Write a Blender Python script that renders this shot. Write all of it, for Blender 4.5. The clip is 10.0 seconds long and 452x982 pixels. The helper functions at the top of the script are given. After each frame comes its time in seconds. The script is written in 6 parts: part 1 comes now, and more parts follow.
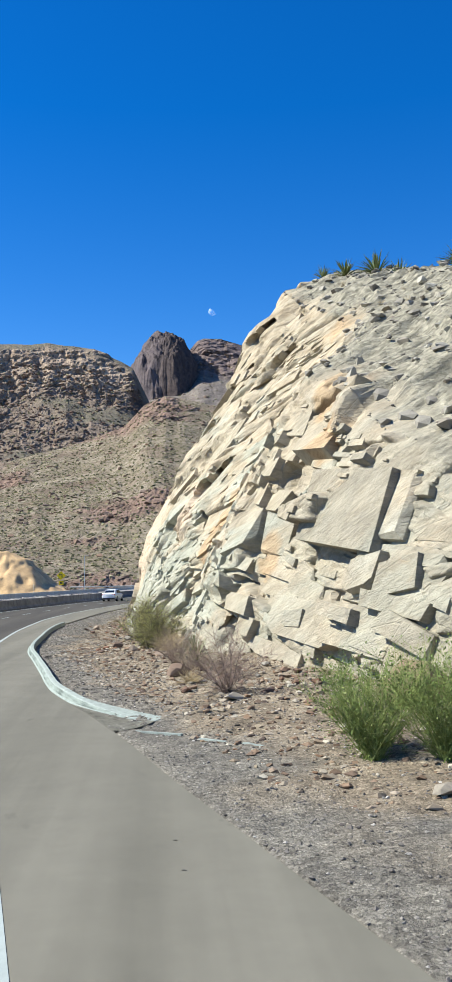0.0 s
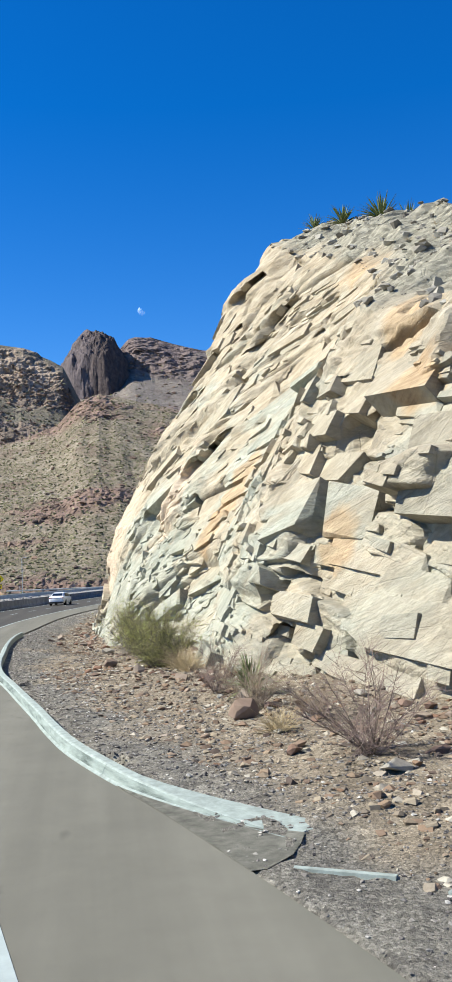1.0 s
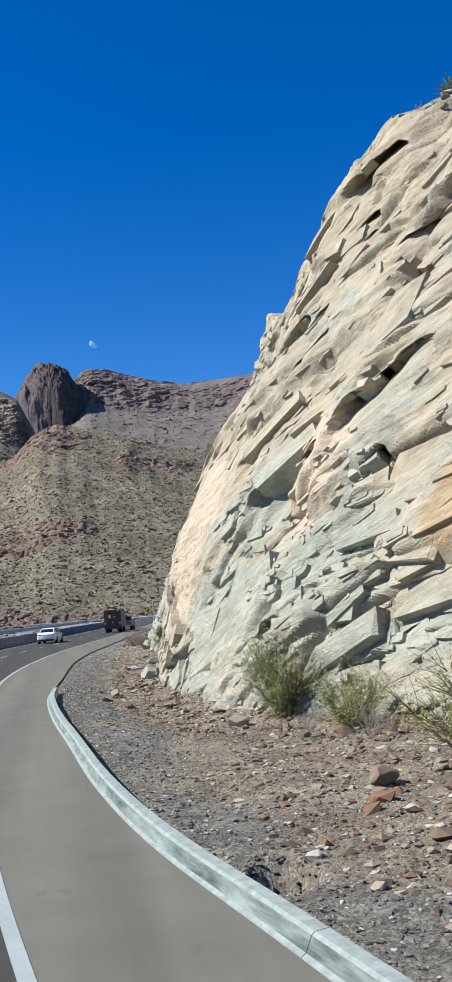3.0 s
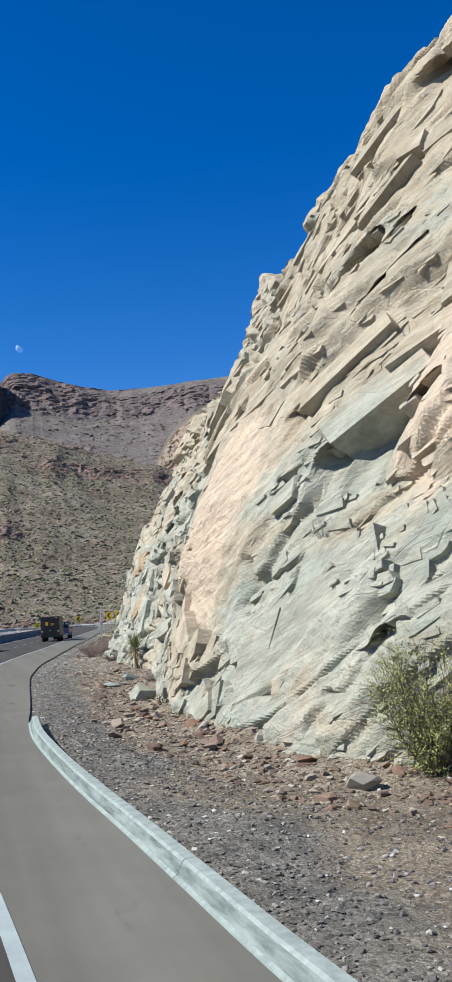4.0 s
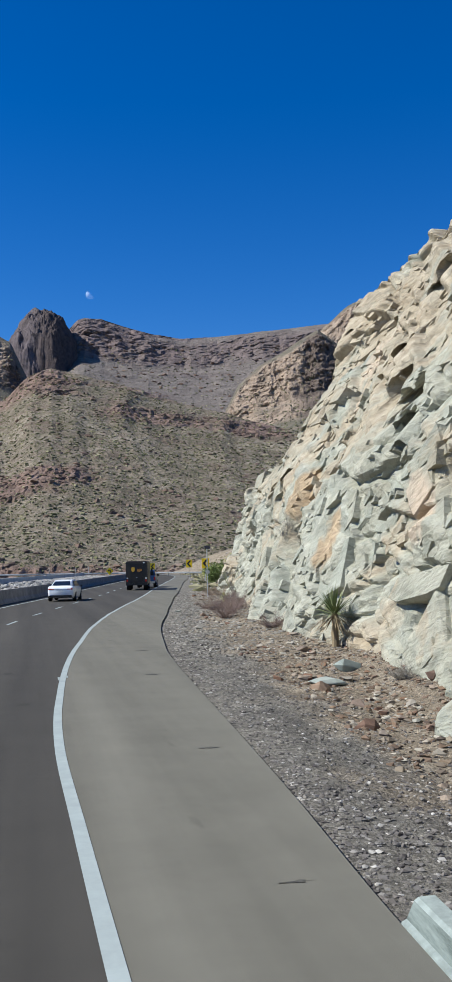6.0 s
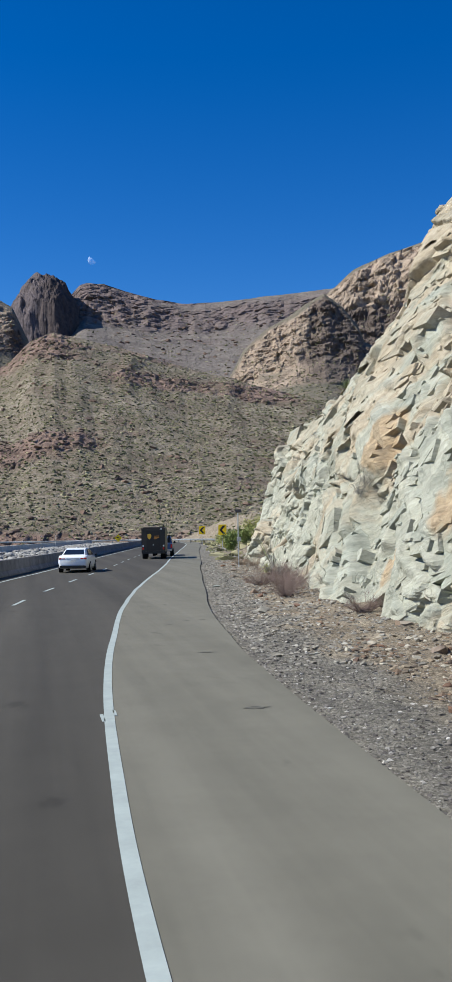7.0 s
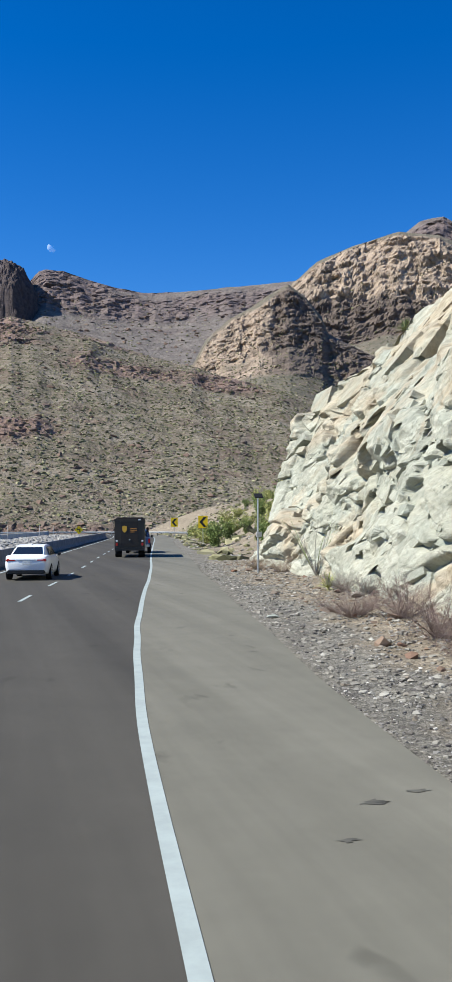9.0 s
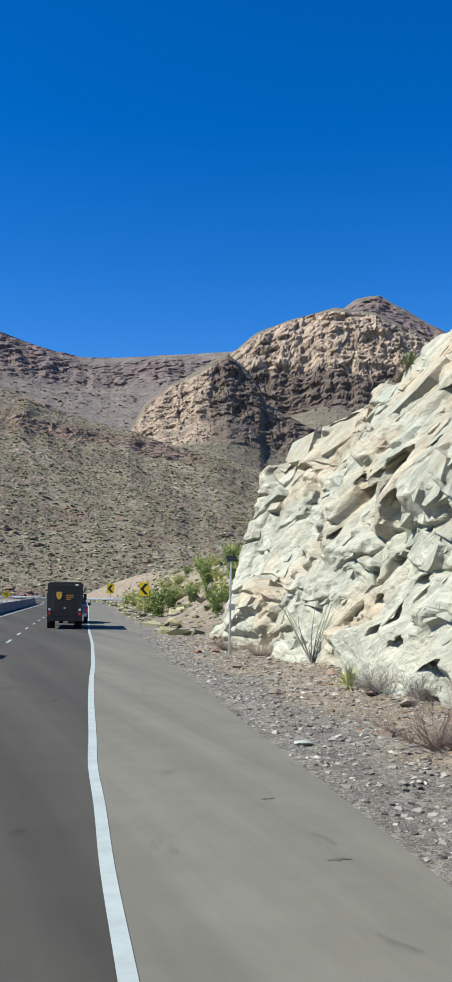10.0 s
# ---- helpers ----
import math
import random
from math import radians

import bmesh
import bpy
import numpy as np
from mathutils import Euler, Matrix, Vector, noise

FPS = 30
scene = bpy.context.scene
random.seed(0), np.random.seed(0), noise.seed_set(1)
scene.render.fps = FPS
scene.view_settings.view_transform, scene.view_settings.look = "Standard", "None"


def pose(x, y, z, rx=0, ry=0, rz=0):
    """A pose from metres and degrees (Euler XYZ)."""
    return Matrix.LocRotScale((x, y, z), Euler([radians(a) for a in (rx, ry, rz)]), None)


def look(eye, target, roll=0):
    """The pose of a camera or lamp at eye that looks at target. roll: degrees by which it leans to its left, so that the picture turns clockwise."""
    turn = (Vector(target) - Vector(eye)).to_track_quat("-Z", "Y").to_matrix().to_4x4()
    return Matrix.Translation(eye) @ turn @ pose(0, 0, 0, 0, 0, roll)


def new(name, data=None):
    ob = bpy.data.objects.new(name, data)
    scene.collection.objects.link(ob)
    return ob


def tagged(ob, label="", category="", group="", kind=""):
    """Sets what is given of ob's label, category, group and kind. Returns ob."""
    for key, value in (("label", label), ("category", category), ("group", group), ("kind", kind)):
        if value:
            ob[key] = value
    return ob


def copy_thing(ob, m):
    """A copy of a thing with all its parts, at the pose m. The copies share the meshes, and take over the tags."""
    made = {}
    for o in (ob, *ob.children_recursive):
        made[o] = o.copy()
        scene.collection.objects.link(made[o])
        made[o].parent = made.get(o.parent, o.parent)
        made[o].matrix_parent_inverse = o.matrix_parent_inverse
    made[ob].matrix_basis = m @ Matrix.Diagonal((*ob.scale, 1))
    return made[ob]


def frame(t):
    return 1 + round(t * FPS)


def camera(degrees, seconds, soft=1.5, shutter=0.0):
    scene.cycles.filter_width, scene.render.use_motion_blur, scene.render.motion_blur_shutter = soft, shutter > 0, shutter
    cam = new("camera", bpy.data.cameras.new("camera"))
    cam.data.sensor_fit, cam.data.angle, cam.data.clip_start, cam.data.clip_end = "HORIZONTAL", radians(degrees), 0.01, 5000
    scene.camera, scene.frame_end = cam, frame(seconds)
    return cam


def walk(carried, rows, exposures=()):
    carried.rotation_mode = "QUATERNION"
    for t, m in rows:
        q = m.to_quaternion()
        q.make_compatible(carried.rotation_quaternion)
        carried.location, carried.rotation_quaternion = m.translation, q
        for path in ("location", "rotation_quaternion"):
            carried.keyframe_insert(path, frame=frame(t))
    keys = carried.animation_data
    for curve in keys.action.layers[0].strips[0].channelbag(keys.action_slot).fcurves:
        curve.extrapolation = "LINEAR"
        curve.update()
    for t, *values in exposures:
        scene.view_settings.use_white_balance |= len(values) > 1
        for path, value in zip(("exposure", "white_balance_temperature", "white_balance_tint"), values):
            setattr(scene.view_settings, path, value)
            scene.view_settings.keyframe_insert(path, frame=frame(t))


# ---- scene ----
cam = camera(27.0, 10.0, soft=0.8)
PATH = [
    (0, (2.305, -4.948, 2.269), (2.448, -2.961, 2.452), -1.1),
    (0.5, (1.362, -1.361, 2.254), (1.525, 0.624, 2.437), -1.7),
    (1, (0.466, 2.231, 2.246), (0.752, 4.202, 2.423), -2.5),
    (1.5, (-0.384, 5.834, 2.216), (-0.058, 7.8, 2.392), -3.4),
    (2, (-1.207, 9.482, 2.219), (-0.857, 11.438, 2.441), -4.2),
    (2.5, (-1.983, 13.184, 2.21), (-1.615, 15.137, 2.436), -4.3),
    (2.7, (-2.283, 14.695, 2.178), (-1.908, 16.646, 2.406), -4.3),
    (3.8, (-3.779, 23.053, 2.028), (-3.291, 24.975, 2.289), -3.7),
    (4, (-3.964, 24.528, 2.045), (-3.425, 26.438, 2.294), -3.5),
    (4.5, (-4.245, 28.175, 2.111), (-3.785, 30.11, 2.322), -1.1),
    (5, (-4.555, 31.837, 2.111), (-4.142, 33.787, 2.282), -1.1),
    (5.5, (-4.712, 35.622, 2.069), (-4.298, 37.572, 2.229), -0.9),
    (5.7, (-4.737, 37.145, 2.024), (-4.327, 39.096, 2.182), -0.9),
    (6.8, (-4.964, 45.053, 1.952), (-4.558, 47.008, 2.067), -0.9),
    (7, (-4.983, 46.465, 1.954), (-4.582, 48.422, 2.04), -1.0),
    (7.5, (-4.929, 50.123, 1.954), (-4.543, 52.085, 2.01), -1.2),
    (8, (-4.822, 53.75, 1.934), (-4.434, 55.711, 1.975), -1.2),
    (8.5, (-4.596, 57.319, 1.954), (-4.176, 59.274, 1.991), -1.1),
    (9, (-4.347, 60.889, 1.953), (-3.858, 62.827, 2.023), -0.3),
    (9.5, (-3.959, 64.551, 1.973), (-3.392, 66.465, 2.106), 0.4),
    (10, (-3.607, 68.087, 1.992), (-2.986, 69.976, 2.206), 1.0),
]
walk(cam, [(t, look(eye, target, roll)) for t, eye, target, roll in PATH],
     exposures=[(0.0, 1.0, 6950, 6), (1.0, 0.98, 6900, 6), (1.5, 0.80, 6650, 8), (2.5, 0.70, 6600, 8), (4.5, 0.52, 6500, 8), (5.5, 0.47, 6500, 8), (6.8, 0.46, 6600, 7), (7.5, 0.68, 6650, 6.5), (8.5, 0.74, 6650, 6.5), (10.0, 0.80, 6650, 6.5)])

# world, sun and exposure ------------------------------------------------------
SUN_TO = Vector((-0.80, 0.04, 0.78)).normalized()      # the way to the sun
world = bpy.data.worlds.new("desert_sky")
scene.world = world
world.use_nodes = True
wn = world.node_tree.nodes
sky = wn.new("ShaderNodeTexSky")
sky.sky_type = "NISHITA"
sky.sun_disc = False
sky.sun_elevation = math.asin(SUN_TO.z)
sky.sun_rotation = math.atan2(SUN_TO.x, SUN_TO.y)
sky.altitude, sky.air_density, sky.dust_density, sky.ozone_density = 1200, 1.0, 0.0, 4.0
wn["Background"].inputs["Strength"].default_value = 0.099
deep = wn.new("ShaderNodeHueSaturation")
deep.inputs["Hue"].default_value, deep.inputs["Saturation"].default_value = 0.513, 1.38
world.node_tree.links.new(sky.outputs["Color"], deep.inputs["Color"])
world.node_tree.links.new(deep.outputs["Color"], wn["Background"].inputs["Color"])
sun_data = bpy.data.lights.new("sun", "SUN")
sun_data.energy, sun_data.angle, sun_data.color = 5.0, radians(0.53), (1.0, 0.98, 0.925)
sun = new("sun", sun_data)
sun.rotation_euler = SUN_TO.to_track_quat("Z", "Y").to_euler()


# numpy noise ------------------------------------------------------------------
def hash01(*cells, seed=0):
    """A number from 0 to 1 for each lattice cell."""
    h = np.full(np.shape(cells[0]), 374761393 + seed * 668265263, np.uint32)
    for k, c in zip((2654435761, 2246822519, 3266489917), cells):
        h = (h ^ (c.astype(np.int64) & 0xFFFFFFFF).astype(np.uint32)) * np.uint32(k)
        h ^= h >> np.uint32(15)
    h = h * np.uint32(2246822519)
    h ^= h >> np.uint32(13)
    return (h & np.uint32(0xFFFFFF)).astype(np.float64) / 0xFFFFFF


def vnoise(x, y, seed=0):
    """Smooth value noise, -1 to 1."""
    xi, yi = np.floor(x), np.floor(y)
    fx, fy = x - xi, y - yi
    fx, fy = fx * fx * (3 - 2 * fx), fy * fy * (3 - 2 * fy)
    a, b = hash01(xi, yi, seed=seed), hash01(xi + 1, yi, seed=seed)
    c, d = hash01(xi, yi + 1, seed=seed), hash01(xi + 1, yi + 1, seed=seed)
    return 2 * ((a * (1 - fx) + b * fx) * (1 - fy) + (c * (1 - fx) + d * fx) * fy) - 1


def fbm(x, y, octaves=4, seed=0, gain=0.5):
    total, amp = 0.0, 1.0
    for k in range(octaves):
        total = total + amp * vnoise(x * 2**k + 17.3 * k, y * 2**k - 9.1 * k, seed + k)
        amp *= gain
    return total


def ridged(x, y, octaves=4, seed=0):
    total, amp = 0.0, 1.0
    for k in range(octaves):
        total = total + amp * (1 - 2 * np.abs(vnoise(x * 2**k + 5.7 * k, y * 2**k + 3.1 * k, seed + k)))
        amp *= 0.5
    return total


def blocks(u, v, seed=0, power=4, wide=0.06):
    """Broken rock: for each place the height of the block it belongs to (offset and tilt, with narrow slopes between blocks), the block's id, and the distance to its edge."""
    ui, vi = np.floor(u), np.floor(v)
    best, second = np.full(u.shape, 9.0), np.full(u.shape, 9.0)
    h1, h2, id1 = np.zeros(u.shape), np.zeros(u.shape), np.zeros(u.shape)
    for a in (-1, 0, 1):
        for b in (-1, 0, 1):
            gu, gv = ui + a, vi + b
            pu = u - (gu + 0.1 + 0.8 * hash01(gu, gv, seed=seed))
            pv = v - (gv + 0.1 + 0.8 * hash01(gu, gv, seed=seed + 1))
            d = (np.abs(pu) ** power + np.abs(pv) ** power) ** (1 / power)
            h = 2 * hash01(gu, gv, seed=seed + 2) - 1 + (2 * hash01(gu, gv, seed=seed + 3) - 1) * pu * 1.5 + (2 * hash01(gu, gv, seed=seed + 4) - 1) * pv * 1.5
            near = d < best
            h2 = np.where(near, h1, np.where(d < second, h, h2))
            second = np.where(near, best, np.minimum(second, d))
            h1 = np.where(near, h, h1)
            id1 = np.where(near, hash01(gu, gv, seed=seed + 5), id1)
            best = np.where(near, d, best)
    rim = second - best
    k = 0.5 * (1 - np.clip(rim / wide, 0, 1))
    return h1 * (1 - k) + h2 * k, id1, rim


def smooth(a, b, x):
    t = np.clip((x - a) / (b - a), 0, 1)
    return t * t * (3 - 2 * t)


# materials --------------------------------------------------------------------
class Nodes:
    """A node material in a few words."""

    def __init__(self, name, rough=0.9, spec=0.3, metal=0.0):
        self.mat = bpy.data.materials.new(name)
        self.mat.use_nodes = True
        self.tree = self.mat.node_tree
        self.bsdf = self.tree.nodes["Principled BSDF"]
        self.bsdf.inputs["Roughness"].default_value = rough
        self.bsdf.inputs["Specular IOR Level"].default_value = spec
        self.bsdf.inputs["Metallic"].default_value = metal
        self.at = self.add("ShaderNodeTexCoord").outputs["Object"]

    def add(self, kind, **values):
        node = self.tree.nodes.new(kind)
        for key, value in values.items():
            sock = node.inputs[key.replace("_", " ")]
            if isinstance(value, bpy.types.NodeSocket):
                self.tree.links.new(value, sock)
            else:
                sock.default_value = value
        return node

    def scaled(self, scale=(1, 1, 1), turn=(0, 0, 0)):
        return self.add("ShaderNodeMapping", Vector=self.at, Scale=scale, Rotation=[radians(a) for a in turn]).outputs["Vector"]

    def turned(self, scale, turn):
        """Coordinates turned about the x axis first, then scaled: beds that dip."""
        node = self.add("ShaderNodeMapping", Vector=self.at, Scale=[1 / c for c in scale], Rotation=(radians(-turn), 0, 0))
        node.vector_type = "TEXTURE"
        return node.outputs["Vector"]

    def noise(self, scale, detail=4, rough=0.6, at=None, warp=0.0):
        return self.add("ShaderNodeTexNoise", Vector=at or self.at, Scale=scale, Detail=detail, Roughness=rough, Distortion=warp).outputs["Fac"]

    def cells(self, scale, at=None, out="Color", rnd=1.0):
        return self.add("ShaderNodeTexVoronoi", Vector=at or self.at, Scale=scale, Randomness=rnd).outputs[out]

    def ramp(self, fac, *stops):
        node = self.add("ShaderNodeValToRGB", Fac=fac)
        el = node.color_ramp.elements
        while len(el) < len(stops):
            el.new(0.5)
        for e, (place, colour) in zip(el, stops):
            e.position = place
            e.color = (*(colour if isinstance(colour, tuple) else (colour,) * 3), 1)
        return node.outputs["Color"]

    def mix(self, fac, a, b, mode="MIX"):
        node = self.tree.nodes.new("ShaderNodeMix")
        node.data_type, node.blend_type = "RGBA", mode
        for sock, value in zip((node.inputs[0], node.inputs[6], node.inputs[7]), (fac, a, b)):
            if isinstance(value, bpy.types.NodeSocket):
                self.tree.links.new(value, sock)
            else:
                sock.default_value = (*value, 1) if isinstance(value, tuple) else value
        return node.outputs[2]

    def attr(self, name, out="Fac"):
        node = self.tree.nodes.new("ShaderNodeAttribute")
        node.attribute_name = name
        return node.outputs[out]

    def chance(self):
        return self.add("ShaderNodeObjectInfo").outputs["Random"]

    def island(self):
        return self.add("ShaderNodeNewGeometry").outputs["Random Per Island"]

    def math(self, op, a, b=0.0):
        node = self.tree.nodes.new("ShaderNodeMath")
        node.operation = op
        for sock, value in zip(node.inputs, (a, b)):
            if isinstance(value, bpy.types.NodeSocket):
                self.tree.links.new(value, sock)
            else:
                sock.default_value = value
        return node.outputs[0]

    def done(self, colour, height=None, strength=0.5, distance=0.02, rough=None):
        if isinstance(colour, bpy.types.NodeSocket):
            self.tree.links.new(colour, self.bsdf.inputs["Base Color"])
        else:
            self.bsdf.inputs["Base Color"].default_value = (*colour, 1)
        if height is not None:
            bump = self.add("ShaderNodeBump", Height=height, Strength=strength, Distance=distance)
            self.tree.links.new(bump.outputs["Normal"], self.bsdf.inputs["Normal"])
        if rough is not None:
            self.tree.links.new(rough, self.bsdf.inputs["Roughness"])
        return self.mat


def cliff_material():
    n = Nodes("cut_rock", rough=0.92, spec=0.15)
    n.at = n.add("ShaderNodeNewGeometry").outputs["Position"]
    bed = n.turned((0.8, 0.6, 2.0), 26)

    def blob(y, z, size):
        """Near 1 within a stained patch of the face, round a place in the plan's rows and heights."""
        flat = n.add("ShaderNodeVectorMath", Vector=n.at)
        flat.operation = "MULTIPLY"
        flat.inputs[1].default_value = (0, 1, 1)
        d = n.add("ShaderNodeVectorMath")
        d.operation = "DISTANCE"
        n.tree.links.new(flat.outputs["Vector"], d.inputs[0])
        d.inputs[1].default_value = (0, y, z)
        wob = n.math("ADD", d.outputs["Value"], n.math("MULTIPLY", n.noise(0.6, 5, 0.6, None, 1.0), size * 1.6))
        return n.ramp(n.math("DIVIDE", wob, size * 2.6), (0.55, 1.0), (0.66, 0.0))

    tan = n.ramp(n.noise(1.4, 5, 0.6, bed, 0.5), (0.25, (0.26, 0.215, 0.155)), (0.5, (0.385, 0.338, 0.26)), (0.75, (0.45, 0.407, 0.33)))
    green = n.ramp(n.noise(1.1, 6, 0.62, bed, 0.6), (0.25, (0.23, 0.24, 0.202)), (0.5, (0.355, 0.362, 0.308)), (0.78, (0.44, 0.437, 0.375)))
    sep = n.add("ShaderNodeSeparateXYZ", Vector=n.at)
    up = n.math("MULTIPLY", sep.outputs["Z"], 0.012)
    along = n.math("MULTIPLY", sep.outputs["Y"], -0.0007)
    zone = n.math("ADD", n.math("ADD", n.noise(0.22, 5, 0.6, bed, 1.0), up), along)
    near = n.ramp(n.math("MULTIPLY", sep.outputs["Y"], 0.01), (0.22, 0.03), (0.36, 0.0))
    zone = n.math("ADD", zone, near)
    for y, z, size in ((54, 3.5, 5.0), (42, 1.2, 2.4), (36, 1.5, 2.0), (67, 2.0, 4.2), (82, 1.5, 4.2), (93, 1.0, 2.8)):
        zone = n.math("SUBTRACT", zone, n.math("MULTIPLY", blob(y, z, size), 0.12))
    base = n.mix(n.ramp(zone, (0.45, 0.0), (0.58, 1.0)), green, tan)
    grey_end = n.ramp(n.math("ADD", n.math("MULTIPLY", sep.outputs["Y"], 0.02), n.math("MULTIPLY", n.noise(0.35, 4, 0.6), 0.25)), (0.45, 0.62), (0.66, 0.0))
    base = n.mix(grey_end, base, n.ramp(n.noise(0.9, 5, 0.6, bed, 0.5), (0.3, (0.205, 0.19, 0.16)), (0.5, (0.30, 0.282, 0.238)), (0.72, (0.385, 0.35, 0.285))))
    for y, z, size in ((45.6, 5.0, 2.2), (46.2, 3.0, 1.7), (46.8, 1.8, 0.8), (38, 5.5, 2.0), (57, 3.0, 0.9), (70, 9.0, 2.0)):
        base = n.mix(n.math("MULTIPLY", blob(y, z, size), 0.8), base, (0.54, 0.44, 0.345))
    for y, z, size in ((32.0, 5.0, 1.5), (32.3, 3.7, 1.0), (20.2, 7.6, 1.4), (18.8, 5.7, 0.8), (32.9, 13.1, 1.5), (63.4, 2.6, 0.9), (71.5, 4.5, 1.0), (67.4, 1.0, 0.7), (20.3, 2.7, 0.8)):
        base = n.mix(n.math("MULTIPLY", blob(y, z, size), 0.75), base, n.ramp(n.noise(2.0, 5, 0.6, n.turned((1, 0.4, 4), 14)), (0.35, (0.30, 0.20, 0.115)), (0.6, (0.47, 0.345, 0.215))))
    streak = n.noise(2.2, 7, 0.7, n.turned((0.5, 0.22, 5.0), 18), 0.4)
    base = n.mix(0.55, base, n.ramp(streak, (0.32, (0.70, 0.68, 0.64)), (0.5, (1.0, 1.0, 1.0)), (0.7, (1.12, 1.10, 1.06))), "MULTIPLY")
    rust = n.ramp(n.noise(0.7, 6, 0.68, bed, 1.4), (0.62, 0.0), (0.72, 1.0))
    base = n.mix(n.math("MULTIPLY", rust, 0.35), base, (0.36, 0.25, 0.15))
    tint = n.math("FRACT", n.math("ADD", n.math("ADD", n.island(), n.chance()), n.attr("block")))
    base = n.mix(0.7, base, n.ramp(tint, (0.0, (0.80, 0.81, 0.79)), (0.25, (1.05, 1.02, 0.95)), (0.5, (0.90, 0.93, 0.91)), (0.75, (1.0, 0.95, 0.87)), (1.0, (1.12, 1.10, 1.06))), "MULTIPLY")
    fine = n.noise(7, 9, 0.70, n.turned((1, 0.8, 1.5), 26))
    base = n.mix(0.5, base, n.ramp(fine, (0.3, 0.68), (0.55, 1.0), (0.8, 1.15)), "MULTIPLY")
    hair = n.add("ShaderNodeTexVoronoi", Vector=n.turned((0.9, 0.55, 1.5), 30), Scale=1.0)
    hair.feature = "DISTANCE_TO_EDGE"
    n.tree.links.new(n.mix(0.06, n.turned((0.9, 0.55, 1.5), 30), n.add("ShaderNodeTexNoise", Vector=n.at, Scale=1.6, Detail=5.0).outputs["Color"]), hair.inputs["Vector"])
    crack = n.ramp(n.math("ADD", hair.outputs["Distance"], n.math("MULTIPLY", n.noise(0.9, 3), 0.03)), (0.014, 0.0), (0.028, 1.0))
    base = n.mix(n.math("MULTIPLY", n.ramp(n.noise(0.5, 3), (0.45, 0.0), (0.6, 1.0)), 0.22), base, n.ramp(crack, (0.0, 0.4), (1.0, 1.0)), "MULTIPLY")
    loose = n.ramp(n.noise(3.0, 9, 0.75), (0.3, (0.13, 0.125, 0.10)), (0.5, (0.25, 0.235, 0.185)), (0.68, (0.36, 0.335, 0.265)))
    loose = n.mix(0.6, loose, n.ramp(n.add("ShaderNodeSeparateColor", Color=n.cells(7)).outputs[0], (0.05, 0.5), (0.5, 1.0), (0.95, 1.35)), "MULTIPLY")
    base = n.mix(n.attr("scree"), base, loose)
    h = n.math("ADD", n.math("ADD", n.math("ADD", fine, n.math("MULTIPLY", streak, 0.8)), n.noise(2.6, 6, 0.6, bed, 0.8)), n.math("MULTIPLY", crack, 0.25))
    for scale, deep in ((1.7, 1.6), (4.2, 0.9)):       # chipped facets
        shift = n.mix(0.10, n.turned((1.0, 0.55, 1.6), 30), n.add("ShaderNodeTexNoise", Vector=n.at, Scale=scale, Detail=3.0).outputs["Color"])
        chip = n.add("ShaderNodeSeparateColor", Color=n.cells(scale, shift))
        h = n.math("ADD", h, n.math("MULTIPLY", chip.outputs[0], deep))
        base = n.mix(0.45, base, n.ramp(chip.outputs[1], (0.0, 0.80), (0.4, 1.0), (1.0, 1.12)), "MULTIPLY")
    return n.done(base, h, 0.9, 0.06)


def slope_material(name, low, mid, high, rock, scrub):
    """A dry mountain side: earth and scree, darker scrub, bare rock where it is steep."""
    n = Nodes(name, rough=0.95, spec=0.15)
    soil = n.ramp(n.noise(0.05, 8, 0.7), (0.3, low), (0.5, mid), (0.7, high))
    dots = n.ramp(n.noise(0.30, 6, 0.75), (0.46, 0.0), (0.58, 1.0))
    soil = n.mix(n.math("MULTIPLY", dots, 0.6), soil, scrub)
    drifts = n.ramp(n.noise(0.035, 8, 0.72, n.scaled((1, 1, 2.5)), 0.8), (0.50, 0.0), (0.62, 1.0))
    soil = n.mix(n.math("MULTIPLY", drifts, 0.6), soil, tuple(c * 0.55 for c in rock))
    stone = n.ramp(n.noise(0.09, 10, 0.75, n.scaled((1, 1, 0.8)), 0.6), (0.36, tuple(c * 0.35 for c in rock)), (0.52, rock), (0.75, tuple(min(1, c * 1.35) for c in rock)))
    # tone: darker stone on the mesas; on the dome, painted shade of its right flank
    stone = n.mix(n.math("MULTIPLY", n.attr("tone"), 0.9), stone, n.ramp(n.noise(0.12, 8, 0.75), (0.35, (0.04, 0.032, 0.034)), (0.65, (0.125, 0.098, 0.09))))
    base = n.mix(n.attr("rock"), soil, stone)
    base = n.mix(0.5, base, n.ramp(n.noise(0.9, 5, 0.8), (0.3, 0.55), (0.7, 1.25)), "MULTIPLY")
    return n.done(base, n.noise(0.25, 9, 0.8), 1.0, 3.0)


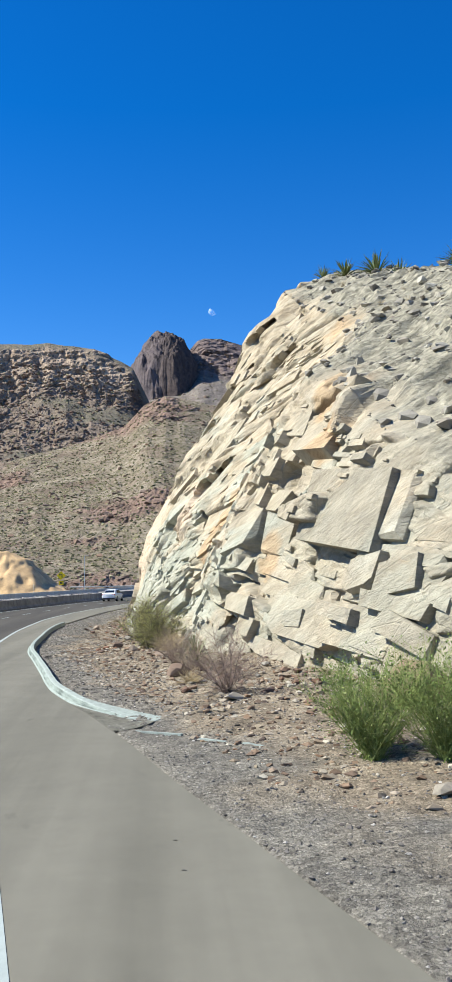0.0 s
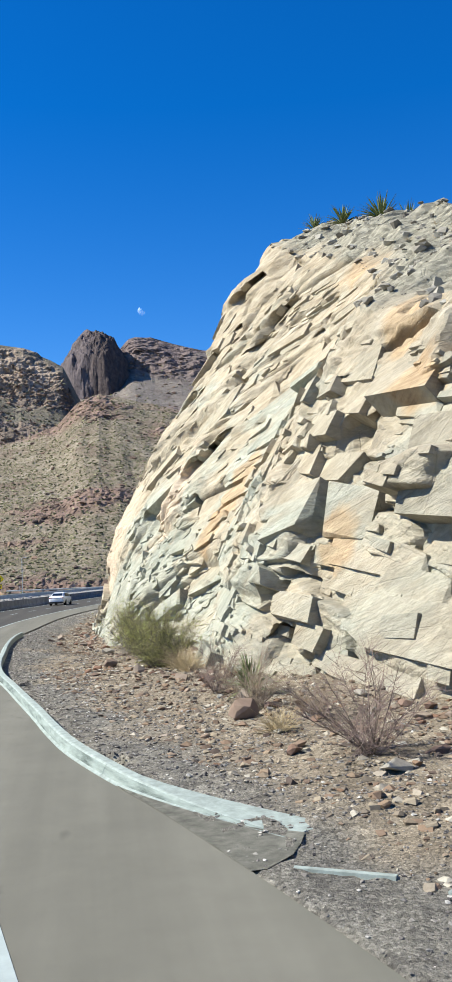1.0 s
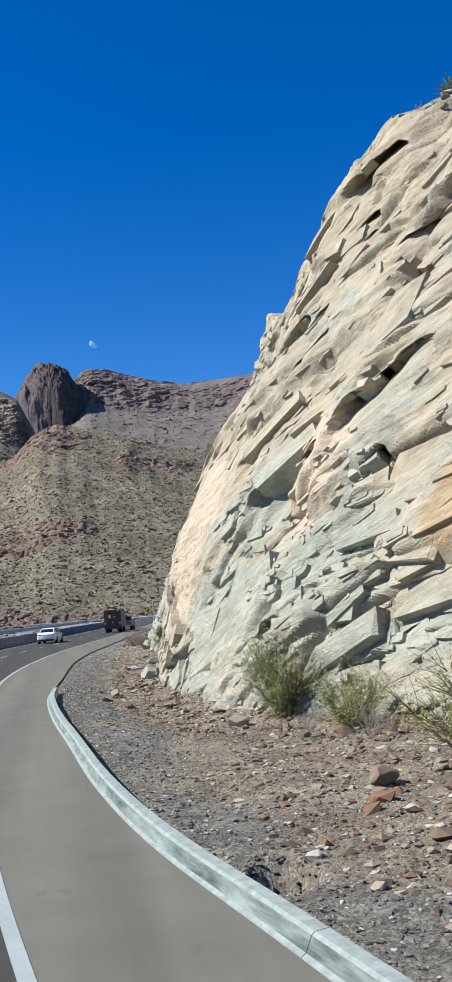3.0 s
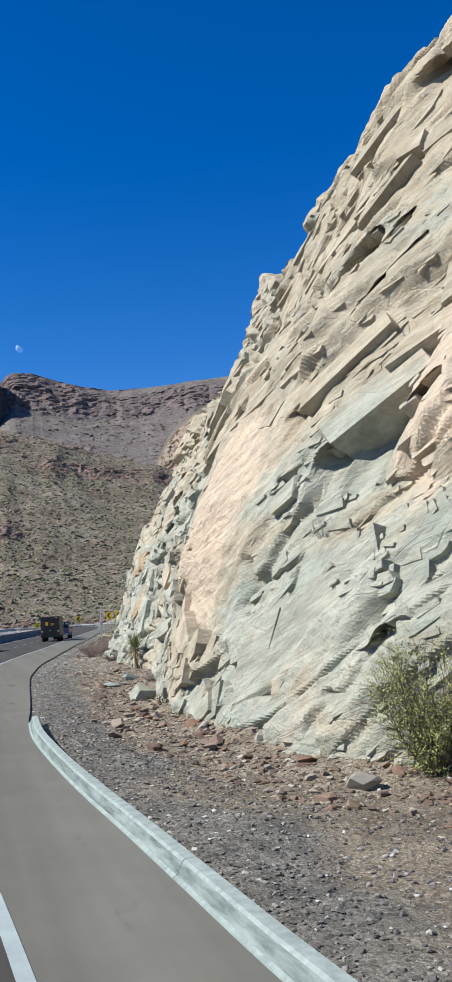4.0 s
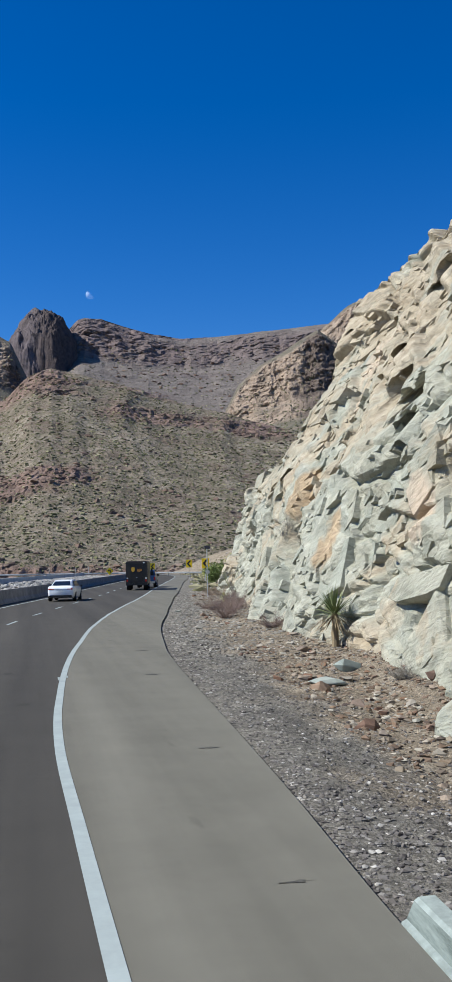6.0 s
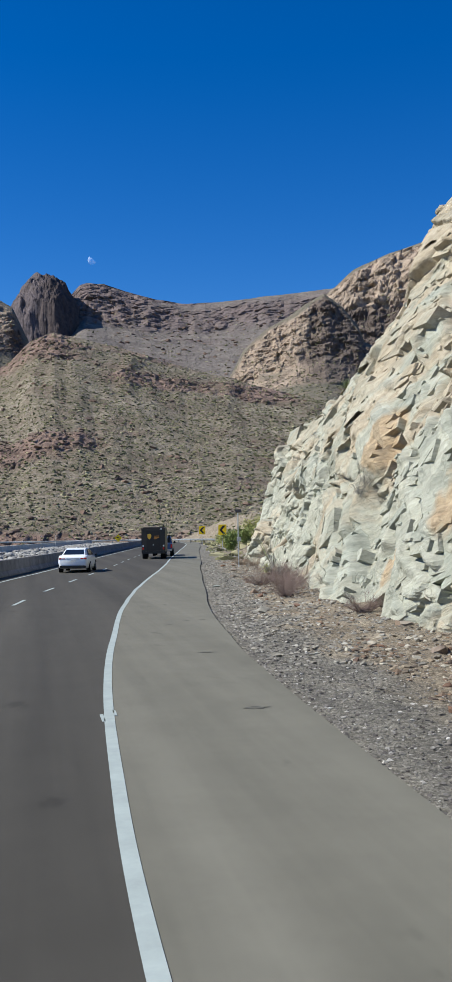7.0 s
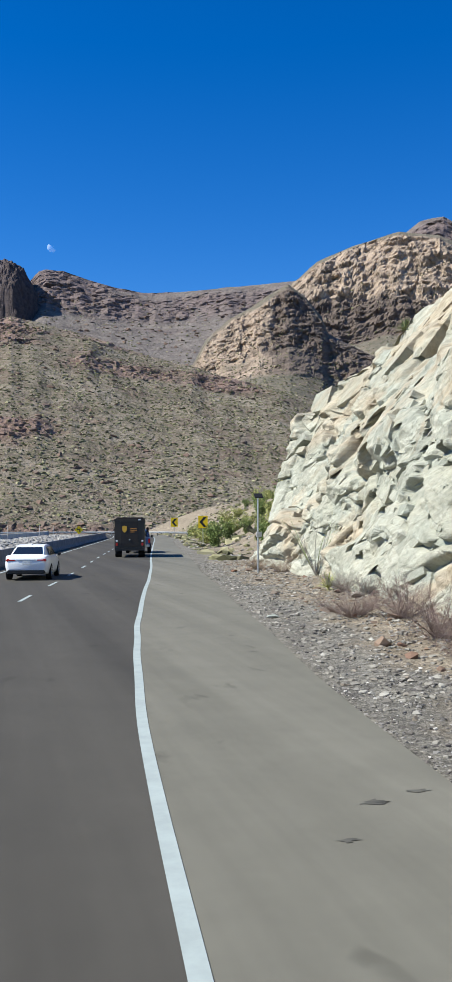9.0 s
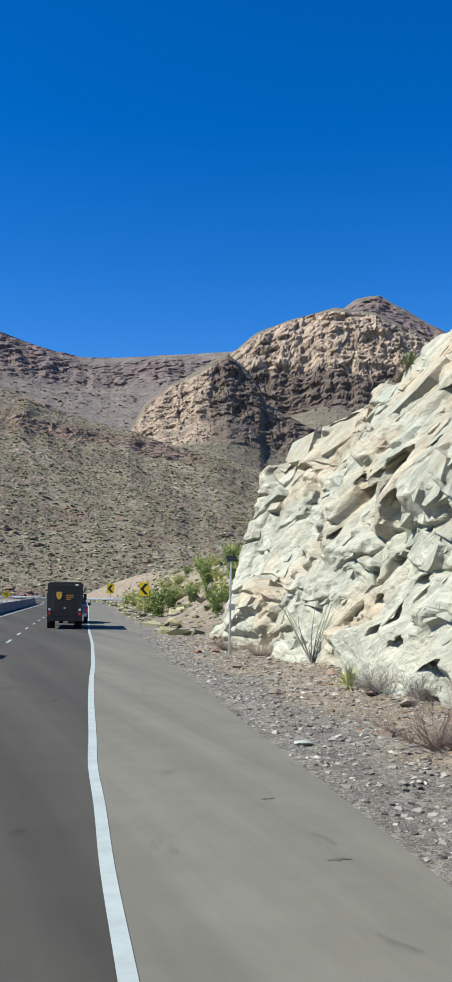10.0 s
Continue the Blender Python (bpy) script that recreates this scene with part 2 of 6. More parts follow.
def asphalt_material(name, a, b, scale=1.0):
    n = Nodes(name, rough=0.88, spec=0.25)
    broad = n.ramp(n.noise(0.5 * scale, 6, 0.6, n.scaled((1.6, 0.05, 1), (0, 0, -6))), (0.32, a), (0.68, b))
    grit = n.ramp(n.noise(220, 3, 0.8), (0.35, 0.72), (0.65, 1.25))
    base = n.mix(0.5, broad, grit, "MULTIPLY")
    base = n.mix(0.4, base, n.ramp(n.noise(1.1, 7, 0.7), (0.3, 0.72), (0.7, 1.15)), "MULTIPLY")
    spots = n.ramp(n.noise(1.6, 4, 0.55, n.scaled((1, 0.45, 1)), 0.4), (0.66, 0.0), (0.72, 1.0))
    base = n.mix(n.math("MULTIPLY", spots, 0.45), base, tuple(c * 0.45 for c in a))
    return n.done(base, n.noise(160, 4, 0.8), 0.35, 0.006)


def ground_material():
    n = Nodes("stony_ground", rough=0.97, spec=0.12)
    earth = n.ramp(n.noise(0.9, 7, 0.7), (0.3, (0.125, 0.10, 0.073)), (0.5, (0.235, 0.19, 0.135)), (0.7, (0.37, 0.315, 0.235)))
    gravel = n.ramp(n.noise(1.6, 8, 0.75), (0.3, (0.095, 0.09, 0.083)), (0.5, (0.172, 0.161, 0.139)), (0.72, (0.265, 0.25, 0.212)))
    base = n.mix(n.attr("gravel"), earth, gravel)
    pebble = n.cells(20)
    specks = n.add("ShaderNodeSeparateColor", Color=n.cells(46)).outputs[1]
    base = n.mix(0.6, base, n.ramp(specks, (0.05, 0.55), (0.5, 1.0), (0.9, 1.2), (0.97, 1.8)), "MULTIPLY")
    base = n.mix(0.65, base, n.ramp(n.math("MULTIPLY", n.add("ShaderNodeSeparateColor", Color=pebble).outputs[0], 1.0), (0.08, 0.5), (0.5, 1.0), (0.93, 1.25), (0.97, 1.5)), "MULTIPLY")
    h = n.math("ADD", n.math("MULTIPLY", n.cells(30, out="Distance"), -0.35), n.noise(9, 8, 0.78))
    return n.done(base, h, 0.85, 0.055)


def plain(name, colour, rough=0.6, spec=0.4, metal=0.0, wear=0.12, scale=12.0, bump=0.0):
    n = Nodes(name, rough=rough, spec=spec, metal=metal)
    k = n.ramp(n.noise(scale, 6, 0.65), (0.3, 1 - 2 * wear), (0.7, 1.0 + wear))
    return n.done(n.mix(1.0, colour, k, "MULTIPLY"), n.noise(scale * 4, 4, 0.7) if bump else None, bump, 0.01)


M_CLIFF = cliff_material()
M_ASPHALT = asphalt_material("lane_asphalt", (0.038, 0.0355, 0.031), (0.072, 0.067, 0.0575))
M_SHOULDER = asphalt_material("shoulder_asphalt", (0.113, 0.1085, 0.089), (0.16, 0.154, 0.127), 1.4)
M_GROUND = ground_material()
M_PAINT = plain("road_paint", (0.31, 0.355, 0.35), 0.75, 0.25, wear=0.08, scale=3)
M_CONCRETE = plain("pale_concrete", (0.27, 0.312, 0.29), 0.85, 0.25, wear=0.16, scale=9.0, bump=0.3)
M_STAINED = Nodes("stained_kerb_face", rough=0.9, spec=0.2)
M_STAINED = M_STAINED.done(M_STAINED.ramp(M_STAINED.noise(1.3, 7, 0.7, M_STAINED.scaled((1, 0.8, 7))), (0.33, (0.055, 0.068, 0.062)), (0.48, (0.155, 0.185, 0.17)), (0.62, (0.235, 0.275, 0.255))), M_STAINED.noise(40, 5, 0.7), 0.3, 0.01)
M_APRON = plain("dusty_apron_concrete", (0.25, 0.245, 0.21), 0.95, 0.15, wear=0.25, scale=6.0, bump=0.4)
M_BARRIER = plain("barrier_concrete", (0.24, 0.23, 0.215), 0.9, 0.2, wear=0.2, scale=1.5, bump=0.2)
M_HILL = slope_material("hillside_scrub", (0.19, 0.157, 0.12), (0.30, 0.25, 0.19), (0.42, 0.36, 0.28), (0.30, 0.205, 0.165), (0.115, 0.117, 0.062))
M_MESA = slope_material("mesa_rock", (0.14, 0.125, 0.10), (0.20, 0.178, 0.14), (0.27, 0.238, 0.185), (0.43, 0.335, 0.255), (0.10, 0.10, 0.065))
M_PEAK = slope_material("peak_rock", (0.155, 0.133, 0.122), (0.22, 0.19, 0.17), (0.30, 0.26, 0.225), (0.19, 0.148, 0.14), (0.095, 0.095, 0.085))
M_DOME = slope_material("dome_rock", (0.10, 0.088, 0.088), (0.14, 0.12, 0.118), (0.18, 0.155, 0.15), (0.15, 0.125, 0.13), (0.06, 0.06, 0.05))


# mesh helpers -----------------------------------------------------------------
def sheet(name, place, mats, attrs=None, smooth_faces=False, parent=None):
    """A grid of places (rows, columns, 3) as one mesh, with point attributes."""
    rows, cols = place.shape[:2]
    idx = np.arange(rows * cols).reshape(rows, cols)
    quads = np.stack([idx[:-1, :-1], idx[:-1, 1:], idx[1:, 1:], idx[1:, :-1]], -1).reshape(-1, 4)
    me = bpy.data.meshes.new(name)
    me.vertices.add(rows * cols)
    me.vertices.foreach_set("co", place.reshape(-1).astype(np.float32))
    me.loops.add(quads.size)
    me.loops.foreach_set("vertex_index", quads.reshape(-1).astype(np.int32))
    me.polygons.add(len(quads))
    me.polygons.foreach_set("loop_start", np.arange(0, quads.size, 4, dtype=np.int32))
    me.polygons.foreach_set("use_smooth", np.full(len(quads), smooth_faces))
    me.update(calc_edges=True)
    for key, values in (attrs or {}).items():
        me.attributes.new(key, "FLOAT", "POINT").data.foreach_set("value", values.reshape(-1).astype(np.float32))
    me.materials.append(mats)
    ob = new(name, me)
    ob.parent = parent
    return ob


def part(name, bm, material, parent=None, label="", soft=False):
    """Links a bmesh as one mesh object under a thing or part."""
    bmesh.ops.recalc_face_normals(bm, faces=bm.faces)
    me = bpy.data.meshes.new(name)
    bm.to_mesh(me)
    bm.free()
    for p in me.polygons:
        p.use_smooth = soft
    me.materials.append(material)
    ob = new(name, me)
    ob.parent = parent
    return tagged(ob, label)


def box(bm, x0, x1, y0, y1, z0, z1, bevel=0.0, taper=(1, 1)):
    """A box, bevelled; taper shrinks its top in x and y."""
    r = bmesh.ops.create_cube(bm, size=1)["verts"]
    cx, cy = (x0 + x1) / 2, (y0 + y1) / 2
    for v in r:
        top = v.co.z > 0
        v.co = Vector((cx + v.co.x * (x1 - x0) * (taper[0] if top else 1), cy + v.co.y * (y1 - y0) * (taper[1] if top else 1), z1 if top else z0))
    if bevel:
        edges = list({e for v in r for e in v.link_edges})
        bmesh.ops.bevel(bm, geom=edges, offset=bevel, segments=2, affect="EDGES")
    return bm


def rod(bm, a, b, r0, r1=None, seg=8):
    """A round bar from a to b."""
    a, b = Vector(a), Vector(b)
    made = bmesh.ops.create_cone(bm, cap_ends=True, segments=seg, radius1=r0, radius2=r0 if r1 is None else r1, depth=(b - a).length)["verts"]
    turn = (b - a).to_track_quat("Z", "Y").to_matrix().to_4x4()
    bmesh.ops.transform(bm, matrix=Matrix.Translation((a + b) / 2) @ turn, verts=made)
    return bm


# the plan: the road's lines -----------------------------------------------------
FOG_Y = np.array([-60, -30, -10, 0.9, 10, 19.6, 26, 31.5, 35, 38, 40.7, 43.5, 46.7, 50, 52.5, 54.2, 56.8, 59.2, 61.9, 64.9, 67.5, 70.3, 73.1, 75, 77, 79, 81, 85, 89.4, 93.6, 96.5, 104, 112.7, 129.8, 147, 177.4, 198.7, 220, 241, 262])
FOG_X = np.array([13.5, 7.5, 3.4, 1.33, -0.5, -2.44, -3.35, -3.76, -4.0, -4.18, -4.3, -4.36, -4.42, -4.47, -4.42, -4.34, -4.2, -4.03, -3.79, -3.46, -3.18, -2.85, -2.45, -2.18, -1.86, -1.56, -1.2, -0.5, 0.3, 1.1, 1.62, 2.95, 4.4, 7.37, 10.4, 15.8, 19.4, 22.2, 23.8, 23.8])
EDGE_Y = np.array([-60, -30, -10, 0.5, 1.9, 3.5, 5.3, 9.4, 11.8, 13.5, 15, 16.7, 18.4, 21, 23, 25.5, 29.8, 31.7, 33.8, 36, 39.7, 42, 44.5, 47, 50.7, 53.4, 56.2, 59, 61.5, 64, 66.3, 69.4, 73.2, 75.9, 78.9, 84.4, 88, 91.8, 99, 104.6, 115.9, 128.8, 147, 177, 199, 220, 241, 262])
EDGE_X = np.array([16.5, 10.5, 6.3, 3.81, 3.45, 3.06, 2.6, 1.62, 0.98, 0.45, 0.04, -0.3, -0.59, -1.06, -1.42, -1.88, -2.34, -2.45, -2.57, -2.71, -2.86, -2.89, -2.79, -2.6, -2.36, -2.2, -2.03, -1.84, -1.64, -1.36, -1.1, -0.7, -0.12, 0.36, 0.86, 1.74, 2.38, 3.0, 4.2, 5.25, 7.2, 9.4, 12.5, 18, 21.7, 24.7, 26.4, 26.5])


def curve_through(ys, xs, at):
    """A smooth line through the plan's points."""
    m = np.gradient(xs, ys)
    k = np.clip(np.searchsorted(ys, at) - 1, 0, len(ys) - 2)
    h = ys[k + 1] - ys[k]
    t = np.clip((at - ys[k]) / h, 0, 1)
    return ((2 * t**3 - 3 * t**2 + 1) * xs[k] + (t**3 - 2 * t**2 + t) * h * m[k] + (-2 * t**3 + 3 * t**2) * xs[k + 1] + (t**3 - t**2) * h * m[k + 1])


def fog(y):
    return curve_through(FOG_Y, FOG_X, np.asarray(y, float))


def edge(y):
    return curve_through(EDGE_Y, EDGE_X, np.asarray(y, float))


ROAD_Y = np.arange(-60, 262.1, 0.5)
FOG_LINE = np.stack([fog(ROAD_Y), ROAD_Y], -1)
RIGHT = np.stack([np.gradient(ROAD_Y), -np.gradient(FOG_LINE[:, 0])], -1)
RIGHT /= np.linalg.norm(RIGHT, axis=1)[:, None]


def beside(off, y0=-60, y1=262):
    """The line off metres right of the white edge line."""
    keep = (ROAD_Y >= y0) & (ROAD_Y <= y1)
    return (FOG_LINE + off * RIGHT)[keep]


def strip(name, left, right, z, mat, cols=2, parent=None, crown=0.0):
    w = np.linspace(0, 1, cols)[None, :, None]
    xy = left[:, None] * (1 - w) + right[:, None] * w
    place = np.concatenate([xy, np.full(xy.shape[:2] + (1,), z)], -1)
    return sheet(name, place, mat, parent=parent)


tagged(strip("road", beside(-7.4), beside(0.0), 0.0, M_ASPHALT, 12), "dark grey-brown asphalt carriageway of two lanes", "road", kind="structure")
tagged(strip("road_shoulder", beside(0.0), np.stack([edge(ROAD_Y), ROAD_Y], -1), 0.0, M_SHOULDER, 8), "paler worn asphalt shoulder beside the lanes", "shoulder", kind="structure")
tagged(strip("edge_line", beside(-0.055), beside(0.055), 0.005, M_PAINT), "white painted line along the lane's edge", "road marking", kind="structure")
lap = bmesh.new()
for x0, x1, y0, y1 in ((-0.095, -0.058, 56.4, 56.8), (0.058, 0.09, 56.7, 57.0)):
    box(lap, float(fog(56.7)) + x0, float(fog(56.7)) + x1, y0, y1, 0.0, 0.005)
tagged(part("paint_lap", lap, M_PAINT), "ragged lap where the white edge line was repainted", "road marking", kind="structure")
tagged(strip("median_line", beside(-6.16), beside(-6.05), 0.005, M_PAINT), "white painted line before the concrete barrier", "road marking", kind="structure")


# the ground: one sheet to the horizon ----------------------------------------------
FOOT_Y = np.array([-60, -20, 0, 8, 12, 16, 20, 23, 26, 30, 34, 38, 42, 46, 50, 54, 58, 62, 67, 72, 77, 83, 88, 93, 98, 102, 105, 108, 111, 115, 121, 250])
FOOT_X = np.array([40, 24, 11.38, 8.02, 6.54, 5.44, 4.3, 3.25, 3.2, 3.5, 2.95, 1.61, 0.95, 0.98, 1.43, 2.16, 2.49, 2.46, 2.27, 3, 4.3, 4.87, 6.21, 6.58, 7.32, 7.83, 8.85, 9.59, 13.78, 20.55, 34.83, 80.49])

FOOT_Z_Y = np.array([0, 12, 20, 30, 36, 52, 58, 68, 76, 100, 110])      # the ground's height along the rock's foot
FOOT_Z = np.array([0.35, 0.25, 0.2, 0.05, -0.12, -0.12, 0.0, 0.15, 0.2, 0.1, 0.1])


def foot(y):
    return curve_through(FOOT_Y, FOOT_X, np.asarray(y, float))


def ground_height(x, y):
    u = x - edge(np.clip(y, -60, 262))
    span = np.maximum(foot(np.clip(y, -60, 262)) - edge(np.clip(y, -60, 262)), 1.5)
    k = np.clip(u / span, 0, 1.2)
    foot_z = np.interp(y, FOOT_Z_Y, FOOT_Z)
    swale = 0.24 * smooth(28, 36, y) * (1 - smooth(54, 64, y)) * smooth(0.1, 0.6, k) * (1 - smooth(0.8, 1.05, k))
    verge = -0.05 + 0.054 * (1 - smooth(13, 15, y)) + (foot_z + 0.05) * k**1.6 - swale + 0.05 * fbm(x * 0.9, y * 0.9, 4, 3) * smooth(0.1, 1.0, u) + 0.025 * fbm(x * 5, y * 5, 3, 9) * smooth(0.05, 0.6, u)
    for px, py, pr in ((0.58, 14.6, 0.34), (-1.0, 24.6, 0.36)):      # washed-out pits behind the kerb
        verge = verge - 0.5 * (1 - smooth(0.35, 1.0, np.hypot(x - px, (y - py) * 0.8) / pr))
    left = x - fog(np.clip(y, -60, 262))
    under = -0.06 - 1.2 * smooth(-16, -40, left)
    # the earth bank past the end of the rock, and the flat behind the walls
    bank = 5.5 * smooth(106, 140, y) * smooth(3, 15, u) * (1 - smooth(265, 335, y)) + 0.6 * fbm(x * 0.15, y * 0.15, 4, 21) * smooth(5, 20, u) * smooth(110, 135, y)
    z = np.where(u > 0, verge + bank, under)
    far = smooth(200, 330, np.hypot(x, y - 60))
    return z * (1 - far) - 2.0 * far


def spread(*spans):
    """Coordinates with a chosen step in each span: (from, to, step)."""
    out = []
    for a, b, step in spans:
        out.append(np.arange(a, b - 1e-6, step))
    return np.concatenate(out + [np.array([spans[-1][1]])])


gx = spread((-4000, -600, 400), (-600, -60, 30), (-60, -12, 2), (-12, -4, 0.4), (-4, 8, 0.09), (8, 20, 0.4), (20, 80, 2), (80, 600, 30), (600, 4000, 400))
gy = spread((-3000, -400, 400), (-400, -40, 20), (-40, -2, 1.0), (-2, 60, 0.19), (60, 112, 0.27), (112, 260, 1.2), (260, 600, 20), (600, 5000, 400))
GX, GY = np.meshgrid(gx, gy)
GZ = ground_height(GX, GY)
gu = GX - edge(np.clip(GY, -60, 262))
gravel = np.clip(1.2 - smooth(0.5, 2.0, gu + 0.7 * fbm(GX * 0.6, GY * 0.6, 3, 5)), 0, 1)
tagged(sheet("ground", np.stack([GX, GY, GZ], -1), M_GROUND, {"gravel": gravel}, True), "stony brown desert ground with grey gravel by the road", "ground", kind="structure")


# the rock cut ------------------------------------------------------------------------
TOP_Y = np.array([-60, -10, 6, 12, 18, 24, 30, 36, 42, 47, 53, 60, 67, 74, 81, 88, 93, 98, 102, 107, 113, 121, 250])
TOP_Z = np.array([2, 2, 2.78, 4.47, 6.34, 8.49, 11.23, 14.38, 16.7, 18.69, 20.8, 18.65, 15.86, 13.07, 12.16, 11.52, 10.73, 9.5, 8.39, 6.79, 5.52, 5.28, 2.15])
LEAN_Y = np.array([-60, 12, 18, 24, 30, 36, 40, 44, 48, 52, 58, 64, 70, 76, 82, 88, 94, 99, 103, 107, 121])
LEAN_LOW = np.array([0.39, 0.35, 0.3, 0.4, 0.43, 0.34, 0.38, 0.28, 0.13, 0.2, 0.14, 0.29, 0.47, 0.24, 0.28, 0.23, 0.29, 0.51, 0.35, 0.19, 0.26])     # below 5 m
LEAN_HIGH = np.array([0.53, 0.55, 0.61, 0.5, 0.58, 0.61, 0.61, 0.57, 0.63, 0.55, 0.58, 0.53, 0.58, 0.44, 0.61, 0.69, 0.73, 0.42, 0.36, 0.38, 0.55])       # above
HOLLOWS = [     # row, height, half length, half height, turn from the beds
    (22.3, 3.8, 1.1, 0.28, 0.1), (21.0, 5.1, 0.7, 0.39, 0.2), (37.5, 12.3, 1.0, 0.28, 0.2), (40.4, 4.95, 1.35, 0.40, 0.15), (36.5, 6.5, 1.4, 0.34, 0.2),
    (21.3, 2.1, 0.48, 0.16, 0.0), (20.9, 0.9, 0.93, 0.26, 0.0), (22.1, 1.7, 0.37, 0.34, 0.0), (22.2, 6.1, 0.26, 0.3, 0.0), (19.9, 2.9, 0.68, 0.25, 0.1),
    (43.0, 14.7, 1.1, 0.27, 0.2), (43.5, 9.6, 0.7, 0.27, 0.3), (38.3, 11.2, 1.0, 0.37, 0.2), (39.3, 4.8, 1.5, 0.42, 0.1), (41.4, 8.3, 1.0, 0.2, 0.2),
    (45.7, 9.6, 1.0, 0.46, 0.5), (42.5, 4.3, 0.43, 0.26, 0.3), (37.4, 1.2, 0.53, 0.19, 0.1), (42.3, 1.1, 0.27, 0.19, 0.4), (43.0, 6.0, 0.6, 0.2, 0.4),
    (49.6, 16.5, 1.1, 0.3, 0.3), (44.2, 15.4, 1.1, 0.25, 0.1), (54.6, 5.8, 0.9, 0.32, 0.4), (61.8, 6.2, 0.8, 0.6, 0.6), (52.9, 1.6, 0.41, 0.29, 0.6),
    (52.6, 2.8, 0.45, 0.43, 0.8), (52.2, 1.8, 0.53, 0.42, 0.6), (49.6, 1.2, 0.34, 0.2, 0.3), (60.0, 5.6, 0.95, 0.35, 0.3), (64.1, 7.3, 1.3, 0.3, 0.2),
    (79.0, 4.6, 0.6, 0.55, 0.6), (54.4, 6.4, 0.75, 0.14, 0.1), (91.2, 4.3, 1.2, 0.52, 0.3), (90.5, 5.2, 0.9, 0.36, 0.2), (75.8, 4.3, 0.8, 0.46, 0.4),
    (75.5, 5.1, 1.1, 0.18, 0.2), (87.7, 7.2, 2.2, 0.34, 0.1), (78.1, 3.4, 0.44, 0.3, 0.3), (88.5, 4.7, 1.3, 0.47, 0.25), (92.0, 4.8, 0.55, 0.44, 0.5),
    (94.7, 6.3, 0.66, 0.4, 0.4), (85.0, 2.2, 0.35, 0.23, 0.3), (84.5, 0.9, 0.4, 0.14, 0.2), (82.5, 0.6, 0.55, 0.13, 0.3), (83.3, 2.4, 0.3, 0.2, 0.3),
    (83.9, 1.4, 0.36, 0.17, 0.2), (89.1, 4.0, 0.55, 0.18, 0.2), (89.9, 1.0, 0.55, 0.14, 0.2), (87.0, 2.7, 0.36, 0.16, 0.3), (88.1, 1.8, 0.36, 0.19, 0.3)]
ROCK = []
ROCK_STEP, ROWS_FACE = 0.08, 310


def bedding(y):
    """The dip of the rock's beds: flat at both ends of the face, steeper between."""
    return np.radians(-7 + 28 * smooth(24, 38, y) - 19 * smooth(50, 78, y))


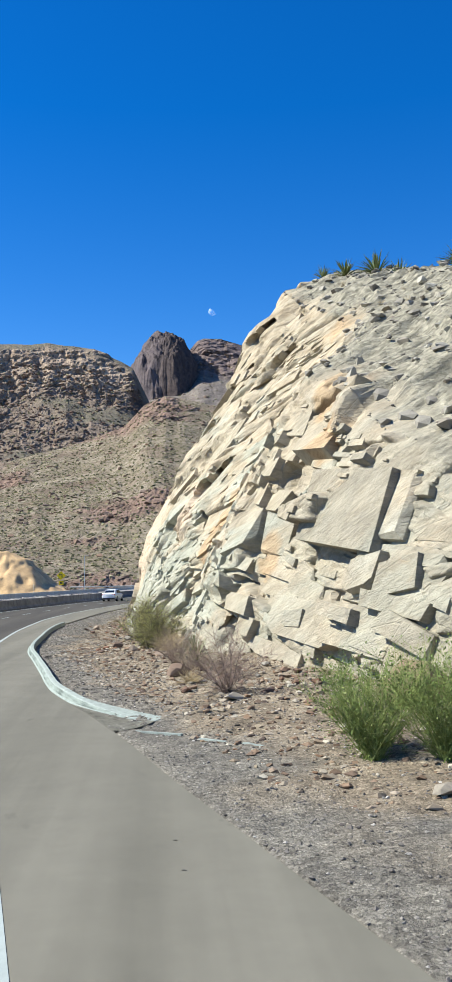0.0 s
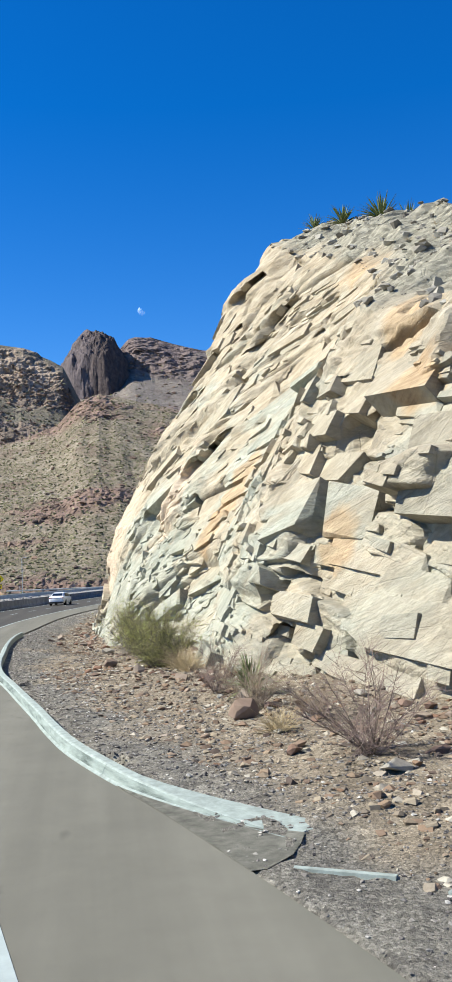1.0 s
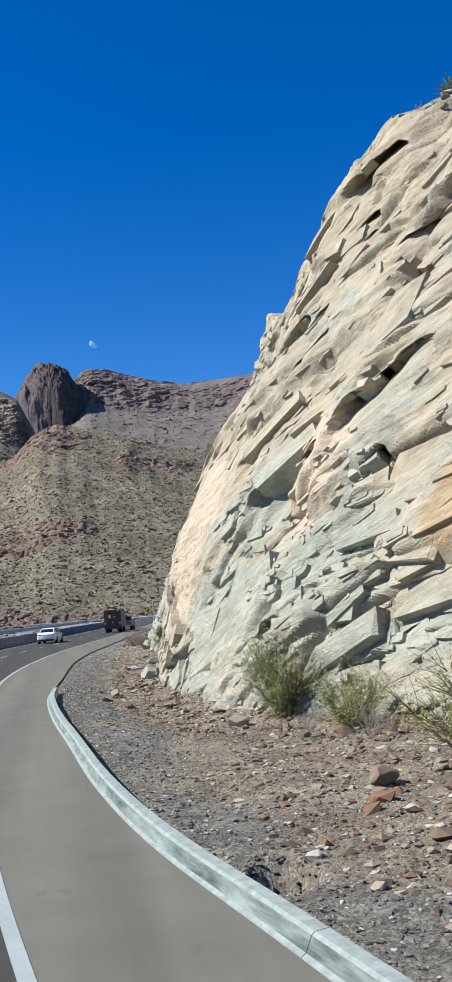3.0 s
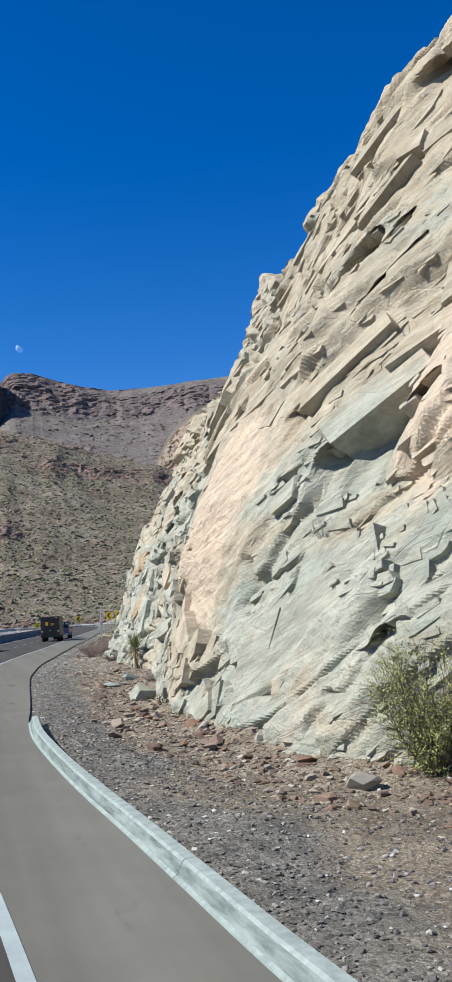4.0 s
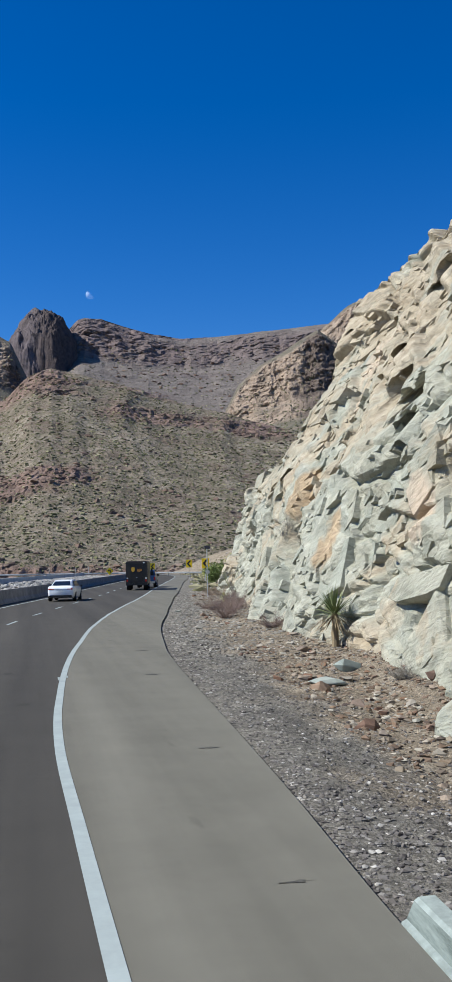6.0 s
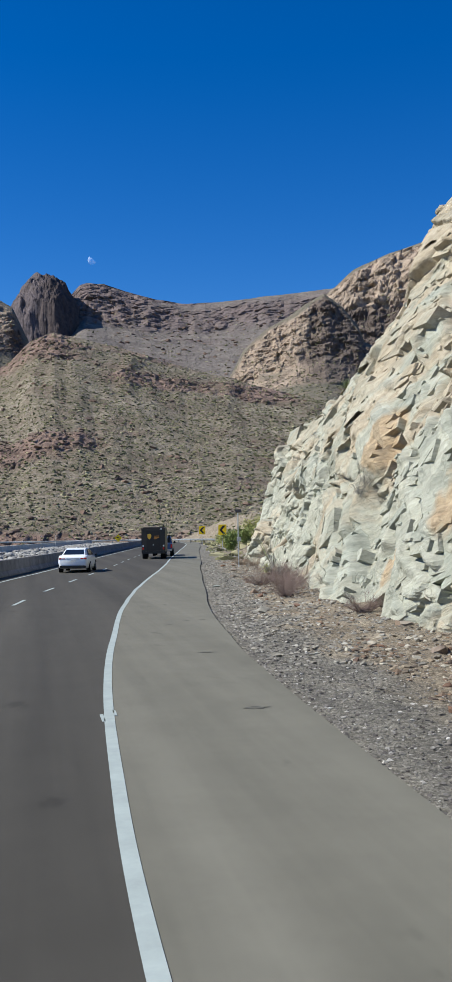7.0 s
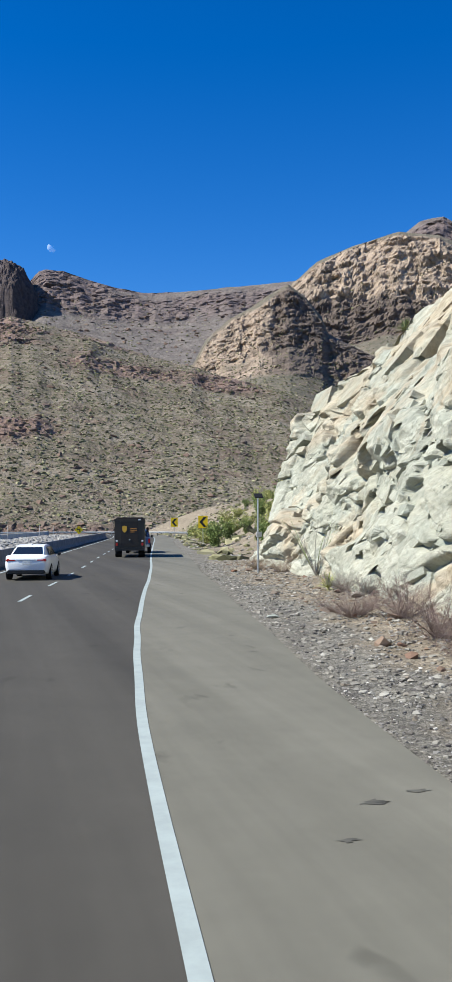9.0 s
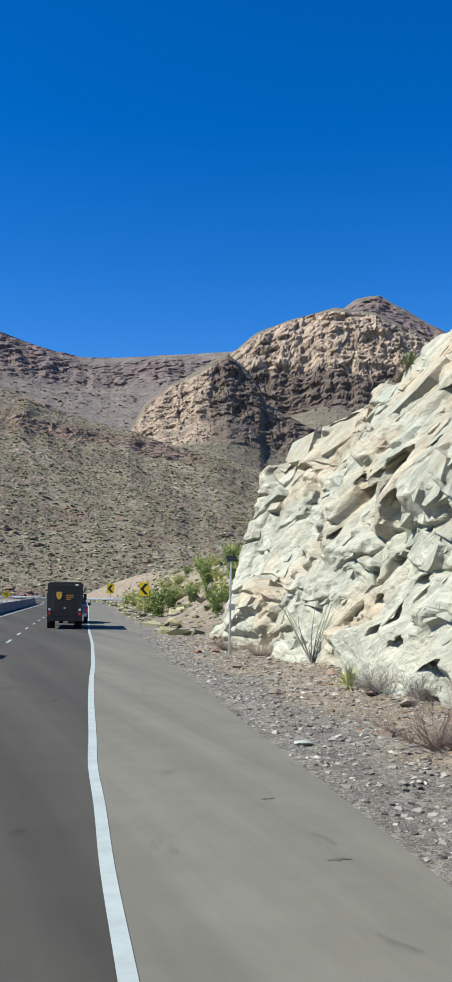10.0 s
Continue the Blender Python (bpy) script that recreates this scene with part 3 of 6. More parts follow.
def rock_cut():
    ys = np.arange(-4, 113.01, ROCK_STEP)
    f = np.concatenate([np.linspace(0, 1, ROWS_FACE + 1), np.linspace(1, 2, 50)[1:]])
    Y, F = np.meshgrid(ys, f, indexing="ij")
    T = curve_through(TOP_Y, TOP_Z, ys)[:, None] + 0.3 * fbm(Y * 0.15, 0 * Y, 3, 40)
    foot_x = foot(ys)[:, None]
    on_face = np.clip(F, 0, 1)
    behind = np.clip(F - 1, 0, 1) * 26
    high = on_face * (T + 0.5)
    wave = 1 + 0.05 * vnoise(Y * 0.08, F * 1.5, 51)
    lean = wave * (np.interp(Y, LEAN_Y, LEAN_LOW) * np.minimum(high, 5) + np.interp(Y, LEAN_Y, LEAN_HIGH) * np.maximum(high - 5, 0))
    X = foot_x - 0.2 + lean + behind
    rise = np.where(Y < 40, 0.62, 0.62 - 0.42 * smooth(38, 52, Y))
    Z = -0.5 + on_face * (T + 0.5) + np.minimum(behind * rise, np.maximum(np.interp(Y, (0, 20, 36, 46, 60), (7, 11.7, 15.6, 19.0, 18.3)) - T, 0) + 0.05 * behind)
    P = np.stack([X, Y + 0 * Z, Z], -1)
    N = np.cross(np.gradient(P, axis=0), np.gradient(P, axis=1))
    N /= np.linalg.norm(N, axis=-1, keepdims=True)
    if N[100, 100, 0] > 0:
        N = -N
    # bedding climbs towards the camera's start; joints cross it
    w = F * 18
    th = bedding(Y)
    warp = 0.9 * fbm(Y * 0.12, Z * 0.12, 3, 60)
    bu, bv = (Y * np.cos(th) - Z * np.sin(th)), ((Y - 30) * np.sin(th) + Z * np.cos(th)) + warp
    D = np.zeros(X.shape)
    tint, joints = np.zeros(X.shape), np.zeros(X.shape)
    for k, (su, sv, amp, lean_amp) in enumerate(((8.0, 2.9, 0.28, 0), (2.7, 1.1, 0.20, 0), (1.05, 0.45, 0.085, 0))):
        jit = 0.09 * fbm(bu / su * 2, bv / sv * 2, 2, 70 + k)
        h, idn, rim = blocks(bu / su + jit, bv / sv + jit, 80 + 10 * k, 5, (0.30, 0.13, 0.08)[k] / sv)
        calm = 1.0 if k < 1 else smooth(-0.5 + 0.15 * k, 0.2 + 0.15 * k, fbm(Y * 0.22, Z * 0.22, 2, 90 + k)) * 0.85 + 0.15
        D += calm * amp * h * (1 + 0.4 * (1 - smooth(20, 26, Y)))
        tint += idn * (0.4, 0.4, 0.2)[k]
        if k < 2:       # open joints between the large blocks
            gap = hash01(np.floor(bu / su * 0.5), np.floor(bv / sv * 0.5), seed=170 + k) < 0.6
            cut = gap * (0.34, 0.28)[k] * (1 - smooth(0.0, (0.06, 0.13)[k], rim))
            D -= cut
            joints = np.maximum(joints, cut)
    # hollows where blocks have fallen out: sharp above, running out below
    rp = np.random.default_rng(33)
    hollows = [(y, v * float(np.interp(y, ys, T[:, 0])), 0.22 + 0.5 * b, 0.10 + 0.17 * b, rp.normal(0.1, 0.25)) for y, v, b in zip(rp.uniform(32, 103, 110), rp.uniform(0.06, 0.90, 110), rp.uniform(0, 1, 110) ** 2.4)]
    hole = np.zeros(X.shape)
    for k, (y0, z0, su, sv, turn) in enumerate(HOLLOWS + hollows):
        if k == len(HOLLOWS):
            ROCK[:] = [hole.copy()]
        deep = min(0.5 + 0.95 * su, 1.8)
        i0, i1 = np.searchsorted(ys, (y0 - 1.5 * su - 1, y0 + 1.5 * su + 1))
        t0 = float(bedding(np.array(y0))) + turn
        dy, dz = Y[i0:i1] - y0, Z[i0:i1] - z0
        wob = 0.07 * vnoise(Y[i0:i1] * 2.3 / (su + 0.3), Z[i0:i1] * 2.3 / (su + 0.3), 34 + k)
        a, b = (dy * math.cos(t0) - dz * math.sin(t0)) / su + wob, (dy * math.sin(t0) + dz * math.cos(t0)) / sv
        b = b + 0.5 * wob - (0.5 * hash01(np.floor(a * 2.2 + 0.3 * k), np.full(a.shape, float(k)), seed=9) - 0.25)
        skew = 0.5 * math.sin(k * 2.4)
        side = np.maximum(np.abs(a + skew * b * 0.4), np.abs(a) * 0.6 + np.maximum(b, 0) * 0.5)
        hole[i0:i1] = np.maximum(hole[i0:i1], deep * (1 - smooth(0.80, 1.0, side)) * (1 - smooth(0.86, 1.0, b)) * smooth(-1.2, 0.2, b))
    def soften(a, times):
        for _ in range(times):
            for axis in (0, 1):
                a = 0.5 * a + 0.25 * (np.roll(a, 1, axis) + np.roll(a, -1, axis))
        return a

    # one flat panel without blocks or hollows
    panel = (1 - smooth(1.5, 2.1, np.abs(Y - 45.3))) * (1 - smooth(2.6, 3.4, np.abs(Z - 4.2)))
    D = soften(D, 1) * (1 - 0.85 * panel)
    hole, joints = hole * (1 - panel), joints * (1 - panel)
    D += 0.15 * fbm(Y * 0.07, Z * 0.09, 2, 95) + 0.18 * fbm(Y * 0.22, Z * 0.28, 2, 99) + 0.25 * smooth(41.5, 44, Y) * (1 - smooth(47, 50, Y)) * smooth(14.2, 14.5, Z) * (1 - smooth(15.5, 18, Z)) + 0.03 * fbm(bu * 3, bv * 7, 3, 96)
    hole, joints = soften(hole, 1), soften(joints, 1)
    rubble = smooth(1.0, 1.06, F)
    D = D * (1 - 0.75 * rubble) + rubble * 0.25 * fbm(Y * 1.2, X * 1.2, 4, 97)
    D *= smooth(0, 0.03, F) * 0.7 + 0.3
    P = P + N * (D - hole)[..., None]
    P[..., 2] += (1.25 * hole + 0.25 * joints) * (1 - rubble)      # the roofs of hollows cut back up into the rock
    ROCK[:] = [P, N, hole, ROCK[0]]
    scree = smooth(0.99, 1.03, F + 0.03 * fbm(Y * 0.8, X * 0.8, 3, 98)) * (1 - smooth(46, 54, Y)) + 0.7 * smooth(0.35, 0.7, fbm(Y * 0.3, Z * 0.5, 3, 94)) * (1 - smooth(20, 30, Y)) * smooth(0.55, 0.8, F)
    ob = sheet("rock_cut", P, M_CLIFF, {"block": tint, "scree": np.clip(scree, 0, 1)})
    return tagged(ob, "tall cut face of cream and grey-green fractured rock", "rock cliff", kind="structure")


rock_cut()
ROCK, ROCK_N, ROCK_HOLE, big_hole = ROCK
NEAR_HOLE = ROCK_HOLE.copy()
for di in (-18, -9, 0, 9, 18):
    for dj in (-14, -7, 0, 7):
        NEAR_HOLE = np.maximum(NEAR_HOLE, np.roll(big_hole, (di, dj), (0, 1)))


# hills and mountains ------------------------------------------------------------------
EYE0 = np.array([-4.0, 55.0, 2.0])


def mountain(name, label, mat, r0, r1, r2, az0, az1, crest, base, power, rough, seed, cliff=(0.0, 0.0), steep_at=0.7, crag=2.5, patchy=0.30, rows=160, cols=430, tone=None):
    """A mountain side round the plan's middle: crest and base are heights in degrees by bearing; cliff: the share of the radius and of the height where it rears up; tone: how dark its stone is by bearing and height."""
    az = np.radians(np.linspace(az0, az1, cols))[None, :]
    deg = np.degrees(az)
    a, b = cliff
    k = 1 - a - 0.05
    # rows lie closer where the side is steep
    dense = np.linspace(0, 1, 3000)
    rise = dense**power * (1 - b) + b * smooth(k, 0.97, dense)
    along = np.cumsum(np.gradient(rise) + 0.4 / 3000)
    f = np.concatenate([np.interp(np.linspace(along[0], along[-1], rows - 24), along, dense), 1 + np.linspace(0, 0.25, 25)[1:]])[:, None]
    ce = np.interp(deg, *zip(*crest))
    be = np.interp(deg, *zip(*base))
    zc, zb = np.tan(np.radians(ce)) * r1, np.tan(np.radians(be)) * r0
    up = np.clip(f, 0, 1)
    shape = up**power
    if b:
        wob = 0.03 * fbm(deg * 0.8 + 0 * f, f * 3, 3, seed + 5)
        steep = smooth(k + wob, 0.97 + wob, up + 0 * deg)
        shape = np.where(up < 1, (1 - b) * up**power + b * steep, 1.0)
    r = r0 + (r1 - r0) * up + (r2 - r1) * np.clip(f - 1, 0, 1) * 4
    z = zb + (zc - zb) * shape
    z = z * (1 - 0.25 * np.clip((f - 1) / 0.25, 0, 1))
    X, Y = r * np.sin(az), r * np.cos(az)
    L = r1 / 600.0
    gully = ridged(deg * 0.35 + 0.5 * fbm(X * 0.004 / L, Y * 0.004 / L, 2, seed), f * 1.2 + 0 * deg, 3, seed)
    fine = ridged(X * 0.016 / L, Y * 0.016 / L + z * 0.01, 5, seed + 9)
    amp = rough * (0.3 + up) * smooth(0, 0.15, f + 0 * deg)
    dz = amp * (0.5 * gully + 0.35 * fine) * (1 - 0.75 * smooth(0.85, 1.0, up + 0 * deg))
    slope_r = np.gradient(z + 0 * dz, axis=0) / np.maximum(np.gradient(r + 0 * dz, axis=0), 1e-3)
    bands = fbm(X * 0.008 / L, z * 0.035 / L + Y * 0.004 / L, 5, seed + 20)
    outcrop = smooth(patchy, patchy + 0.32, bands)
    rock = np.clip(smooth(steep_at, steep_at + 0.4, slope_r) + 0.9 * outcrop, 0, 1)
    strata = z / L * 0.15 + 0.9 * fbm(deg * 0.35, z * 0.02 / L, 4, seed + 3)
    ledge = 1.0 - 2.0 * (strata - np.floor(strata))
    warp = 0.5 * fbm(deg * 1.5, z * 0.02 / L, 3, seed + 60)
    big, _, gap = blocks(deg * 0.6 + warp, z * 0.14 / L + warp, seed + 50, 3, 0.3)
    little, _, gap2 = blocks(deg * 2.2 + 2 * warp, z * 0.55 / L + warp, seed + 70, 3, 0.35)
    face = 1.6 * big + 0.9 * little + 1.2 * fbm(deg * 2, z * 0.3 / L, 5, seed + 55, 0.62) - 1.0 * (gap < 0.06) + 1.2 * fbm(deg * 0.45, z * 0.03 / L, 3, seed + 56)
    r = r + rock * L * crag * (face - 0.6 * ledge * smooth(-0.2, 0.5, fbm(deg * 0.7, z * 0.04 / L, 2, seed + 57))) * (up < 1)
    dz = dz + outcrop * rough * 0.25 * ridged(X * 0.05 / L, Y * 0.05 / L, 3, seed + 30)
    P = np.stack([EYE0[0] + r * np.sin(az), EYE0[1] + r * np.cos(az), EYE0[2] + z + dz], -1)
    HILLS[name] = (P, rock)
    dark = 0 * z if tone is None else np.clip(tone(deg + 0.5 * fbm(deg * 1.2, z * 0.05 / L, 3, seed + 80), np.degrees(np.arctan2(z, r)) + 0.25 * fbm(deg * 1.1, z * 0.03 / L, 3, seed + 81)), 0, 1)
    return tagged(sheet(name, P, mat, {"rock": rock, "tone": dark}, False), label, "mountain", kind="structure")


def knoll(name, label, mat, bearing, far, across, deep, foot_el, top_el, seed):
    """A lone rounded crag with steep flanks, standing on a far slope; its right flank's shade is painted in."""
    u, v = np.meshgrid(np.linspace(-1.25, 1.25, 240), np.linspace(-1.2, 1.2, 120), indexing="ij")
    z0, z1 = math.tan(radians(foot_el)) * far, math.tan(radians(top_el)) * far
    d = np.hypot(u, v) + 0.08 * fbm(u * 2.5, v * 2.5, 4, seed)
    h = 1 - np.where(u > 0, np.maximum(d, 0) ** 2.1, np.maximum(d, 0) ** 1.7)
    z = z0 + (z1 - z0) * h - 160 * np.maximum(d - 0.95, 0) + (1.0 * ridged(u * 3, v * 3, 3, seed + 3) + 4.0 * fbm(u * 4, h * 5, 6, seed + 4, 0.6)) * (1 - 0.5 * smooth(0.8, 1.0, h))
    b = radians(bearing)
    x, y = far * math.sin(b) + u * across * math.cos(b) + v * deep * math.sin(b), far * math.cos(b) - u * across * math.sin(b) + v * deep * math.cos(b)
    P = np.stack([EYE0[0] + x, EYE0[1] + y, EYE0[2] + z], -1)
    # tone rises to the right: the flank's shade is put into the rock colour
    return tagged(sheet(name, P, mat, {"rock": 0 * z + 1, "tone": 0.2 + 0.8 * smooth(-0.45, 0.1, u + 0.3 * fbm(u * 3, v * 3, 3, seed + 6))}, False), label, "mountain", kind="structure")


HILLS = {}
mountain("hillside", "brown scrub-covered hillside with bands of dark rock", M_HILL, 300, 600, 760, -40, 48,
         [(-40, 5.5), (-14, 6.9), (-9.8, 7.7), (-5.7, 8.76), (-3.7, 9.4), (-1.6, 10.2), (-0.3, 11.4), (1.2, 12.1), (2.5, 11.9), (5.1, 11.3), (8.2, 10.35), (12, 9.4), (14.7, 8.55), (18.3, 7.75), (20.8, 6.95), (25, 5.8), (31, 5), (48, 4)],
         [(-40, -0.6), (48, -0.6)], 1.05, 3.0, 200, crag=1.3)
mountain("mesa", "brown mesa with banded cliffs", M_MESA, 680, 980, 1150, -40, 4,
         [(-40, 15), (-14, 14.9), (-9.7, 14.7), (-7.7, 14.85), (-6.7, 15.0), (-5.5, 14.8), (-3.7, 14.65), (-2.1, 13.9), (-1.2, 13.4), (-0.7, 12.4), (0.2, 10.5), (1.5, 9.5), (4, 8.5)],
         [(-40, 4), (4, 4)], 1.0, 7.0, 300, (0.24, 0.17), 0.62, 0.8, 0.06, tone=lambda d, e: 0.12 + 0.4 * smooth(12.6, 11.6, e) + 0.5 * smooth(-1.9, -0.9, d))
mountain("upper_mesa", "tan cliff-topped mesa over dark lower cliffs", M_MESA, 840, 1100, 1250, 14, 48,
         [(14, 9.5), (15.5, 11.5), (17.0, 13.0), (18.2, 14.3), (19.7, 15.5), (20.7, 15.85), (22, 16.35), (24.6, 16.95), (27, 16.6), (29, 15.6), (32, 14.2), (40, 12), (48, 10)],
         [(14, 5), (48, 5)], 1.0, 5.0, 330, (0.26, 0.34), 0.62, 0.9, 0.05, tone=lambda d, e: 0.0 + 0.85 * smooth(13.5, 13.0, e))
mountain("cliff_spur", "pale tan cliff spur turning dark brown along its crest", M_MESA, 640, 880, 980, 9, 26,
         [(9, 7), (11.6, 8.6), (12.15, 9.7), (12.85, 11.0), (14.2, 12.15), (15.6, 12.9), (16.7, 13.65), (17.9, 14.25), (18.9, 13.5), (19.9, 12.3), (20.3, 11.3), (22, 10.3), (26, 8.5)],
         [(9, 5), (26, 5)], 1.0, 3.0, 350, (0.20, 0.24), 0.62, 0.9, 0.25, tone=lambda d, e: 0.8 * smooth(16.4, 17.6, d))
mountain("far_peak", "dark brown far mountain ridge", M_PEAK, 1150, 1620, 1900, -40, 48,
         [(-40, 12), (-3, 13.0), (-1.4, 13.2), (-0.4, 13.6), (0.5, 13.9), (1.6, 14.0), (2.3, 14.2), (2.8, 14.75), (3.3, 14.95), (4.3, 14.95), (5.0, 14.7), (6.0, 14.35), (7.6, 13.95), (8.9, 13.75), (11, 13.8), (14, 14.1), (16.7, 14.3), (18.3, 14.4), (22, 14.8), (24.4, 16.5), (25.9, 17.5), (27.3, 17.65), (28.6, 16.9), (30.5, 15.8), (36, 13), (48, 11)],
         [(-40, 8), (48, 8)], 1.0, 6.0, 400, (0.24, 0.13), 0.5, 0.9, -0.05)
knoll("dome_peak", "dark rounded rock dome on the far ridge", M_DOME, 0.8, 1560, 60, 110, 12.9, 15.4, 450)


# scatter and plant helpers --------------------------------------------------------------
RNG = np.random.default_rng(7)


def mesh_from(name, verts, faces, material, soft=False):
    me = bpy.data.meshes.new(name)
    me.from_pydata([tuple(v) for v in verts], [], [tuple(f) for f in faces])
    me.materials.append(material)
    if soft:
        for p in me.polygons:
            p.use_smooth = True
    return me


def stone_shape(seed, points=13, flat=0.7):
    """A broken stone: the hull of random points, about 1 m across."""
    r = random.Random(seed)
    bm = bmesh.new()
    for _ in range(points):
        v = Vector((r.gauss(0, 1), r.gauss(0, 1), r.gauss(0, 1))).normalized() * r.uniform(0.42, 0.55)
        bm.verts.new((v.x * 1.15, v.y * 0.9, v.z * flat))
    made = bmesh.ops.convex_hull(bm, input=bm.verts)
    bmesh.ops.delete(bm, geom=[g for g in made["geom_interior"] if isinstance(g, bmesh.types.BMVert)], context="VERTS")
    bmesh.ops.recalc_face_normals(bm, faces=bm.faces)
    bm.verts.index_update()
    v = np.array([tuple(q.co) for q in bm.verts])
    f = np.array([[q.index for q in face.verts] for face in bm.faces])
    bm.free()
    return v, f


STONES = [stone_shape(k, 11 + k % 4, 0.55 + 0.06 * (k % 5)) for k in range(10)]


def scatter(name, places, sizes, material, shapes=STONES, stretch=(1, 1, 1), seed=1):
    """Many stones or clumps as one mesh."""
    r = np.random.default_rng(seed)
    vs, fs, base = [], [], 0
    which = r.integers(0, len(shapes), len(places))
    for k, (v, f) in enumerate(shapes):
        at = places[which == k]
        if not len(at):
            continue
        s = sizes[which == k][:, None, None]
        a = r.uniform(0, 2 * np.pi, len(at))
        c, d = np.cos(a)[:, None], np.sin(a)[:, None]
        q = v[None] * np.array(stretch)
        turned = np.stack([q[..., 0] * c - q[..., 1] * d, q[..., 0] * d + q[..., 1] * c, q[..., 2] + 0 * c], -1) * s + at[:, None]
        vs.append(turned.reshape(-1, 3))
        fs.append((f[None] + base + np.arange(len(at))[:, None, None] * len(v)).reshape(-1, 3))
        base += turned.shape[0] * turned.shape[1]
    vs, fs = np.concatenate(vs), np.concatenate(fs)
    me = bpy.data.meshes.new(name)
    me.vertices.add(len(vs))
    me.vertices.foreach_set("co", vs.reshape(-1).astype(np.float32))
    me.loops.add(fs.size)
    me.loops.foreach_set("vertex_index", fs.reshape(-1).astype(np.int32))
    me.polygons.add(len(fs))
    me.polygons.foreach_set("loop_start", np.arange(0, fs.size, 3, dtype=np.int32))
    me.polygons.foreach_set("use_smooth", np.zeros(len(fs), bool))
    me.update(calc_edges=True)
    me.materials.append(material)
    return new(name, me)


def island_material(name, *colours, rough=0.9, by_object=False, grain=30.0):
    n = Nodes(name, rough=rough, spec=0.2)
    steps = [(k / max(1, len(colours) - 1), c) for k, c in enumerate(colours)]
    base = n.ramp(n.chance() if by_object else n.island(), *steps)
    base = n.mix(0.5, base, n.ramp(n.noise(grain, 5, 0.7), (0.3, 0.65), (0.7, 1.2)), "MULTIPLY")
    return n.done(base, n.noise(grain * 2, 4, 0.7), 0.4, 0.01)


M_PEBBLE = island_material("road_gravel", (0.075, 0.07, 0.066), (0.16, 0.15, 0.138), (0.10, 0.09, 0.085), (0.26, 0.245, 0.22), (0.13, 0.12, 0.112), (0.48, 0.46, 0.42), (0.05, 0.045, 0.045), (0.12, 0.11, 0.10), (0.17, 0.155, 0.14), (0.09, 0.08, 0.075))
M_RUBBLE = island_material("red_brown_rubble", (0.12, 0.085, 0.06), (0.21, 0.145, 0.10), (0.075, 0.058, 0.05), (0.28, 0.235, 0.17), (0.18, 0.11, 0.07), (0.42, 0.39, 0.32), (0.16, 0.125, 0.09))
M_SCREE = island_material("pale_scree_stone", (0.17, 0.155, 0.13), (0.27, 0.255, 0.22), (0.12, 0.108, 0.095), (0.37, 0.355, 0.31), (0.20, 0.17, 0.135))
M_STONE = island_material("loose_rock", (0.19, 0.11, 0.072), (0.14, 0.095, 0.075), (0.24, 0.17, 0.12), (0.29, 0.28, 0.24), (0.17, 0.10, 0.07), (0.22, 0.18, 0.145), by_object=True, grain=6)
M_SLAB = island_material("green_grey_slab", (0.25, 0.29, 0.265), (0.33, 0.35, 0.31), by_object=True, grain=4)
M_CREOSOTE = island_material("creosote_leaf", (0.22, 0.245, 0.07), (0.34, 0.35, 0.11), (0.28, 0.30, 0.09), (0.45, 0.44, 0.18), rough=0.7)
M_BROOM = island_material("green_broom_stem", (0.10, 0.145, 0.045), (0.17, 0.225, 0.065), (0.13, 0.18, 0.055), (0.25, 0.28, 0.10), rough=0.7)
M_DRY = island_material("dry_twig", (0.20, 0.15, 0.11), (0.29, 0.23, 0.17), (0.24, 0.19, 0.145), rough=0.95)
M_MAUVE = island_material("mauve_grey_twig", (0.16, 0.115, 0.10), (0.22, 0.165, 0.14), (0.18, 0.13, 0.12), rough=0.95)
M_STRAW = island_material("straw_grass", (0.33, 0.26, 0.15), (0.42, 0.34, 0.21), (0.28, 0.21, 0.12), rough=0.9)
M_YUCCA = island_material("yucca_blade", (0.12, 0.16, 0.06), (0.19, 0.22, 0.10), (0.24, 0.26, 0.13), rough=0.55)
M_DEADBLADE = island_material("dead_yucca_blade", (0.30, 0.24, 0.15), (0.22, 0.17, 0.11), rough=0.9)
M_BARK = island_material("shrub_bark", (0.10, 0.08, 0.065), (0.16, 0.13, 0.10), rough=0.95)
M_GREYBRUSH = island_material("grey_brush_twig", (0.20, 0.185, 0.16), (0.28, 0.26, 0.22), rough=0.95)
M_SCRUB = island_material("hill_scrub", (0.09, 0.094, 0.045), (0.21, 0.20, 0.105), (0.045, 0.047, 0.028), (0.38, 0.35, 0.21), (0.135, 0.135, 0.065), grain=2.0)
M_OUTCROP = island_material("hill_outcrop", (0.14, 0.095, 0.075), (0.20, 0.135, 0.10), (0.10, 0.075, 0.065), (0.23, 0.17, 0.13), grain=1.0)


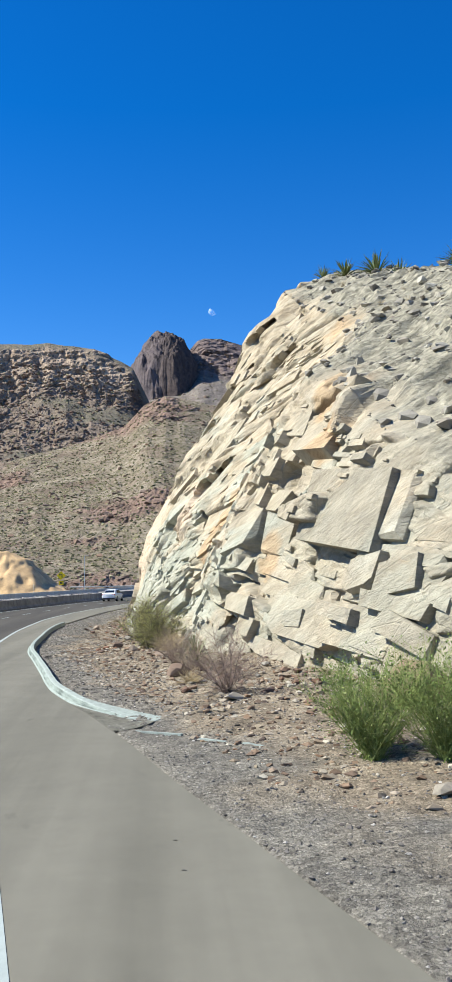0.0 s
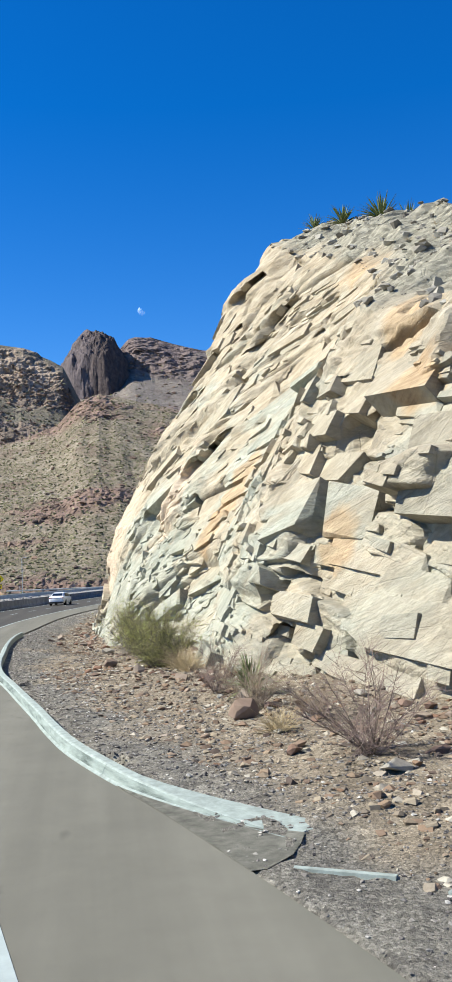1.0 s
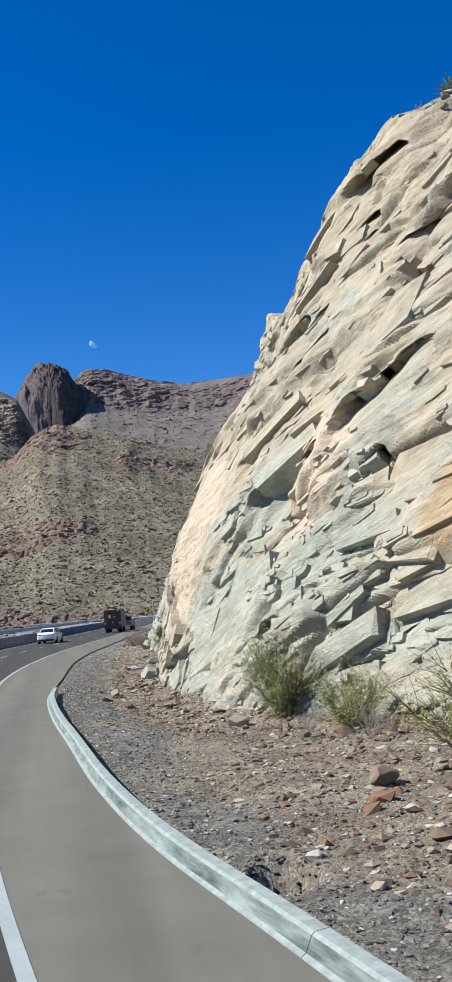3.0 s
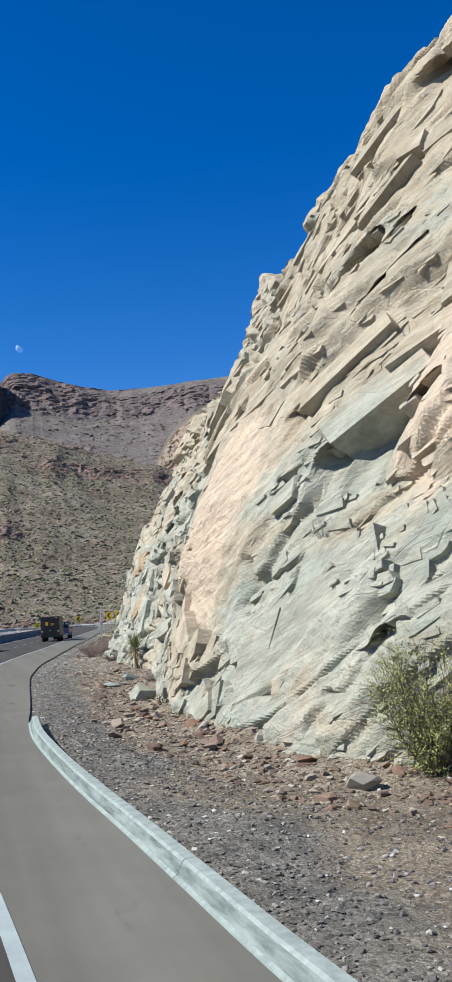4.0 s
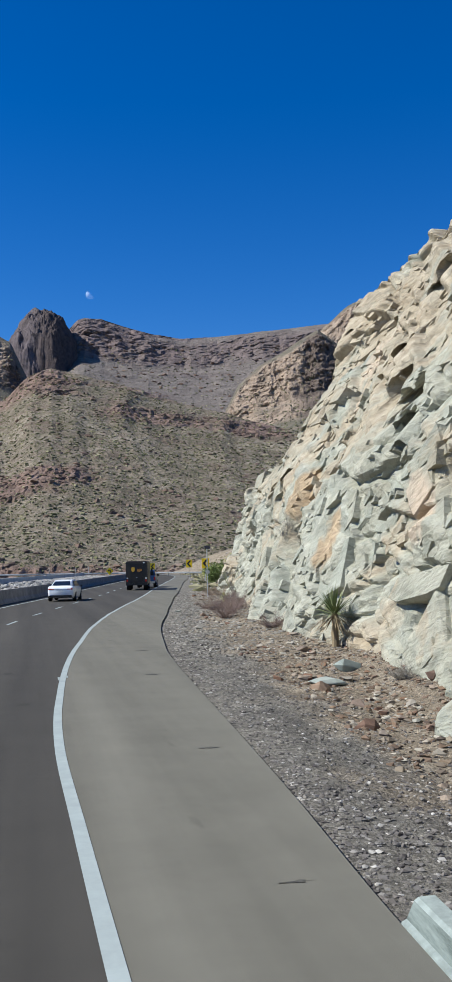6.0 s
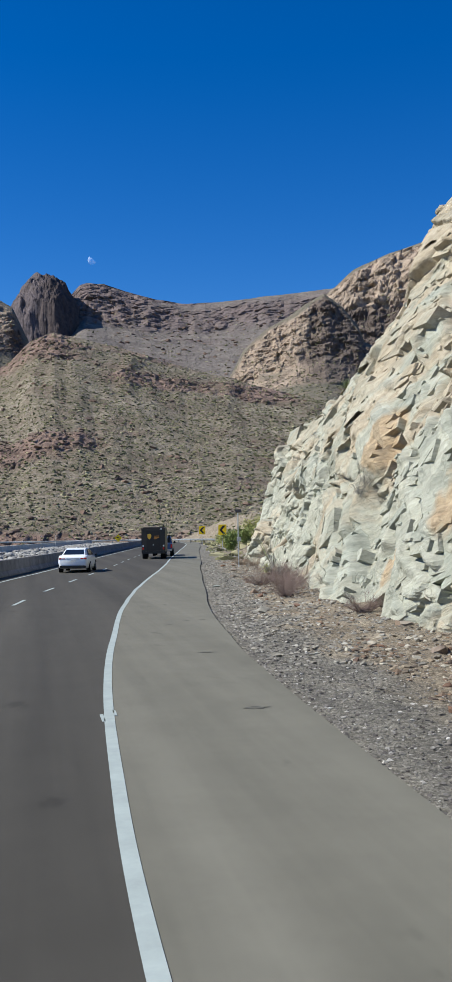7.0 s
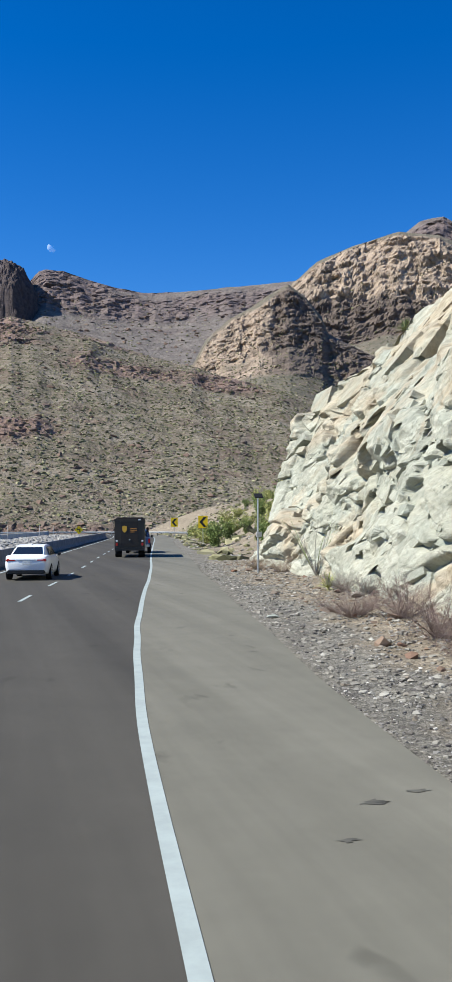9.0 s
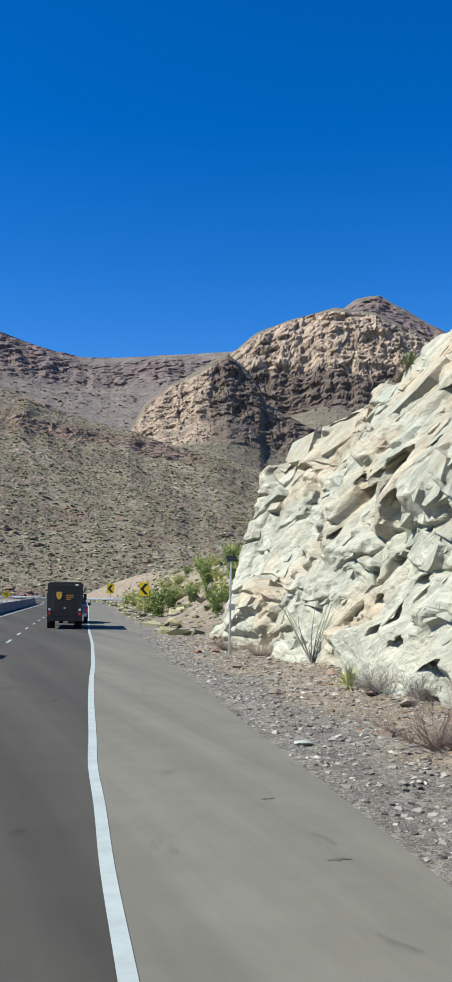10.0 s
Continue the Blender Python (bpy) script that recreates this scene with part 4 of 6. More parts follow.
def ribbons(paths, widths):
    """Three-sided tapering stems along paths of points: verts and faces."""
    verts, faces = [], []
    for path, w in zip(paths, widths):
        n = len(path)
        start = len(verts)
        for i, p in enumerate(path):
            t = path[min(i + 1, n - 1)] - path[max(i - 1, 0)]
            t = t / (np.linalg.norm(t) + 1e-9)
            a = np.cross(t, (0.3, 0.9, 0.2))
            a /= np.linalg.norm(a) + 1e-9
            b = np.cross(t, a)
            r = w * (1 - 0.8 * i / (n - 1))
            for k in range(3):
                ang = 2 * math.pi * k / 3
                verts.append(p + r * (math.cos(ang) * a + math.sin(ang) * b))
        for i in range(n - 1):
            for k in range(3):
                k2 = (k + 1) % 3
                faces.append((start + 3 * i + k, start + 3 * i + k2, start + 3 * i + 3 + k2, start + 3 * i + 3 + k))
    return verts, faces


def stem(r, base, way, length, bends=4, curl=0.25, droop=0.0):
    p, d, out = np.array(base, float), np.array(way, float), []
    d /= np.linalg.norm(d)
    for _ in range(bends + 1):
        out.append(p.copy())
        d = d + r.normal(0, curl / bends, 3) + np.array((0, 0, -droop / bends))
        d /= np.linalg.norm(d)
        p = p + d * length / bends
    return out


def shrub(name, label, high, wide, stems, twigs, leaves, leaf, wood_mat, leaf_mat, seed, upright=0.5, wood=0.012, twig_mat=None):
    """A desert shrub: stems from the root, twigs along them, small leaves along the twigs."""
    r = np.random.default_rng(seed)
    ob = new(name)
    paths, widths, tips = [], [], []
    for _ in range(stems):
        a = r.uniform(0, 2 * np.pi)
        lean = r.uniform(0.05, 1.0) ** 0.7 * wide / 2 / high / max(upright, 0.2) * 0.8
        path = stem(r, (r.normal(0, 0.05), r.normal(0, 0.05), -0.05), (lean * math.cos(a), lean * math.sin(a), 1), high * r.uniform(0.7, 1.05), 5, 0.5)
        paths.append(path)
        widths.append(wood * r.uniform(0.6, 1.2))
    v, f = ribbons(paths, widths)
    me = mesh_from("branchwork", v, f, wood_mat)
    tagged(new("branchwork", me), "").parent = ob
    tpaths = []
    for _ in range(twigs):
        p = paths[r.integers(len(paths))]
        i = r.integers(1, len(p))
        k = r.uniform(0, 1)
        base = p[i - 1] * (1 - k) + p[i] * k
        out = np.array((base[0], base[1], 0.0)) / (np.linalg.norm(base[:2]) + 0.2)
        tpaths.append(stem(r, base, out * r.uniform(0.1, 0.9) + r.normal(0, 0.35, 3) + np.array((0, 0, upright)), high * r.uniform(0.16, 0.42), 3, 0.5))
    v, f = ribbons(tpaths, [wood * 0.38] * len(tpaths))
    me = mesh_from("twig_tangle", v, f, twig_mat or wood_mat)
    new("twig_tangle", me).parent = ob
    if leaves:
        P = np.array(tpaths)
        which, seg, k = r.integers(0, len(P), leaves), r.integers(0, P.shape[1] - 1, leaves), r.uniform(0, 1, (leaves, 1))
        at = P[which, seg] * (1 - k) + P[which, seg + 1] * k + r.normal(0, leaf * 0.5, (leaves, 3))
        a = r.normal(0, 1, (leaves, 3)) + np.array((0, 0, 0.6))
        a /= np.linalg.norm(a, axis=1)[:, None]
        b = np.cross(a, r.normal(0, 1, (leaves, 3)))
        b /= np.linalg.norm(b, axis=1)[:, None]
        s = leaf * r.uniform(0.6, 1.3, (leaves, 1))
        quad = np.stack([at, at + a * s * 0.5 + b * s * 0.28, at + a * s, at + a * s * 0.5 - b * s * 0.28], 1)
        me = mesh_from("foliage", quad.reshape(-1, 3), np.arange(leaves * 4).reshape(-1, 4), leaf_mat)
        new("foliage", me).parent = ob
    return tagged(ob, label, "shrub")


def rosette(name, label, category, radius, blades, width, material, seed, dead=0, rise=0.0, trunk=0.0):
    """A yucca or sotol: stiff tapering blades from one heart."""
    r = np.random.default_rng(seed)
    ob = new(name)
    for part_name, count, mat, low, high in (("green_crown", blades, material, 0.0, 1.45), ("dead_skirt", dead, M_DEADBLADE, -0.9, 0.1)):
        if not count:
            continue
        v, f = [], []
        for _ in range(count):
            a, e = r.uniform(0, 2 * np.pi), r.uniform(low, high)
            d = np.array((math.cos(a) * math.cos(e), math.sin(a) * math.cos(e), math.sin(e)))
            side = np.array((-math.sin(a), math.cos(a), 0)) * width * r.uniform(0.7, 1.2)
            ln = radius * r.uniform(0.75, 1.1)
            base = np.array((0, 0, trunk + rise))
            mid = base + d * ln * 0.55
            tip = base + d * ln - np.array((0, 0, 0.12 * ln * math.cos(e)))
            s = len(v)
            up = np.array((0, 0, width * 0.4))
            v += [base + side * 0.6, base - side * 0.6, mid - side, mid + up * 0.6, mid + side, tip]
            f += [(s, s + 1, s + 2, s + 3), (s, s + 3, s + 4), (s + 2, s + 5, s + 3), (s + 3, s + 5, s + 4)]
        new(part_name, mesh_from(part_name, v, f, mat)).parent = ob
    if trunk:
        bm = bmesh.new()
        rod(bm, (0, 0, -0.1), (0, 0, trunk + 0.1), 0.09, 0.07, 9)
        part("trunk", bm, M_DEADBLADE, ob, "trunk clad in dead blades")
    return tagged(ob, label, category)


def tuft(name, label, high, blades, material, seed, category="grass", spread_out=0.7):
    r = np.random.default_rng(seed)
    paths = [stem(r, (r.normal(0, high * 0.12), r.normal(0, high * 0.12), -0.03), (r.normal(0, spread_out), r.normal(0, spread_out), 1), high * r.uniform(0.6, 1.1), 3, 0.5, 0.4) for _ in range(blades)]
    v, f = ribbons(paths, [0.006] * blades)
    ob = new(name, mesh_from(name, v, f, material))
    return tagged(ob, label, category)


# kerb, apron, barrier, rails ----------------------------------------------------------------
def sweep(bm, line, profile, closed_ends=True):
    """Sweeps a profile (across, up) along a line of (x, y, z) points; across is to the right."""
    line = np.asarray(line, float)
    t = np.gradient(line[:, :2], axis=0)
    t /= np.linalg.norm(t, axis=1)[:, None]
    rings = []
    for p, d in zip(line, t):
        rings.append([bm.verts.new((p[0] + d[1] * a, p[1] - d[0] * a, p[2] + b)) for a, b in profile])
    n = len(profile)
    for r0, r1 in zip(rings, rings[1:]):
        for k in range(n):
            bm.faces.new((r0[k], r0[(k + 1) % n], r1[(k + 1) % n], r1[k]))
    if closed_ends:
        bm.faces.new(rings[0][::-1])
        bm.faces.new(rings[-1])
    return bm


def kerb_x(y):
    """The kerb's front foot: on the shoulder's edge, turning off into the verge at its near end."""
    return edge(y) + 0.62 * np.clip((12.9 - y) / 2.6, 0, 1) ** 1.6


kerb = tagged(new("kerb"), "pale weathered concrete kerb along the shoulder", "kerb", kind="structure")
kerb_runs = np.linspace(10.3, 44.4, 12)
for a, b in zip(kerb_runs, kerb_runs[1:]):
    ys = np.linspace(a + 0.004, b - 0.004, 9)
    low = 0.06 + 0.86 * smooth(10.2, 13.4, ys)
    wide = 0.215 + 0.36 * (1 - smooth(10.2, 12.9, ys))
    line = np.stack([kerb_x(ys), ys], -1)
    d = np.gradient(line, axis=0)
    d /= np.linalg.norm(d, axis=1)[:, None]
    bm = bmesh.new()
    rings = []
    for p, t, h, w in zip(line, d, low, wide):
        prof = [(-0.02, -0.12), (0.0, 0.012), (0.03, 0.02 * h + 0.008), (0.075, 0.13 * h), (0.10, 0.15 * h), (w - 0.02, 0.155 * h), (w, 0.13 * h), (w, -0.15)]
        rings.append([bm.verts.new((p[0] + t[1] * q, p[1] - t[0] * q, z)) for q, z in prof])
    for r0, r1 in zip(rings, rings[1:]):
        for k in range(8):
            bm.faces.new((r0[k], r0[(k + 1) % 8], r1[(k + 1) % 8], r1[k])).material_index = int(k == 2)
    bm.faces.new(rings[0][::-1])
    bm.faces.new(rings[-1])
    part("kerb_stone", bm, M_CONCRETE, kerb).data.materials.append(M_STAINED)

apron = bmesh.new()
for x0, x1, y0, y1 in ((1.78, 2.6, 9.6, 9.1), (2.85, 3.2, 8.7, 8.35), (3.4, 3.65, 8.0, 7.75)):
    xs = np.linspace(x0, x1, 6)
    ys = y0 + (y1 - y0) * (xs - x0) / (x1 - x0)
    zs = ground_height(xs, ys) if x0 > 3 else 0 * xs
    sweep(apron, np.stack([xs, ys, zs], -1), [(-0.03, -0.1), (-0.03, 0.006), (0.03, 0.006), (0.03, -0.1)])
tagged(part("drain_sill", apron, M_CONCRETE), "broken concrete drain sill in the gravel", "edging", kind="structure")
apron = bmesh.new()
rows = np.linspace(9.5, 12.8, 12)
reach = np.where(rows > 10.4, kerb_x(np.maximum(rows, 10.4)) + 0.03, edge(rows) + 0.12 + (float(kerb_x(10.4)) - float(edge(10.4)) + 0.2) * np.clip((rows - 9.5) / 1.0, 0, 1) ** 0.7)
v0 = [apron.verts.new((float(edge(y)) - 0.01, y, 0.006)) for y in rows]
v1 = [apron.verts.new((float(x), y, 0.012)) for x, y in zip(reach, rows)]
for k in range(len(rows) - 1):
    apron.faces.new((v0[k], v1[k], v1[k + 1], v0[k + 1]))
bmesh.ops.solidify(apron, geom=apron.faces[:], thickness=-0.08)
tagged(part("drain_apron", apron, M_APRON), "grey concrete apron beside the kerb's end", "apron", kind="structure")

barrier = tagged(new("barrier_wall"), "low grey concrete traffic barrier along the median", "barrier", kind="structure")
bline = beside(-7.25, 20, 200)
run = 12
for k in range(0, len(bline) - run, run):
    seg = bline[k:k + run + 1].copy()
    d = seg[-1] - seg[0]
    d /= np.linalg.norm(d)
    seg[0] += d * 0.008
    seg[-1] -= d * 0.008
    bm = bmesh.new()
    sweep(bm, np.concatenate([seg, np.zeros((len(seg), 1))], 1), [(-0.28, -0.1), (0.28, -0.1), (0.28, 0.07), (0.16, 0.25), (0.10, 0.74), (0.08, 0.77), (-0.08, 0.77), (-0.10, 0.74), (-0.16, 0.25), (-0.28, 0.07)])
    part("barrier_unit", bm, M_BARRIER, barrier)

M_WHITE_WALL = plain("white_wall_concrete", (0.50, 0.50, 0.46), 0.85, 0.2, wear=0.12, scale=1.2)
far_wall = tagged(new("far_wall"), "white concrete wall beyond the opposite carriageway", "wall", kind="structure")
wline = beside(-17.0, 60, 222)
for k in range(0, len(wline) - 20, 20):
    seg = wline[k:k + 21].copy()
    bm = bmesh.new()
    sweep(bm, np.concatenate([seg, np.zeros((len(seg), 1))], 1), [(-0.2, -1.2), (0.25, -1.2), (0.15, 0.82), (0.15, 0.9), (-0.15, 0.9), (-0.15, 0.82)])
    part("wall_unit", bm, M_WHITE_WALL, far_wall)
M_FILL = island_material("pale_fill_stone", (0.27, 0.26, 0.24), (0.38, 0.37, 0.34), (0.20, 0.19, 0.18), (0.33, 0.32, 0.29))
k = RNG.integers(0, len(ROAD_Y), 6000)
k = k[(ROAD_Y[k] > 60) & (ROAD_Y[k] < 210)]
o = RNG.uniform(-16.6, -8.4, len(k))
fill = FOG_LINE[k] + o[:, None] * RIGHT[k]
tagged(scatter("pale_rubble", np.concatenate([fill, (0.0 + 0.04 * (-8.4 - o))[:, None]], 1), RNG.uniform(0.2, 0.7, len(k)), M_FILL, seed=4), "pale broken stone behind the barrier", "rubble", kind="stuff")

M_STEEL = plain("galvanised_steel", (0.42, 0.44, 0.45), 0.45, 0.5, 0.7, wear=0.12, scale=20)
M_POST = plain("weathered_post", (0.30, 0.30, 0.28), 0.6, 0.4, 0.5, wear=0.15)
rail = tagged(new("guard_rail"), "galvanised steel guard rail round the far bend", "guard rail")
pts = np.array([(23.8, 183.7), (25.7, 196.5), (26.5, 208.2), (24.6, 217.8), (20.1, 224.2), (12.6, 229.0), (3.0, 232.2), (-7.6, 234.9), (-20.4, 238.1)], float)
tt = np.linspace(0, len(pts) - 1, 60)
line = np.stack([np.interp(tt, np.arange(len(pts)), pts[:, 0]), np.interp(tt, np.arange(len(pts)), pts[:, 1]), np.full(60, 0.0)], -1)
bm = bmesh.new()
sweep(bm, line, [(0.0, 0.42), (-0.08, 0.48), (-0.08, 0.52), (0.0, 0.57), (-0.08, 0.62), (-0.08, 0.66), (0.0, 0.73), (0.02, 0.73), (-0.05, 0.64), (0.02, 0.57), (-0.05, 0.5), (0.02, 0.42)])
part("rail_beam", bm, M_STEEL, rail)
for p in line[::3]:
    bm = bmesh.new()
    box(bm, p[0] + 0.03, p[0] + 0.17, p[1] - 0.07, p[1] + 0.07, -0.3, 0.74)
    part("post", bm, M_POST, rail)

lane_dash = bmesh.new()
box(lane_dash, -0.05, 0.05, -1.05, 1.05, 0.002, 0.007)
dash0 = tagged(part("lane_dash", lane_dash, M_PAINT), "white painted dash between the two lanes", "road marking", "lane dashes", "structure")
dline = beside(-3.12)
first = True
for yy in np.arange(31.0, 212, 6.14):
    k = int(np.searchsorted(dline[:, 1], yy))
    d = dline[k + 1] - dline[k]
    m = Matrix.Translation((dline[k][0], dline[k][1], 0)) @ Matrix.Rotation(-math.atan2(d[0], d[1]), 4, "Z")
    if first:
        dash0.matrix_basis, first = m, False
    else:
        copy_thing(dash0, m)

bend = bmesh.new()
sweep(bend, [(19.0, 205.0, 0), (19.5, 211.4, 0), (16.9, 217.8, 0), (10.5, 222.1, 0), (0.9, 224.7, 0), (-14.0, 227.4, 0), (-41.7, 231.7, 0)], [(-7.5, -0.2), (5.0, -0.2), (5.0, -0.004), (-7.5, -0.004)])
tagged(part("road_bend", bend, M_ASPHALT), "asphalt road turning away at the far bend", "road", kind="structure")


# a tan cut bank beyond the walls
us, vs = np.meshgrid(np.linspace(-46, -13, 90), np.linspace(0, 1, 40), indexing="ij")
bank_top = 8.2 * smooth(-13, -26, us) * (1 + 0.12 * fbm(us * 0.3, vs * 2, 3, 31))
tagged(sheet("cut_bank", np.stack([us + 0.5 * fbm(us * 0.4, vs * 4, 3, 33), 158 + 14 * vs + 6 * np.maximum(vs - 0.7, 0) + 0.6 * fbm(us * 0.6, vs * 6, 4, 32), -1.5 + (bank_top + 1.5) * np.minimum(vs / 0.7, 1) ** 0.9], -1), plain("tan_cut_earth", (0.52, 0.36, 0.20), 0.95, 0.15, wear=0.22, scale=0.5), {"rock": 0.3 * vs}, True), "tan earth bank cut back beside the road", "bank", kind="structure")


# tar marks on the shoulder
M_TAR = plain("tar_mark", (0.085, 0.082, 0.07), 0.8, 0.3, wear=0.3, scale=8)
rt = random.Random(4)
for x, y, a, b in ((-1.72, 67.1, 0.30, 0.09), (-1.31, 67.27, 0.22, 0.06), (-2.2, 66.4, 0.2, 0.05), (-0.23, 76.9, 0.2, 0.06), (-0.45, 74.8, 0.2, 0.06), (-2.58, 56.7, 0.3, 0.1), (-3.16, 45.2, 0.24, 0.04), (-3.04, 42.8, 0.1, 0.04), (-2.25, 61.6, 0.4, 0.06), (2.41, 3.5, 0.06, 0.02), (2.47, 2.64, 0.06, 0.02), (-2.9, 49.6, 0.3, 0.05)):
    bm = bmesh.new()
    ring = [bm.verts.new((x + 0.55 * a * math.cos(k * 0.449) * rt.uniform(0.25, 1.1), y + 0.9 * b * math.sin(k * 0.449) * rt.uniform(0.2, 1.1), 0.004)) for k in range(14)]
    bm.faces.new(ring)
    tagged(part("tar_mark", bm, M_TAR), "thin dark tar mark on the shoulder", "road marking", "tar marks", "structure")


# signs and posts -------------------------------------------------------------------------------
M_YELLOW = plain("sign_yellow", (0.85, 0.58, 0.01), 0.45, 0.4, wear=0.04)
M_BLACK = plain("matt_black", (0.012, 0.012, 0.013), 0.5, 0.4, wear=0.1)
M_LOZENGE = plain("sign_back_steel", (0.5, 0.5, 0.5), 0.5, 0.4, 0.5)


def chevron_sign(high=2.35):
    ob = tagged(new("chevron_sign"), "yellow sign with a black chevron on a steel post", "road sign", "bend chevrons")
    bm = bmesh.new()
    rod(bm, (0, 0.03, -0.4), (0, 0.03, high + 0.4), 0.03, seg=8)
    part("post", bm, M_STEEL, ob)
    bm = bmesh.new()
    box(bm, -0.44, 0.44, -0.012, -0.004, high - 0.57, high + 0.57, 0.0)
    panel = part("panel", bm, M_YELLOW, ob)
    bm = bmesh.new()
    pts = [(-0.34, 0), (0.06, 0.46), (0.34, 0.46), (-0.05, 0), (0.34, -0.46), (0.06, -0.46)]
    vs = [bm.verts.new((x, -0.016, high + z)) for x, z in pts]
    bm.faces.new((vs[0], vs[1], vs[2], vs[3]))
    bm.faces.new((vs[0], vs[3], vs[4], vs[5]))
    part("chevron", bm, M_BLACK, panel, "black chevron pointing along the bend")
    return ob


def facing(x, y, z=0.0, to=(-4, 40)):
    """A pose at x, y whose front (-y) looks towards a place."""
    return Matrix.Translation((x, y, z)) @ Matrix.Rotation(math.atan2(to[1] - y, to[0] - x) + math.pi / 2, 4, "Z")


chev = chevron_sign()
chev.matrix_basis = facing(15.14, 147.0, -0.2)
copy_thing(chev, facing(18.2, 176.8, -0.15))
copy_thing(chev, facing(17.6, 214.5, -0.5, (0, 40)))


def diamond_sign(high, plaque):
    ob = tagged(new("warning_sign"), "yellow diamond warning sign with a curve arrow" + (" and a plate below" if plaque else ""), "road sign")
    bm = bmesh.new()
    rod(bm, (0, 0.03, -0.4), (0, 0.03, high + 0.3), 0.035, seg=8)
    part("post", bm, M_STEEL, ob)
    bm = bmesh.new()
    s = 0.62
    vs = [bm.verts.new((x, y, high + z)) for y in (-0.004, -0.014) for x, z in ((0, s), (s, 0), (0, -s), (-s, 0))]
    bm.faces.new(vs[:4]); bm.faces.new(vs[7:3:-1])
    for k in range(4):
        bm.faces.new((vs[k], vs[(k + 1) % 4], vs[4 + (k + 1) % 4], vs[4 + k]))
    panel = part("panel", bm, M_YELLOW, ob)
    bm = bmesh.new()
    for x0, x1, z0, z1 in ((0.08, 0.18, -0.34, 0.05), (-0.1, 0.18, 0.05, 0.15)):
        box(bm, x0, x1, -0.020, -0.016, high + z0, high + z1)
    vs = [bm.verts.new((x, -0.018, high + z)) for x, z in ((-0.1, -0.05), (-0.1, 0.25), (-0.32, 0.10))]
    bm.faces.new(vs)
    part("arrow", bm, M_BLACK, panel, "black curve arrow")
    if plaque:
        bm = bmesh.new()
        box(bm, -0.32, 0.32, -0.014, -0.004, high - 1.25, high - 0.72)
        plate = part("speed_plate", bm, M_YELLOW, ob, "yellow plate")
        bm = bmesh.new()
        box(bm, -0.16, -0.02, -0.019, -0.016, high - 1.12, high - 0.85)
        box(bm, 0.03, 0.17, -0.019, -0.016, high - 1.12, high - 0.85)
        part("figure_bars", bm, M_BLACK, plate)
    return ob


diamond_sign(3.0, True).matrix_basis = facing(-13.7, 150.5, -0.5, (2, 0)) @ Matrix.Scale(1.2, 4)
diamond_sign(1.9, False).matrix_basis = facing(8.2, 197.0, -0.7, (-3, 40))

pole = tagged(new("instrument_pole"), "thin galvanised pole with a small black panel on top", "pole")
bm = bmesh.new()
rod(bm, (0, 0, -0.2), (0, 0, 3.2), 0.032, seg=10)
part("tube", bm, M_STEEL, pole)
bm = bmesh.new()
box(bm, -0.17, 0.17, -0.02, 0.02, -0.13, 0.13, 0.008)
bmesh.ops.transform(bm, matrix=Matrix.Translation((0.02, -0.02, 3.27)) @ Matrix.Rotation(radians(-50), 4, "X"), verts=bm.verts)
part("solar_panel", bm, M_BLACK, pole, "small black tilted panel")
bm = bmesh.new()
box(bm, -0.09, 0.12, -0.13, -0.03, 1.66, 1.86, 0.015)
part("control_box", bm, M_LOZENGE, pole, "small grey box")
bm = bmesh.new()
box(bm, -0.2, 0.2, -0.2, 0.2, -0.2, 0.12, 0.04)
part("footing", bm, M_CONCRETE, pole)
pole.matrix_basis = pose(5.84, 96.2, -0.22)

lamp = tagged(new("lamp_post"), "tall thin grey lamp post beyond the barrier", "lamp post")
bm = bmesh.new()
rod(bm, (0, 0, -1), (0, 0, 7.5), 0.09, 0.06, 8)
part("mast", bm, M_STEEL, lamp)
bm = bmesh.new()
rod(bm, (0, 0, 7.45), (1.0, 0, 7.6), 0.04, seg=6)
part("arm", bm, M_STEEL, lamp)
lamp.matrix_basis = pose(-13.8, 200, 0)
M_MARKER = plain("marker_post", (0.45, 0.45, 0.43), 0.6)
bm = bmesh.new()
rod(bm, (0, 0, -0.3), (0, 0, 1.9), 0.035, seg=6)
marker = tagged(part("marker_post", bm, M_MARKER), "thin grey post by the far wall", "post", "posts by the far wall")
marker.matrix_basis = pose(-2.5, 156, 0.0)
for x, y in ((-9.2, 131.6), (-13.5, 115.6), (2.0, 183.7), (5.2, 205)):
    copy_thing(marker, pose(x, y, 0.0))


